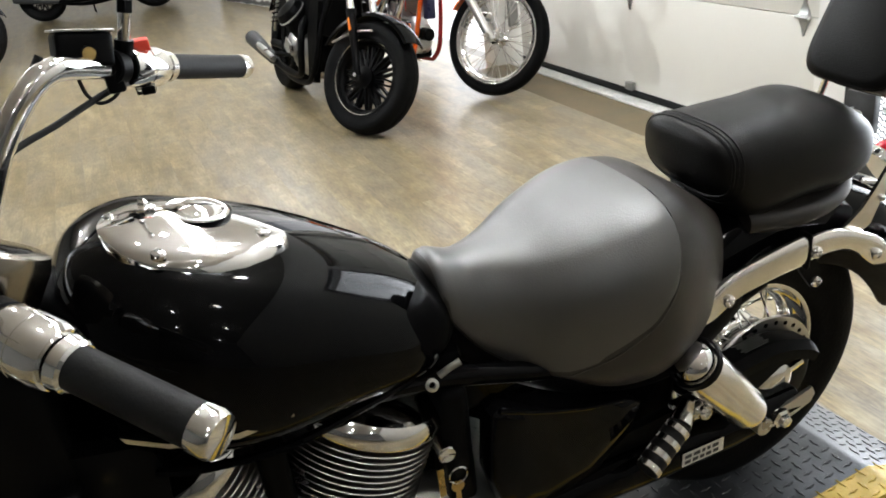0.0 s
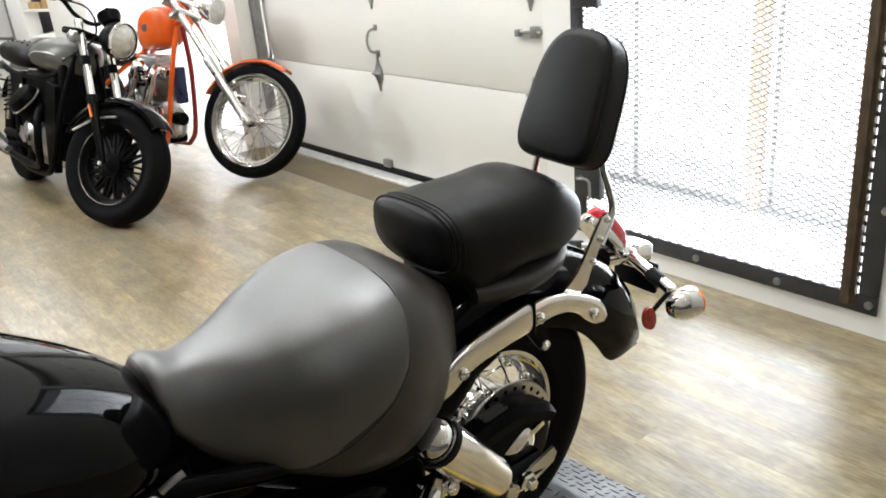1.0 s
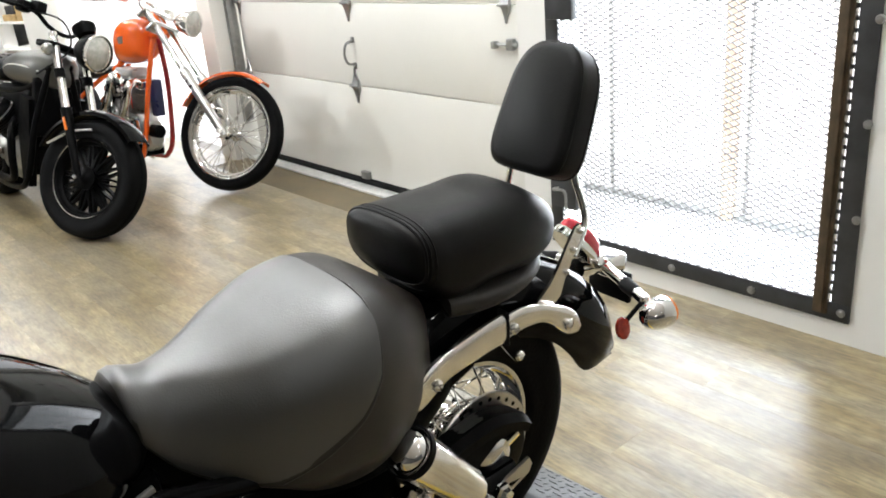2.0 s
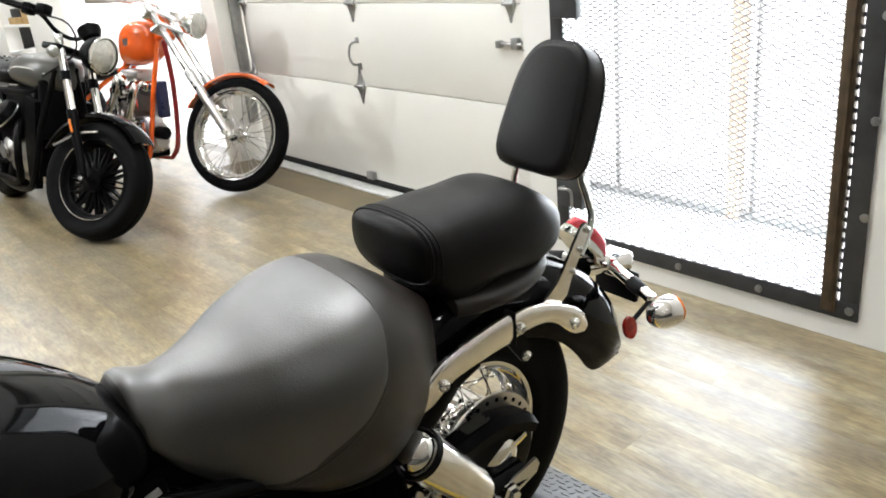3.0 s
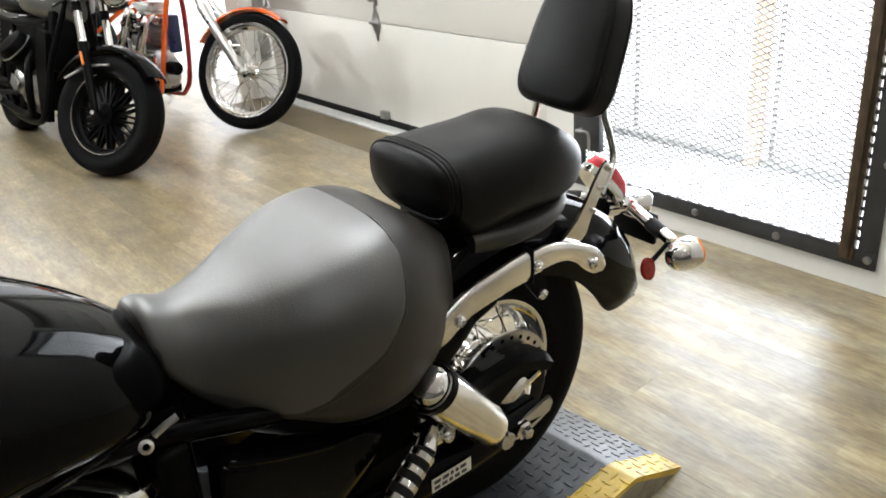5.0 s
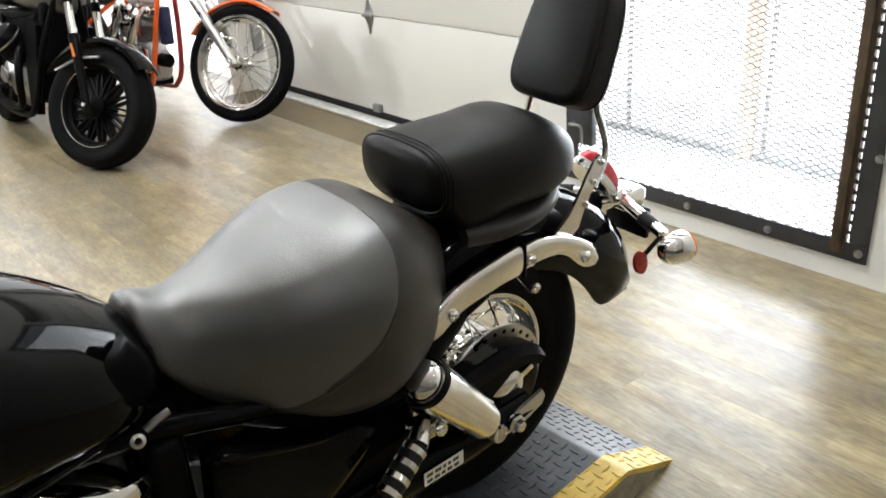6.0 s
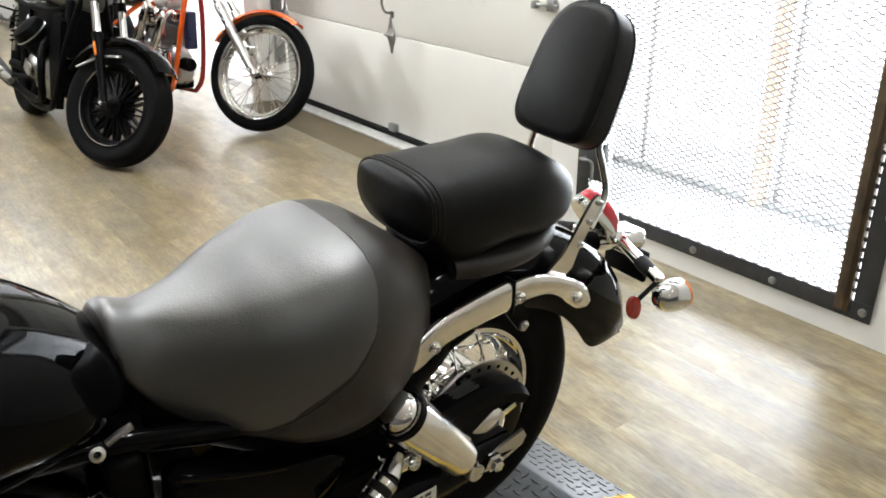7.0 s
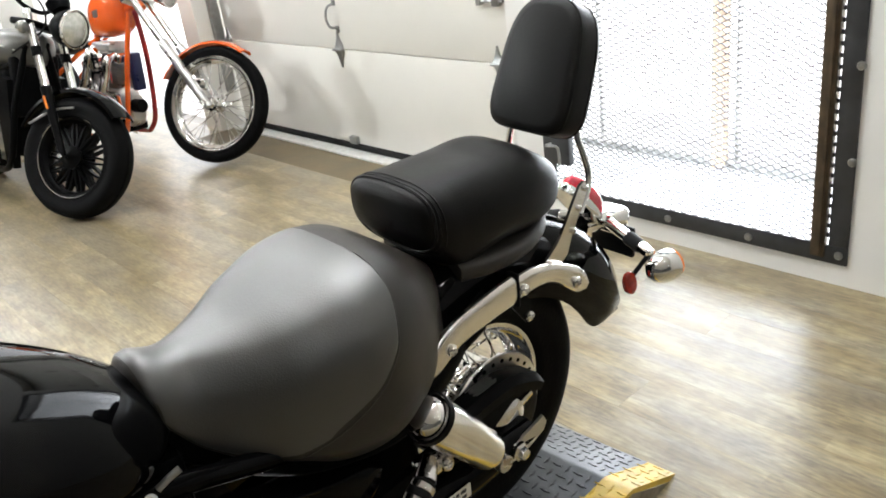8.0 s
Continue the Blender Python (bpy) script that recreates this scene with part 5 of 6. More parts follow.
        stem = part("mirror_stem", tube(B(), [st, st + rise * 0.4, st + rise * 1.2, st + rise * 2.4], 0.0085, 14), CHROME, hb, "chrome mirror stem")
        part("stem_nut", rod(B(), st + rise * 0.46, st + rise * 0.62, 0.0105, n=6), SATIN_BLACK, stem, "black lock nut", 20)
        part("stem_base", rod(B(), st - rise * 0.1, st + rise * 0.12, 0.0125, n=14), SATIN_BLACK, stem)
        part("mirror", lathe(B(), [(0.002, -0.012), (0.045, -0.008), (0.055, 0.0), (0.052, 0.004), (0.002, 0.004)], axis_matrix(st + rise * 2.75, (0.1, 1, 0)), 30), CHROME, stem, "round chrome mirror")
        part("cable_loop", tube(B(), smooth_path([(-0.2, -0.960, 1.088), (-0.2, -0.957, 1.07), (-0.2, -0.954, 1.054), (-0.2, -0.943, 1.040), (-0.2, -0.928, 1.040), (-0.2, -0.915, 1.048), (-0.2, -0.906, 1.062)], 5), 0.0026, 8), RUBBER, hb, "black wire loop")
        part("throttle_cable", tube(B(), smooth_path([(-0.235, -0.888, 1.052), (-0.215, -0.925, 1.049), (-0.165, -1.0, 1.032), (-0.12, -1.064, 1.018), (-0.06, -1.12, 0.98)], 6), 0.0046, 10), RUBBER, hb, "black throttle cable")
        part("brake_hose", tube(B(), smooth_path([a - d * 0.165 + Vector((0, -0.03, 0.02)), (-0.125, -1.03, 1.075), (-0.115, -1.1, 1.0), (-0.09, -1.14, 0.9)], 6), 0.0052, 10), RUBBER, hb, "black brake hose")
    else:
        clamp = part("lever_clamp", rod(B(), a - d * 0.096, a - d * 0.074, 0.031, n=22, bevel=0.003), SATIN_BLACK, hb, "black lever clamp")
        lv = a - d * 0.085 + Vector((0, -0.10, -0.11))
        part("lever", tube(B(), smooth_path([lv, lv + d * 0.05 + Vector((0, -0.012, -0.004)), lv + d * 0.14 + Vector((0, -0.008, -0.01)), lv + d * 0.2 + Vector((0, -0.004, -0.012))], 5), [0.009] * 6 + [0.007] * 10, 10, 0.7), CHROME, hb, "chrome hand lever")
        st = a - d * 0.084 + Vector((0, -0.012, 0.02))
        part("mirror_stem", tube(B(), smooth_path([st, st + Vector((0, -0.005, 0.05)), st + Vector((0.02, -0.09, 0.11)), st + Vector((0.09, -0.13, 0.17))], 5), 0.0075, 12), CHROME, hb, "chrome mirror stem")
part("speedometer", lathe(B(), [(0.004, -0.075), (0.03, -0.07), (0.047, -0.045), (0.052, 0.0), (0.05, 0.012), (0.044, 0.014)], axis_matrix((0.10, -1.085, 0.985), (-0.25, 0.45, 0.85)) @ Matrix.Scale(1.15, 4), 32), DIM_CHROME, hb, "chrome speedometer shell, darkened in colour", 60)
part("speedometer_dial", lathe(B(), [(0.045, 0.010), (0.03, 0.0155), (0.002, 0.016)], axis_matrix((0.10, -1.085, 0.985), (-0.25, 0.45, 0.85)) @ Matrix.Scale(1.15, 4), 32), GLOSS_BLACK, hb, "dark glazed speedometer dial")
# side stand
part("side_stand", tube(B(), [(0.14, -0.62, 0.2), (0.20, -0.60, 0.13), (0.24, -0.59, 0.109)], 0.011, 10), SATIN_BLACK, cruiser, "black side stand")


# ---- the black roadster by the garage door ----
def roadster(m):
    t = thing("motorcycle", "black and silver-grey roadster motorcycle on its stand, front wheel turned", "motorcycle", m, group="motorcycles on show")
    WB, AZ, RA = 1.46, 0.312, 0.312
    head, foot = Vector((0, -1.10, 0.98)), Vector((0, -WB + 0.02, AZ))
    ax = (head - foot).normalized()
    ST = Matrix.Translation(head) @ Matrix.Rotation(radians(29), 4, ax) @ Matrix.Translation(-head)

    def sp(name, bm, mat, parent=t, label="", smooth=35):
        bmesh.ops.transform(bm, matrix=ST, verts=bm.verts)
        return part(name, bm, mat, parent, label, smooth)
    wheel(t, "front_wheel", ST @ Matrix.Translation((0, -WB, AZ)), RA, 0.135, 0.212, "cast", SATIN_BLACK, SATIN_BLACK, SATIN_BLACK, 0.06, 0.12, "black cast front wheel")
    part("rim_line", lathe(B(), [(0.205, -0.056), (0.208, -0.058), (0.2085, -0.055)], ST @ Matrix.Translation((0, -WB, AZ)) @ X_AXIS, 72, closed=True), CHROME, t, "thin polished rim line")
    wheel(t, "rear_wheel", Matrix.Translation((0, 0, 0.315)), 0.315, 0.15, 0.205, "cast", SATIN_BLACK, SATIN_BLACK, SATIN_BLACK, 0.06, 0.12, "black cast rear wheel")
    for s in (1, -1):
        a, b = head + Vector((s * 0.1, -0.02, 0.04)), foot + Vector((s * 0.095, -0.01, 0.0))
        up = sp("fork_tube", rod(B(), b + (a - b) * 0.42, a, 0.021, n=16), CHROME, t, "chrome fork tube")
        sp("fork_slider", tube(B(), [b, b + (a - b) * 0.15, b + (a - b) * 0.38, b + (a - b) * 0.47], [0.018, 0.02, 0.026, 0.028], 14), SATIN_BLACK, t, "black fork slider")
        sp("fork_clamp", rod(B(), b + (a - b) * 0.68, b + (a - b) * 0.74, 0.027, n=16), SATIN_BLACK, t)
        sp("axle_cap", rod(B(), b + Vector((s * 0.015, 0, 0)), b + Vector((s * 0.028, 0, 0)), 0.012, n=12), CHROME, t)
        sp("fork_reflector", box(B(), (s * 0.122 - 0.006, -0.006, -0.035), (s * 0.122 + 0.006, 0.006, 0.035), 0.003, Matrix.Translation((0, *(b + (a - b) * 0.36)[1:])) @ Matrix.Rotation(radians(-28), 4, 'X')), AMBER, t, "amber fork reflector")
        sp("front_signal", lathe(B(), [(0.003, -0.03), (0.02, -0.025), (0.03, -0.005), (0.032, 0.01), (0.024, 0.022), (0.003, 0.026)], axis_matrix(head + Vector((s * 0.155, -0.06, -0.055)), (0, -1, 0)), 20), LENS_GLASS, t, "clear round turn signal")
        sp("fender_stay", tube(B(), smooth_path([foot + Vector((s * 0.085, -0.03, 0.25)), foot + Vector((s * 0.083, 0.10, 0.22)), foot + Vector((s * 0.08, 0.24, 0.14))], 5), 0.006, 8), SATIN, t, "thin metal fender stay")
    rings = []
    for k in range(17):
        a = radians(160 - 118 * k / 16)
        prof = [(0.078, 0.325), (0.074, 0.342), (0.045, 0.356), (0, 0.36), (-0.045, 0.356), (-0.074, 0.342), (-0.078, 0.325), (-0.07, 0.336), (-0.04, 0.35), (0, 0.354), (0.04, 0.35), (0.07, 0.336)]
        rings.append([Vector((x, -WB - r * math.cos(a), AZ + r * math.sin(a))) for x, r in prof])
    sp("front_fender", skin(B(), rings), GLOSS_BLACK, t, "black front mudguard")
    sp("yoke", box(B(), (-0.135, -1.17, 0.94), (0.135, -1.05, 0.975), 0.012, seg=3), SATIN_BLACK, t, "black fork yoke")
    hm = axis_matrix(head + Vector((0, -0.215, -0.018)), (0, -1, -0.06))
    hl = sp("headlamp", lathe(B(), [(0.004, -0.10), (0.05, -0.09), (0.085, -0.045), (0.098, 0.0), (0.1, 0.025), (0.096, 0.032)], hm, 36), SATIN_BLACK, t, "black headlamp shell")
    sp("lens", lathe(B(), [(0.093, 0.028), (0.07, 0.044), (0.03, 0.054), (0.002, 0.056)], hm, 36), LENS_GLASS, hl, "clear ribbed headlamp lens")
    sp("lamp_ring", lathe(B(), [(0.092, 0.024), (0.101, 0.026), (0.101, 0.036), (0.093, 0.038)], hm, 36, closed=True), CHROME, hl, "chrome headlamp ring")
    sp("instrument", lathe(B(), [(0.005, -0.05), (0.045, -0.045), (0.06, -0.01), (0.06, 0.012), (0.055, 0.015)], axis_matrix(head + Vector((0, -0.12, 0.10)), (0, 0.6, 0.8)), 28), SATIN_BLACK, t, "black round instrument")
    hb = sp("handlebar", tube(B(), smooth_path([(-0.35, -0.935, 1.12), (-0.24, -0.985, 1.118), (-0.15, -1.035, 1.105), (-0.09, -1.075, 1.05), (0, -1.09, 1.03), (0.09, -1.075, 1.05), (0.15, -1.035, 1.105), (0.24, -0.985, 1.118), (0.35, -0.935, 1.12)], 5), 0.0115, 12), SATIN_BLACK, t, "black handlebar")
    for s in (1, -1):
        a, b = Vector((s * 0.235, -0.987, 1.118)), Vector((s * 0.36, -0.93, 1.12))
        sp("grip", rod(B(), a, b, 0.018, n=16, bevel=0.003), RUBBER, hb, "black rubber grip")
        sp("switch_box", box(B(), (s * 0.205 - 0.028, -1.035, 1.085), (s * 0.205 + 0.028, -0.98, 1.145), 0.01, None, 2), SATIN_BLACK, hb)
        sp("reservoir", box(B(), (s * 0.17 - 0.03, -1.10, 1.10), (s * 0.17 + 0.03, -1.04, 1.155), 0.008), SATIN_BLACK, hb)
        sp("lever", tube(B(), smooth_path([(s * 0.19, -1.06, 1.11), (s * 0.26, -1.05, 1.105), (s * 0.34, -1.0, 1.10)], 4), 0.006, 8), SATIN_BLACK, hb)
        if s > 0:
            continue
        st = Vector((s * 0.36, -0.93, 1.12))
        ms = sp("mirror_stem", tube(B(), smooth_path([st, st + Vector((s * 0.012, -0.01, 0.012)), st + Vector((s * 0.02, -0.01, 0.035))], 4), 0.006, 8), SATIN_BLACK, hb)
        sp("mirror", lathe(B(), [(0.003, -0.014), (0.04, -0.01), (0.054, 0.0), (0.052, 0.006), (0.003, 0.007)], axis_matrix(st + Vector((s * 0.04, -0.02, 0.066)), (0.3, 1, 0.1)), 26), SATIN_BLACK, ms, "round black bar-end mirror")
    sp("clutch_cable", tube(B(), smooth_path([(-0.2, -1.02, 1.1), (-0.13, -1.2, 1.08), (-0.05, -1.2, 0.95), (-0.04, -1.0, 0.8)], 5), 0.005, 8), RUBBER, t, "black cable")
    # tank, seat
    TK = [(-1.06, 0.045, 0.87, 0.76), (-1.03, 0.085, 0.91, 0.745), (-0.95, 0.135, 0.935, 0.735), (-0.78, 0.162, 0.94, 0.735), (-0.60, 0.15, 0.92, 0.745), (-0.45, 0.115, 0.88, 0.75), (-0.38, 0.07, 0.84, 0.755)]
    tk = part("fuel_tank", body_loft(TK, 2.8, 2.2, 30, 36), SILVER_PAINT, t, "silver-grey fuel tank", 60)
    bm = B()
    tube(bm, smooth_path([(-spline([k[0] for k in TK], [k[1] for k in TK], y) * 1.0, y, z) for y, z in ((-1.02, 0.83), (-0.9, 0.855), (-0.7, 0.85), (-0.5, 0.82))], 5), 0.004, 6)
    part("tank_line", bm, LABEL_WHITE, tk, "pale pin line")
    part("tank_cap", lathe(B(), [(0.03, 0), (0.03, 0.012), (0.02, 0.018), (0.002, 0.019)], Matrix.Translation((0, -0.86, 0.926)), 20), SATIN_BLACK, tk)
    ST_ = [(-0.41, 0.07, 0.82, 0.755), (-0.36, 0.115, 0.855, 0.74), (-0.25, 0.145, 0.875, 0.73), (-0.08, 0.15, 0.885, 0.735), (0.12, 0.13, 0.88, 0.755), (0.24, 0.06, 0.845, 0.78)]
    se = part("seat", body_loft(ST_, 2.8, 2.6, 30, 36), LEATHER_PAD, t, "black tufted leather seat", 60)
    for i in range(3):
        for j in range(5):
            x, y = -0.07 + 0.07 * i, -0.27 + 0.1 * j
            part("button", ball(B(), (x, y, top_of(ST_, x, y, 2.8, 2.6)), 0.008), SATIN_BLACK, se)
    rings = []
    for k in range(13):
        a = radians(125 - 95 * k / 12)
        prof = [(0.088, 0.325), (0.084, 0.35), (0.045, 0.37), (0, 0.375), (-0.045, 0.37), (-0.084, 0.35), (-0.088, 0.325), (-0.08, 0.343), (0, 0.369), (0.08, 0.343)]
        rings.append([Vector((x, r * math.cos(a), 0.33 + r * math.sin(a))) for x, r in prof])
    part("rear_fender", skin(B(), rings), GLOSS_BLACK, t, "black rear mudguard")
    for s in (1, -1):
        part("rear_signal", tube(B(), [(s * 0.06, 0.24, 0.62), (s * 0.15, 0.26, 0.64), (s * 0.16, 0.262, 0.641), (s * 0.215, 0.27, 0.645)], [0.007, 0.007, 0.02, 0.016], 12), SATIN_BLACK, t, "black rear turn signal")
    part("tail_lamp", box(B(), (-0.03, 0.3, 0.55), (0.03, 0.34, 0.61), 0.01, None, 3), DARK_RED, t, "dark red rear lamp")
    # frame, engine
    for s in (1, -1):
        part("frame_tube", tube(B(), smooth_path([(s * 0.05, -1.05, 0.86), (s * 0.11, -0.9, 0.74), (s * 0.13, -0.5, 0.70), (s * 0.12, -0.1, 0.70), (s * 0.10, 0.12, 0.72)], 6), 0.017, 12), SATIN_BLACK, t, "black frame tube")
        part("down_tube", tube(B(), smooth_path([(s * 0.05, -1.04, 0.85), (s * 0.12, -1.0, 0.55), (s * 0.15, -0.95, 0.25), (s * 0.15, -0.75, 0.17), (s * 0.14, -0.35, 0.18), (s * 0.13, -0.25, 0.35), (s * 0.12, -0.2, 0.68)], 6), 0.018, 12), SATIN_BLACK, t, "black cradle tube")
        part("shield", extrude_yz(B(), [(-1.0, 0.68), (-0.86, 0.70), (-0.80, 0.5), (-0.86, 0.22), (-0.96, 0.20), (-0.985, 0.45)], s * 0.11, s * 0.15), SATIN_BLACK, t, "black side shield")
        m = Matrix.Translation((s * 0.08, -0.62, 0.47)) @ Matrix.Rotation(radians(s * 48), 4, 'Y')
        prof = []
        for k in range(9):
            h = 0.02 + 0.013 * k
            prof += [(0.062, h), (0.088, h + 0.001), (0.088, h + 0.005), (0.062, h + 0.006)]
        c = part("cylinder", lathe(B(), prof, m, 32), SATIN_BLACK, t, "black finned cylinder", 20)
        part("head_cover", lathe(B(), [(0.085, 0.135), (0.094, 0.14), (0.094, 0.175), (0.08, 0.20), (0.04, 0.21), (0.003, 0.212)], m, 32), SATIN_BLACK, c, "black cylinder head cover")
        part("head_fins", lathe(B(), [(0.095, 0.146), (0.1, 0.148), (0.1, 0.153), (0.095, 0.155)], m, 32, closed=True), SATIN, c, "bare metal head fin")
        part("side_panel", extrude_yz(B(), [(-0.42, 0.70), (-0.18, 0.70), (-0.2, 0.56), (-0.34, 0.52), (-0.44, 0.58)], s * 0.125, s * 0.15), SATIN_BLACK, t, "black side panel")
        part("throttle_body", rod(B(), (s * 0.10, -0.5, 0.60), (s * 0.13, -0.38, 0.63), 0.03, n=16), SATIN, t, "bare metal intake")
        a, b = Vector((s * 0.13, -0.02, 0.40)), Vector((s * 0.125, -0.10, 0.70))
        sh = part("shock", rod(B(), a, b, 0.012, n=12), SATIN, t, "rear shock absorber")
        coil = [a + (b - a) * (0.15 + 0.7 * k / 72) + Vector((0.028 * math.cos(k * 0.61), 0.028 * math.sin(k * 0.61), 0)) for k in range(73)]
        part("spring", tube(B(), coil, 0.005, 6), SATIN_BLACK, sh, "black coil spring")
        part("swing_arm", tube(B(), [(s * 0.12, -0.45, 0.33), (s * 0.125, 0.02, 0.315)], 0.026, 12), SATIN_BLACK, t, "black swing arm")
        part("exhaust_pipe", tube(B(), smooth_path([(s * 0.13, -0.70, 0.55), (s * 0.19, -0.82, 0.50), (s * 0.20, -0.85, 0.36), (s * 0.17, -0.76, 0.22), (s * 0.17, -0.5, 0.2), (s * 0.18, -0.25, 0.22)], 6), 0.021, 14), SATIN_BLACK, t, "black exhaust pipe")
        ex = part("silencer", tube(B(), [(s * 0.18, -0.27, 0.22), (s * 0.185, -0.2, 0.23), (s * 0.195, 0.0, 0.265), (s * 0.21, 0.26, 0.31), (s * 0.212, 0.285, 0.314), (s * 0.212, 0.28, 0.313)], [0.024, 0.036, 0.046, 0.055, 0.05, 0.03], 24), STEEL_DARK, t, "dark grey conical silencer")
        part("heat_shield", tube(B(), [(s * 0.215, -0.3, 0.245), (s * 0.225, -0.1, 0.275), (s * 0.235, 0.02, 0.295)], [0.02, 0.026, 0.02], 12), SATIN, ex, "bare metal heat shield")
        part("foot_peg", rod(B(), (s * 0.16, -0.5, 0.30), (s * 0.26, -0.49, 0.31), 0.014, n=12), RUBBER, t, "black rubber foot peg")
        part("heel_guard", extrude_yz(B(), [(-0.5, 0.36), (-0.38, 0.40), (-0.34, 0.34), (-0.46, 0.28)], s * 0.15, s * 0.158), SATIN, t, "bare metal heel guard")
    CS = [(-0.86, 0.06, 0.40, 0.24), (-0.80, 0.11, 0.47, 0.2), (-0.62, 0.13, 0.52, 0.18), (-0.45, 0.12, 0.5, 0.19), (-0.30, 0.09, 0.45, 0.24), (-0.26, 0.05, 0.40, 0.28)]
    part("crankcase", body_loft(CS, 3, 3, 20, 32), SATIN, t, "bare metal crankcase")
    part("front_cover", box(B(), (-0.09, -0.9, 0.25), (0.09, -0.83, 0.47), 0.02, None, 3), SATIN_BLACK, t, "black alternator cover")
    part("oil_cooler", box(B(), (-0.12, -1.02, 0.48), (0.12, -0.95, 0.80), 0.015, None, 3), SATIN_BLACK, t, "black oil cooler behind the fork")
    part("air_box", box(B(), (-0.13, -0.92, 0.52), (0.13, -0.40, 0.735), 0.03, None, 3), SATIN_BLACK, t, "black air box under the tank")
    part("gearbox_cover", lathe(B(), [(0.075, 0), (0.078, 0.01), (0.06, 0.025), (0.003, 0.03)], Matrix.Translation((-0.115, -0.42, 0.36)) @ Matrix.Rotation(radians(-90), 4, 'Y'), 28), SATIN, t, "bare metal gearbox cover")
    part("side_stand", tube(B(), [(0.13, -0.6, 0.18), (0.22, -0.57, 0.09), (0.275, -0.56, 0.052)], 0.011, 10), SATIN_BLACK, t, "black side stand")
    return t


# ---- the orange chopper behind it ----
def chopper(m):
    t = thing("motorcycle", "orange chopper motorcycle with long chrome fork and wire wheel", "motorcycle", m, group="motorcycles on show")
    WB, AZ = 1.80, 0.338
    head, foot = Vector((0, -1.205, 0.955)), Vector((0, -WB + 0.03, AZ))
    ax = (head - foot).normalized()
    ST = Matrix.Translation(head) @ Matrix.Rotation(radians(26), 4, ax) @ Matrix.Translation(-head)

    def sp(name, bm, mat, parent=t, label="", smooth=35):
        bmesh.ops.transform(bm, matrix=ST, verts=bm.verts)
        return part(name, bm, mat, parent, label, smooth)
    wheel(t, "front_wheel", ST @ Matrix.Translation((0, -WB, AZ)), 0.338, 0.088, 0.272, "wire", CHROME, CHROME, CHROME, 0.04, 0.10, "chrome wire front wheel")
    sp("caliper", box(B(), (-0.085, -WB + 0.02, AZ + 0.075), (-0.045, -WB + 0.11, AZ + 0.14), 0.012, None, 3), CHROME, t, "chrome brake caliper")
    wheel(t, "rear_wheel", Matrix.Translation((0, 0, 0.32)), 0.32, 0.16, 0.205, "wire", CHROME, CHROME, CHROME, 0.07, 0.14, "chrome wire rear wheel")
    for s in (1, -1):
        a, b = head + Vector((s * 0.085, 0.075, 0.115)), foot + Vector((s * 0.083, -0.02, 0.0))
        sp("fork_tube", rod(B(), b + (a - b) * 0.42, a, 0.0205, n=18), CHROME, t, "chrome fork tube")
        sl = sp("fork_slider", tube(B(), [b - (a - b) * 0.03, b + (a - b) * 0.05, b + (a - b) * 0.40, b + (a - b) * 0.44, b + (a - b) * 0.47], [0.02, 0.026, 0.0285, 0.031, 0.029], 18), SATIN, t, "polished fork slider")
        sp("axle_cap", rod(B(), b + Vector((s * 0.02, -0.0, 0)), b + Vector((s * 0.036, 0, 0)), 0.016, n=14), CHROME, t)
        sp("riser", rod(B(), head + Vector((s * 0.05, 0.06, 0.08)), head + Vector((s * 0.05, 0.11, 0.15)), 0.014, n=12), CHROME, t, "chrome bar riser")
    for dz in (-0.04, 0.07):
        sp("yoke", box(B(), (-0.12, -0.05, -0.015), (0.12, 0.035, 0.015), 0.01, Matrix.Translation(head + ax * dz) @ Matrix.Rotation(radians(-42), 4, 'X'), 3), CHROME, t, "chrome fork yoke")
    rings = []
    for k in range(17):
        a = radians(158 - 100 * k / 16)
        prof = [(0.052, 0.345), (0.05, 0.358), (0.03, 0.368), (0, 0.371), (-0.03, 0.368), (-0.05, 0.358), (-0.052, 0.345), (-0.046, 0.354), (0, 0.366), (0.046, 0.354)]
        rings.append([Vector((x, -WB - r * math.cos(a), AZ + r * math.sin(a))) for x, r in prof])
    sp("front_fender", skin(B(), rings), ORANGE, t, "orange front mudguard")
    hm = axis_matrix(head + Vector((0, -0.235, 0.022)), (0, -1, -0.12))
    hl = sp("headlamp", lathe(B(), [(0.004, -0.12), (0.03, -0.11), (0.06, -0.07), (0.08, -0.01), (0.083, 0.02)], hm, 32), CHROME, t, "chrome bullet headlamp")
    sp("lens", lathe(B(), [(0.078, 0.018), (0.05, 0.032), (0.003, 0.037)], hm, 32), LENS_GLASS, hl, "clear headlamp lens")
    hb = sp("handlebar", tube(B(), smooth_path([(-0.42, -1.0, 1.0), (-0.30, -1.064, 1.034), (-0.2, -1.10, 1.062), (-0.1, -1.10, 1.09), (0, -1.09, 1.10), (0.1, -1.10, 1.09), (0.2, -1.10, 1.062), (0.30, -1.064, 1.034), (0.42, -1.0, 1.0)], 5), 0.0125, 12), CHROME, t, "chrome handlebar")
    for s in (1, -1):
        g = sp("grip", rod(B(), (s * 0.30, -1.064, 1.034), (s * 0.43, -0.995, 0.997), 0.018, n=16, bevel=0.003), SATIN, hb, "ribbed metal grip")
        sp("control_box", box(B(), (s * 0.22 - 0.028, -1.13, 1.04), (s * 0.22 + 0.028, -1.07, 1.11), 0.01), CHROME, hb, "chrome control box")
        sp("lever", tube(B(), smooth_path([(s * 0.22, -1.15, 1.05), (s * 0.30, -1.12, 1.03), (s * 0.40, -1.05, 0.995)], 4), 0.006, 8), CHROME, hb, "chrome lever")
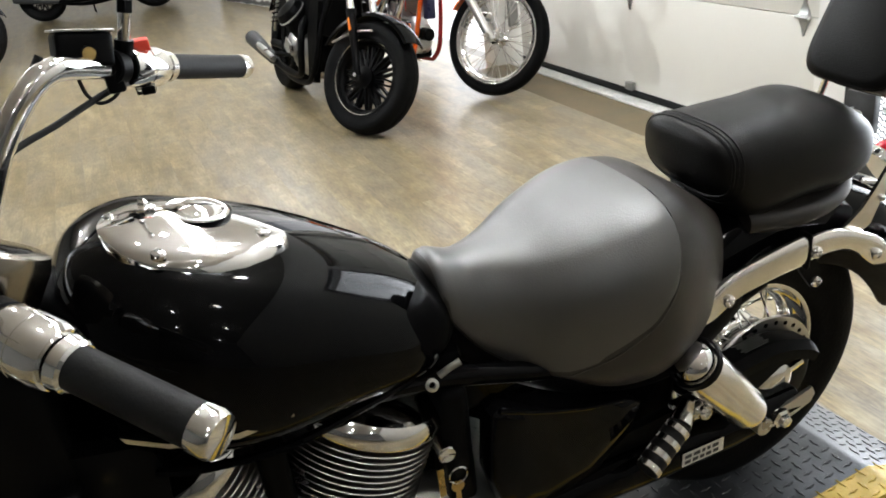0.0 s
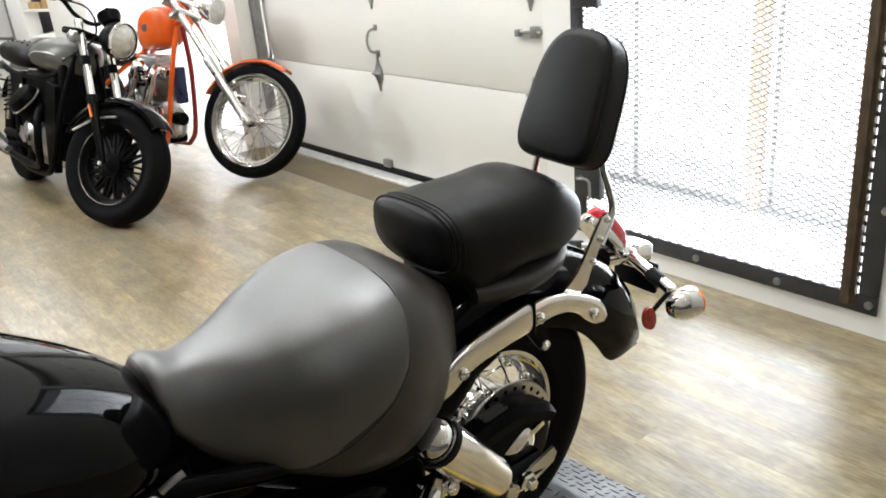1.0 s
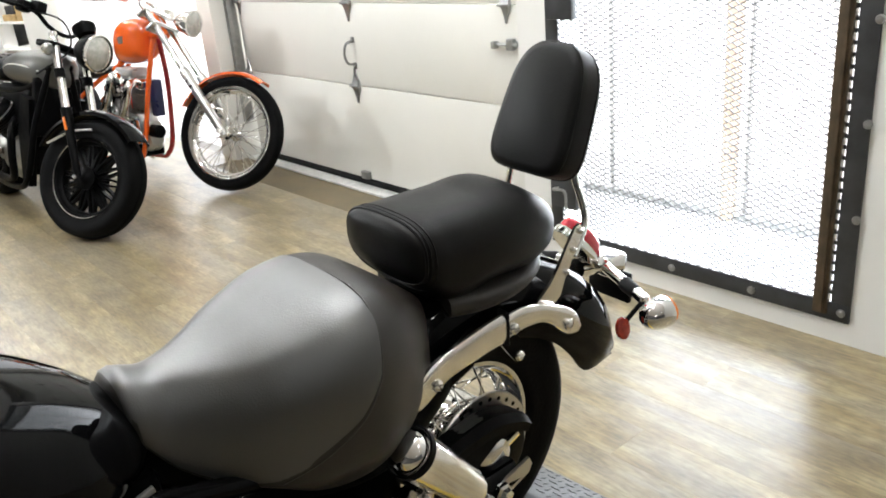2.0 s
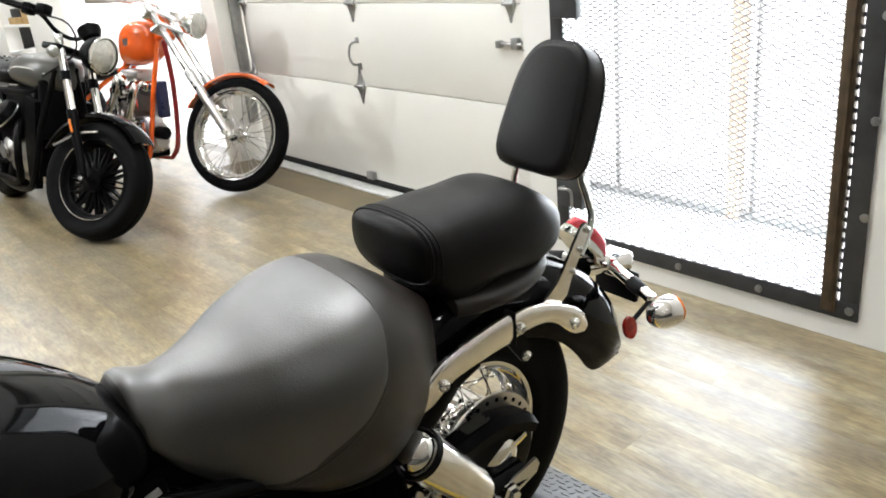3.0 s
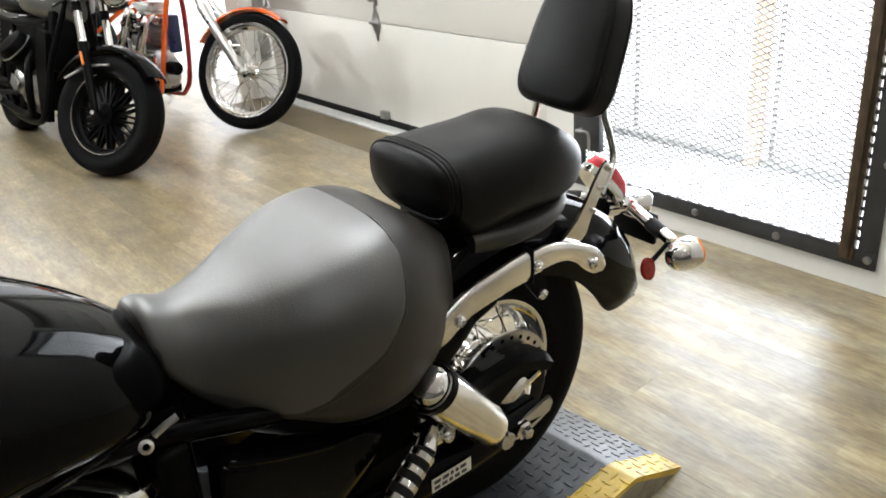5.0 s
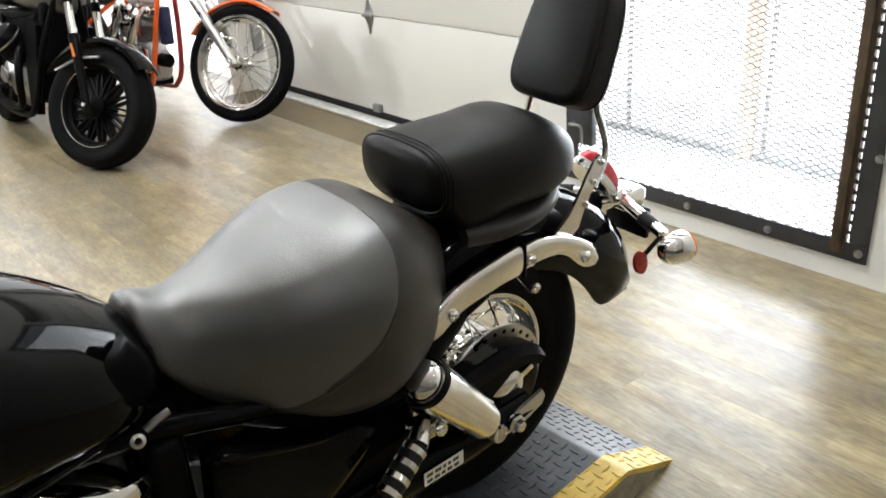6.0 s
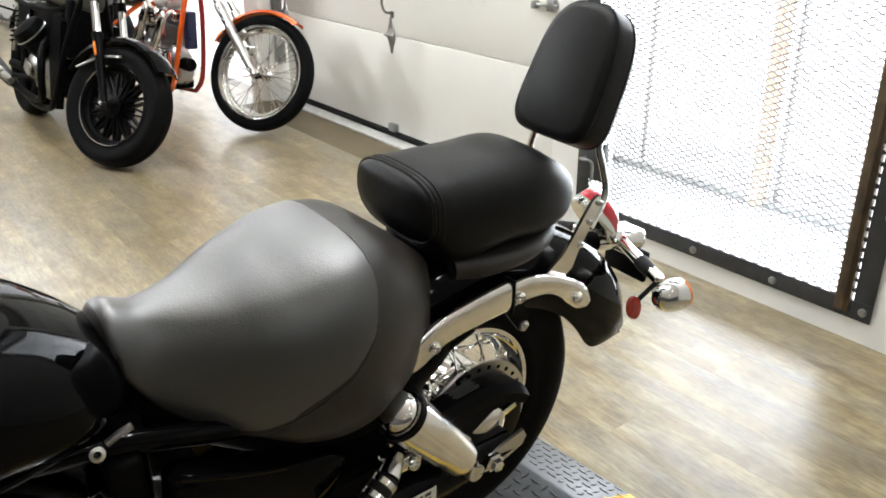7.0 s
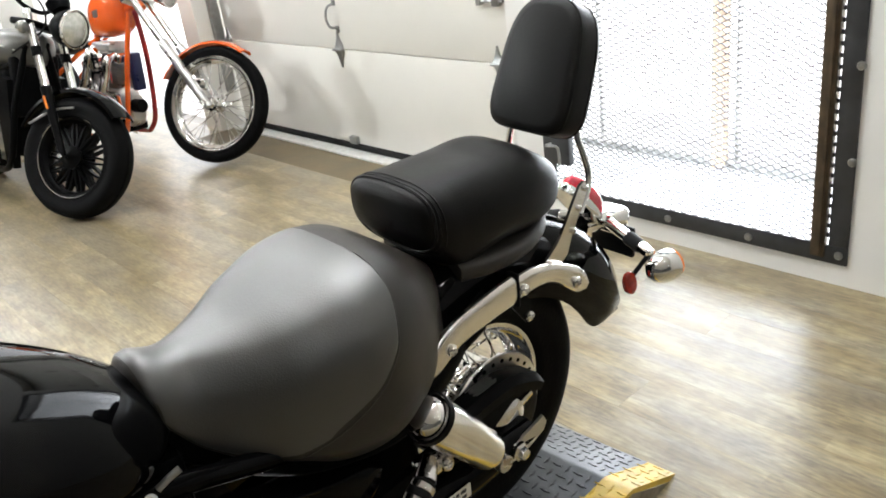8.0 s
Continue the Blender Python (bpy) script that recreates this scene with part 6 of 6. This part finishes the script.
    # tank
    TK = [(-1.115, 0.03, 0.92, 0.82), (-1.10, 0.065, 0.965, 0.775), (-1.055, 0.095, 0.995, 0.745), (-0.975, 0.108, 1.005, 0.725), (-0.885, 0.105, 0.99, 0.72), (-0.805, 0.085, 0.945, 0.725), (-0.765, 0.05, 0.89, 0.745), (-0.75, 0.02, 0.85, 0.775)]
    tk = part("fuel_tank", body_loft(TK, 3.0, 2.8, 30, 36), ORANGE, t, "glossy orange fuel tank", 60)
    part("tank_badge", extrude_yz(B(), [(-0.965, 0.90), (-0.905, 0.89), (-0.91, 0.85), (-0.96, 0.855)], -0.109, -0.10), SATIN, tk, "small metal tank badge")
    # frame
    for s in (1, -1):
        part("down_tube", tube(B(), smooth_path([(s * 0.02, -1.16, 0.88), (s * 0.07, -1.12, 0.6), (s * 0.10, -1.05, 0.25), (s * 0.10, -0.98, 0.13), (s * 0.11, -0.85, 0.10), (s * 0.12, -0.3, 0.11), (s * 0.11, 0.0, 0.3)], 6), 0.0165, 12), RED_PAINT if s > 0 else ORANGE, t, "painted frame tube")
        part("seat_tube", tube(B(), smooth_path([(s * 0.03, -0.78, 0.72), (s * 0.08, -0.5, 0.58), (s * 0.11, -0.2, 0.42), (s * 0.11, 0.0, 0.32)], 6), 0.0155, 12), ORANGE, t, "orange frame tube")
    part("backbone", tube(B(), [(0, -1.18, 0.92), (0, -0.72, 0.72)], 0.022, 14), ORANGE, t, "orange frame backbone")
    part("steering_neck", rod(B(), head - ax * 0.09, head + ax * 0.09, 0.03, n=20), ORANGE, t, "orange steering neck")
    # engine: two chrome cylinders in a narrow V
    for y, tilt in ((-0.82, 22), (-0.60, -22)):
        m2 = Matrix.Translation((0, -0.71, 0.28)) @ Matrix.Rotation(radians(tilt), 4, 'X') @ Matrix.Scale(1.25, 4)
        prof = []
        for k in range(10):
            h = 0.12 + 0.013 * k
            prof += [(0.055, h), (0.075, h + 0.001), (0.075, h + 0.004), (0.055, h + 0.005)]
        c = part("cylinder", lathe(B(), prof, m2, 28), SATIN, t, "finned bare metal cylinder", 20)
        part("rocker_box", box(B(), (-0.06, -0.05, 0.255), (0.06, 0.05, 0.31), 0.018, m2, 3), CHROME, c, "chrome rocker box")
        part("pushrod_tube", rod(B(), m2 @ Vector((-0.075, 0.02, 0.02)), m2 @ Vector((-0.06, 0.02, 0.27)), 0.01, n=10), CHROME, c, "chrome pushrod tube")
    part("crankcase", body_loft([(-0.90, 0.05, 0.36, 0.2), (-0.85, 0.09, 0.42, 0.16), (-0.7, 0.10, 0.44, 0.14), (-0.55, 0.09, 0.42, 0.15), (-0.45, 0.06, 0.38, 0.2)], 3, 3, 18, 28), SATIN, t, "bare metal crankcase")
    part("cam_cover", lathe(B(), [(0.085, 0), (0.088, 0.015), (0.07, 0.035), (0.003, 0.04)], Matrix.Translation((-0.09, -0.72, 0.32)) @ Matrix.Rotation(radians(-90), 4, 'Y'), 28), CHROME, t, "chrome cam cover")
    part("air_cleaner", lathe(B(), [(0.07, 0), (0.078, 0.01), (0.078, 0.035), (0.06, 0.048), (0.003, 0.052)], Matrix.Translation((-0.10, -0.70, 0.60)) @ Matrix.Rotation(radians(-90), 4, 'Y'), 28), CHROME, t, "round chrome air cleaner")
    for dy in (0.0, 0.16):
        part("exhaust_pipe", tube(B(), smooth_path([(-0.06, -0.85 + dy * 1.4, 0.56), (-0.13, -0.92 + dy, 0.48), (-0.15, -0.88 + dy, 0.30), (-0.16, -0.6, 0.22 + dy * 0.4), (-0.17, -0.2, 0.21 + dy * 0.4), (-0.18, 0.25, 0.21 + dy * 0.4)], 6), 0.029, 16), CHROME, t, "chrome exhaust pipe")
    part("primary_case", box(B(), (-0.135, -1.02, 0.22), (-0.10, -0.45, 0.40), 0.03, None, 3), CHROME, t, "polished primary case")
    part("gear_cover", lathe(B(), [(0.10, 0.0), (0.102, 0.012), (0.08, 0.03), (0.04, 0.036), (0.003, 0.037)], Matrix.Translation((-0.13, -0.86, 0.33)) @ Matrix.Rotation(radians(-90), 4, 'Y'), 30), SATIN, t, "round metal gear cover")
    for hy, hz in ((-0.99, 0.62), (-0.80, 0.66)):
        part("header_pipe", tube(B(), smooth_path([(-0.08, hy, hz), (-0.15, hy - 0.03, hz - 0.03), (-0.165, hy + 0.02, hz - 0.16), (-0.165, hy + 0.14, hz - 0.27), (-0.17, hy + 0.34, hz - 0.33)], 6), 0.026, 14), CHROME, t, "chrome header pipe")
    # black block added for contrast among the chrome engine parts
    part("dark_filler", box(B(), (-0.11, -0.93, 0.50), (0.06, -0.72, 0.62), 0.02, None, 3), SATIN_BLACK, t, "added black block between the cylinders")
    part("coil_cover", box(B(), (-0.09, -0.98, 0.645), (0.05, -0.78, 0.70), 0.015, None, 3), SATIN, t, "bare metal coil cover under the tank")
    part("oil_filter", rod(B(), (-0.02, -1.02, 0.30), (-0.02, -1.11, 0.30), 0.042, n=22, bevel=0.006), SATIN_BLACK, t, "black oil filter")
    part("engine_plate", box(B(), (-0.10, -0.98, 0.13), (0.08, -0.86, 0.27), 0.015, None, 3), SATIN_BLACK, t, "black engine mount")
    part("horn_cover", box(B(), (-0.045, -1.13, 0.40), (0.025, -1.075, 0.63), 0.012, None, 3), BLUE_DARK, t, "dark blue enamel cover")
    part("carburettor", rod(B(), (-0.03, -0.7, 0.58), (-0.10, -0.7, 0.6), 0.03, n=16), SATIN, t, "bare metal carburettor")
    part("spark_lead", tube(B(), smooth_path([(-0.05, -0.95, 0.62), (-0.11, -0.97, 0.55), (-0.08, -0.92, 0.45)], 5), 0.006, 8), KILL_RED, t, "red ignition lead")
    SS = [(-0.72, 0.05, 0.70, 0.66), (-0.62, 0.11, 0.70, 0.64), (-0.45, 0.14, 0.68, 0.61), (-0.3, 0.12, 0.70, 0.63), (-0.22, 0.06, 0.73, 0.67)]
    part("seat", body_loft(SS, 2.6, 2.5, 20, 28), LEATHER_PAD, t, "black solo seat")
    rings = []
    for k in range(17):
        a = radians(120 - 130 * k / 16)
        prof = [(0.095, 0.33), (0.092, 0.355), (0.05, 0.375), (0, 0.38), (-0.05, 0.375), (-0.092, 0.355), (-0.095, 0.33), (-0.086, 0.348), (0, 0.373), (0.086, 0.348)]
        rings.append([Vector((x, r * math.cos(a), 0.33 + r * math.sin(a))) for x, r in prof])
    part("rear_fender", skin(B(), rings), ORANGE, t, "orange rear mudguard")
    for ob in t.children:
        if ob.name.split(".")[0] in ("cylinder", "crankcase", "cam_cover", "air_cleaner", "carburettor"):
            ob.location.y = -0.13
    part("side_stand", tube(B(), [(0.11, -0.6, 0.13), (0.18, -0.58, 0.07), (0.24, -0.57, 0.035)], 0.011, 10), CHROME, t, "chrome side stand")
    return t


def stand_at(axle_x, axle_y, heading, wb, lean, z=0.0):
    """Pose of a motorcycle whose front wheel stands at the given place."""
    f = Vector((math.cos(radians(heading)), math.sin(radians(heading)), 0))
    return pose(axle_x - wb * f.x, axle_y - wb * f.y, z, 0, lean, 90 + heading)


black_bike = roadster(stand_at(-3.315, 0.358, 2.5, 1.46, 12.6, -0.006))
chopper(stand_at(-3.43, 1.265, 11, 1.80, 5, -0.002))
tagged(copy_thing(black_bike, stand_at(-8.2, -1.95, 20, 1.46, 9, -0.004)), "black motorcycle parked further off on the showroom floor")
tagged(copy_thing(black_bike, stand_at(-10.9, 0.0, 70, 1.46, 9, -0.004)), "black motorcycle standing at the far end of the showroom")


# ---- the far corner ----
FAR = pose(-9.8, 0.88, 0, 0, 0, 12)


def partition():
    """A white wall along x of its own frame, with a window and a shelf niche cut through it."""
    t = thing("partition", "white partition with a shelf niche and scuffed base", "partition", FAR, kind="structure")
    for lo, hi in (((-0.6, 0.0, 0.0), (1.80, 0.15, 0.58)), ((-0.6, 0.0, 1.25), (1.80, 0.15, CEIL_Z)), ((-0.6, 0.0, 0.581), (0.25, 0.15, 1.249)), ((1.50, 0.0, 0.581), (1.80, 0.15, 1.249)),
                   ((1.801, 0.0, 0.0), (2.33, 0.15, 0.36)), ((1.801, 0.0, 1.46), (2.33, 0.15, CEIL_Z)), ((2.331, 0.0, 0.0), (3.0, 0.15, CEIL_Z))):
        part("panel", box(B(), lo, hi, 0.003), WHITE_WALL, t)
    part("back_panel", box(B(), (1.79, 0.32, 0.3), (2.34, 0.35, 1.5), 0.003), WHITE_WALL, t)
    for z in (0.36, 0.60, 0.855):
        part("shelf", box(B(), (1.805, -0.004 if z > 0.4 else 0.002, z + 0.002), (2.326, 0.318, z + 0.022), 0.003), WHITE_WALL, t)
    turn = Matrix.Rotation(radians(-90), 4, 'Z')
    for k, (z, h) in enumerate(((0.01, 0.06), (0.27, 0.07))):
        rng = random.Random(7 + k)
        bm, y = B(), -0.55
        pts = []
        while y < 1.62:
            pts.append((y, z + h + rng.uniform(-0.03, 0.03)))
            y += 0.05
        low = [(p[0], z + rng.uniform(-0.01, 0.012)) for p in pts[::-1]]
        extrude_yz(bm, pts + low, 0.0005, 0.004)
        bmesh.ops.transform(bm, matrix=turn, verts=bm.verts)
        part("scuff_band", bm, GREY_WALL, t, "torn grey paint band")
    for x, z in ((0.45, 0.18), (0.7, 0.17), (0.92, 0.2), (0.55, 0.46), (0.85, 0.44), (1.1, 0.47), (1.2, 0.22)):
        part("paint_chip", lathe(B(), [(0.016, 0.0), (0.016, 0.002)], axis_matrix((x, -0.0005, z), (0, -1, 0)), 7), STEEL_DARK, t)
    return t


partition()


def pass_window():
    t = thing("window_1", "dark-framed inner window onto a bright room", "window", FAR, kind="structure")
    for lo, hi in (((0.25, -0.012, 0.58), (0.275, 0.02, 1.25)), ((1.475, -0.012, 0.58), (1.5, 0.02, 1.25)), ((0.275, -0.012, 0.58), (1.475, 0.02, 0.605)), ((0.275, -0.012, 1.225), (1.475, 0.02, 1.25))):
        part("window_frame", box(B(), lo, hi, 0.003), GALV, t)
    return t


pass_window()
slab("back_room_wall", (-12.6, 2.4, 0.0), (-8.0, 2.5, CEIL_Z), WHITE_WALL, "bright white wall of the room behind")


def office_chair(m, mat):
    t = thing("chair", "dark upholstered chair in the room behind", "chair", m, group="chairs in the back room")
    part("seat", box(B(), (-0.24, -0.24, 0.42), (0.24, 0.24, 0.5), 0.03, None, 3), SATIN_BLACK, t)
    part("backrest", box(B(), (-0.23, 0.2, 0.55), (0.23, 0.27, 1.0), 0.03, Matrix.Rotation(radians(-6), 4, 'X'), 3), mat, t)
    for x in (-0.2, 0.2):
        for y in (-0.2, 0.2):
            part("leg", rod(B(), (x, y, 0), (x * 0.95, y * 0.95, 0.43), 0.014, n=10), STEEL_DARK, t)
    return t


office_chair(FAR @ pose(0.75, 0.75, 0, 0, 0, -60), TAN)
office_chair(FAR @ pose(1.28, 0.85, 0, 0, 0, -80), PURPLE)
office_chair(FAR @ pose(0.25, 0.7, 0, 0, 0, -70), STEEL_DARK)


def shelf_box(lo, hi, mat, label, cat="box", name="box"):
    ob = tagged(part(name, box(B(), lo, hi, 0.006), mat), label, cat)
    ob.matrix_basis = FAR
    return ob


shelf_box((1.86, 0.04, 0.877), (2.10, 0.26, 0.94), TAN, "tan cardboard box on a white shelf")
shelf_box((1.90, 0.06, 0.94), (2.06, 0.22, 1.02), STEEL_DARK, "dark metal tin on a cardboard box", "tin", "tin")
shelf_box((2.12, 0.05, 0.877), (2.28, 0.25, 1.04), TAN, "brown carton on a white shelf", "carton", "carton")
shelf_box((1.85, 0.03, 0.382), (1.93, 0.25, 0.56), PURPLE, "purple binder in a shelf niche", "binder", "binder")
shelf_box((1.95, 0.03, 0.382), (2.2, 0.25, 0.53), LABEL_WHITE, "white carton in a shelf niche", "carton", "carton")

# ---- ceiling lamps ----
def ceiling_spot(x, y):
    t = thing("ceiling_spot", "small white ceiling spot lamp with a warm bulb", "ceiling lamp", pose(x, y, CEIL_Z), group="ceiling spots")
    part("housing", lathe(B(), [(0.02, 0.0), (0.06, -0.03), (0.07, -0.12), (0.06, -0.121), (0.05, -0.06), (0.01, -0.05)], None, 24), WHITE_WALL, t)
    part("bulb", ball(B(), (0, 0, -0.105), 0.042), BULB, t, "glowing warm bulb")
    return t


# bulbs known from tank reflections; number, places and watts chosen for brightness
SPOTS = [(-0.15, 0.1, 16), (-1.0, 0.75, 12), (-0.2, 0.75, 20), (-1.3, -0.1, 14), (-2.9, -1.1, 14), (-3.1, 0.4, 5), (-4.2, -2.4, 14), (-5.2, -1.5, 26), (-7.4, 0.3, 50), (-0.3, -0.9, 5), (2.3, -1.15, 10), (1.5, 0.4, 4), (4.2, -1.9, 8), (3.6, 0.6, 6), (5.7, -3.0, 12), (6.2, 0.2, 10), (-6.0, -3.0, 230)]
for sx, sy, watts in SPOTS:
    ceiling_spot(sx, sy)
    d = bpy.data.lights.new("spot_glow", 'POINT')
    d.energy, d.shadow_soft_size, d.color = watts, 0.05, (0.91, 0.96, 1.0)
    new("spot_glow", d).location = (sx, sy, CEIL_Z - 0.19)


# added fill light, no such fitting is known: brightens the saddle's top
def ceiling_light(x, y, length):
    t = thing("ceiling_light", "added unseen fill light, a long glowing strip under the ceiling", "ceiling lamp", pose(x, y, CEIL_Z), group="ceiling strip lights")
    part("tray", box(B(), (-length / 2, -0.16, -0.05), (length / 2, 0.16, -0.002), 0.006), WHITE_WALL, t)
    part("diffuser", box(B(), (-length / 2 + 0.02, -0.14, -0.07), (length / 2 - 0.02, 0.14, -0.051), 0.006), FILL_GLOW, t, "glowing white face of the added fill light")
    return t


for lx in (-1.0, -2.6, -4.2, -5.8):
    ceiling_light(lx, 0.45, 1.5)
d = bpy.data.lights.new("back_room_lamp", 'POINT')
d.energy, d.shadow_soft_size = 60, 0.1
new("back_room_lamp", d).location = (-9.4, 1.9, 2.7)

# ---- floor planks ----
PW, PL = 0.152, 1.22
bm = B()
box(bm, (0.0001, 0.0001, -0.006), (PL - 0.0001, PW - 0.0001, 0.0), 0.0002, seg=1)
plank = mesh_of("plank", bm, VINYL, 0)
rest_v, rest_f = [], []
rng = random.Random(4)
count = 0
row = 0
y = 1.43
while y > SOUTH:
    depth = 0.2 if row == 0 else PW
    x = WEST + rng.uniform(-PL, 0)
    while x < EAST:
        lo, hi = max(x, WEST), min(x + PL, EAST)
        inside_door = row == 0 and hi > DOOR_L and lo < DOOR_R
        if inside_door:
            if lo < DOOR_L:
                hi = DOOR_L
            elif hi > DOOR_R:
                lo = DOOR_R
            else:
                lo, hi = 0, 0
        if hi - lo > 0.03:
            whole = hi - lo > PL - 1e-4
            near = -4.6 < lo < 1.6 and y > -1.6
            if whole and near and row > 0 and count < 300:
                shared("plank", plank, floor, Matrix.Translation((lo, y, 0)))
                count += 1
            else:
                k = len(rest_v)
                g = 0.0001
                rest_v += [(lo + g, y + g, 0), (hi - g, y + g, 0), (hi - g, y + depth - g, 0), (lo + g, y + depth - g, 0),
                           (lo, y, -0.006), (hi, y, -0.006), (hi, y + depth, -0.006), (lo, y + depth, -0.006)]
                rest_f += [(k, k + 1, k + 2, k + 3), (k, k + 4, k + 5, k + 1), (k + 1, k + 5, k + 6, k + 2), (k + 2, k + 6, k + 7, k + 3), (k + 3, k + 7, k + 4, k)]
        x += PL
    y -= PW
    row += 1
me = bpy.data.meshes.new("far_planks")
me.from_pydata(rest_v, [], rest_f)
me.materials.append(VINYL)
tagged(shared("far_planks", me, floor), "pale wood-look planks further off", kind="stuff")
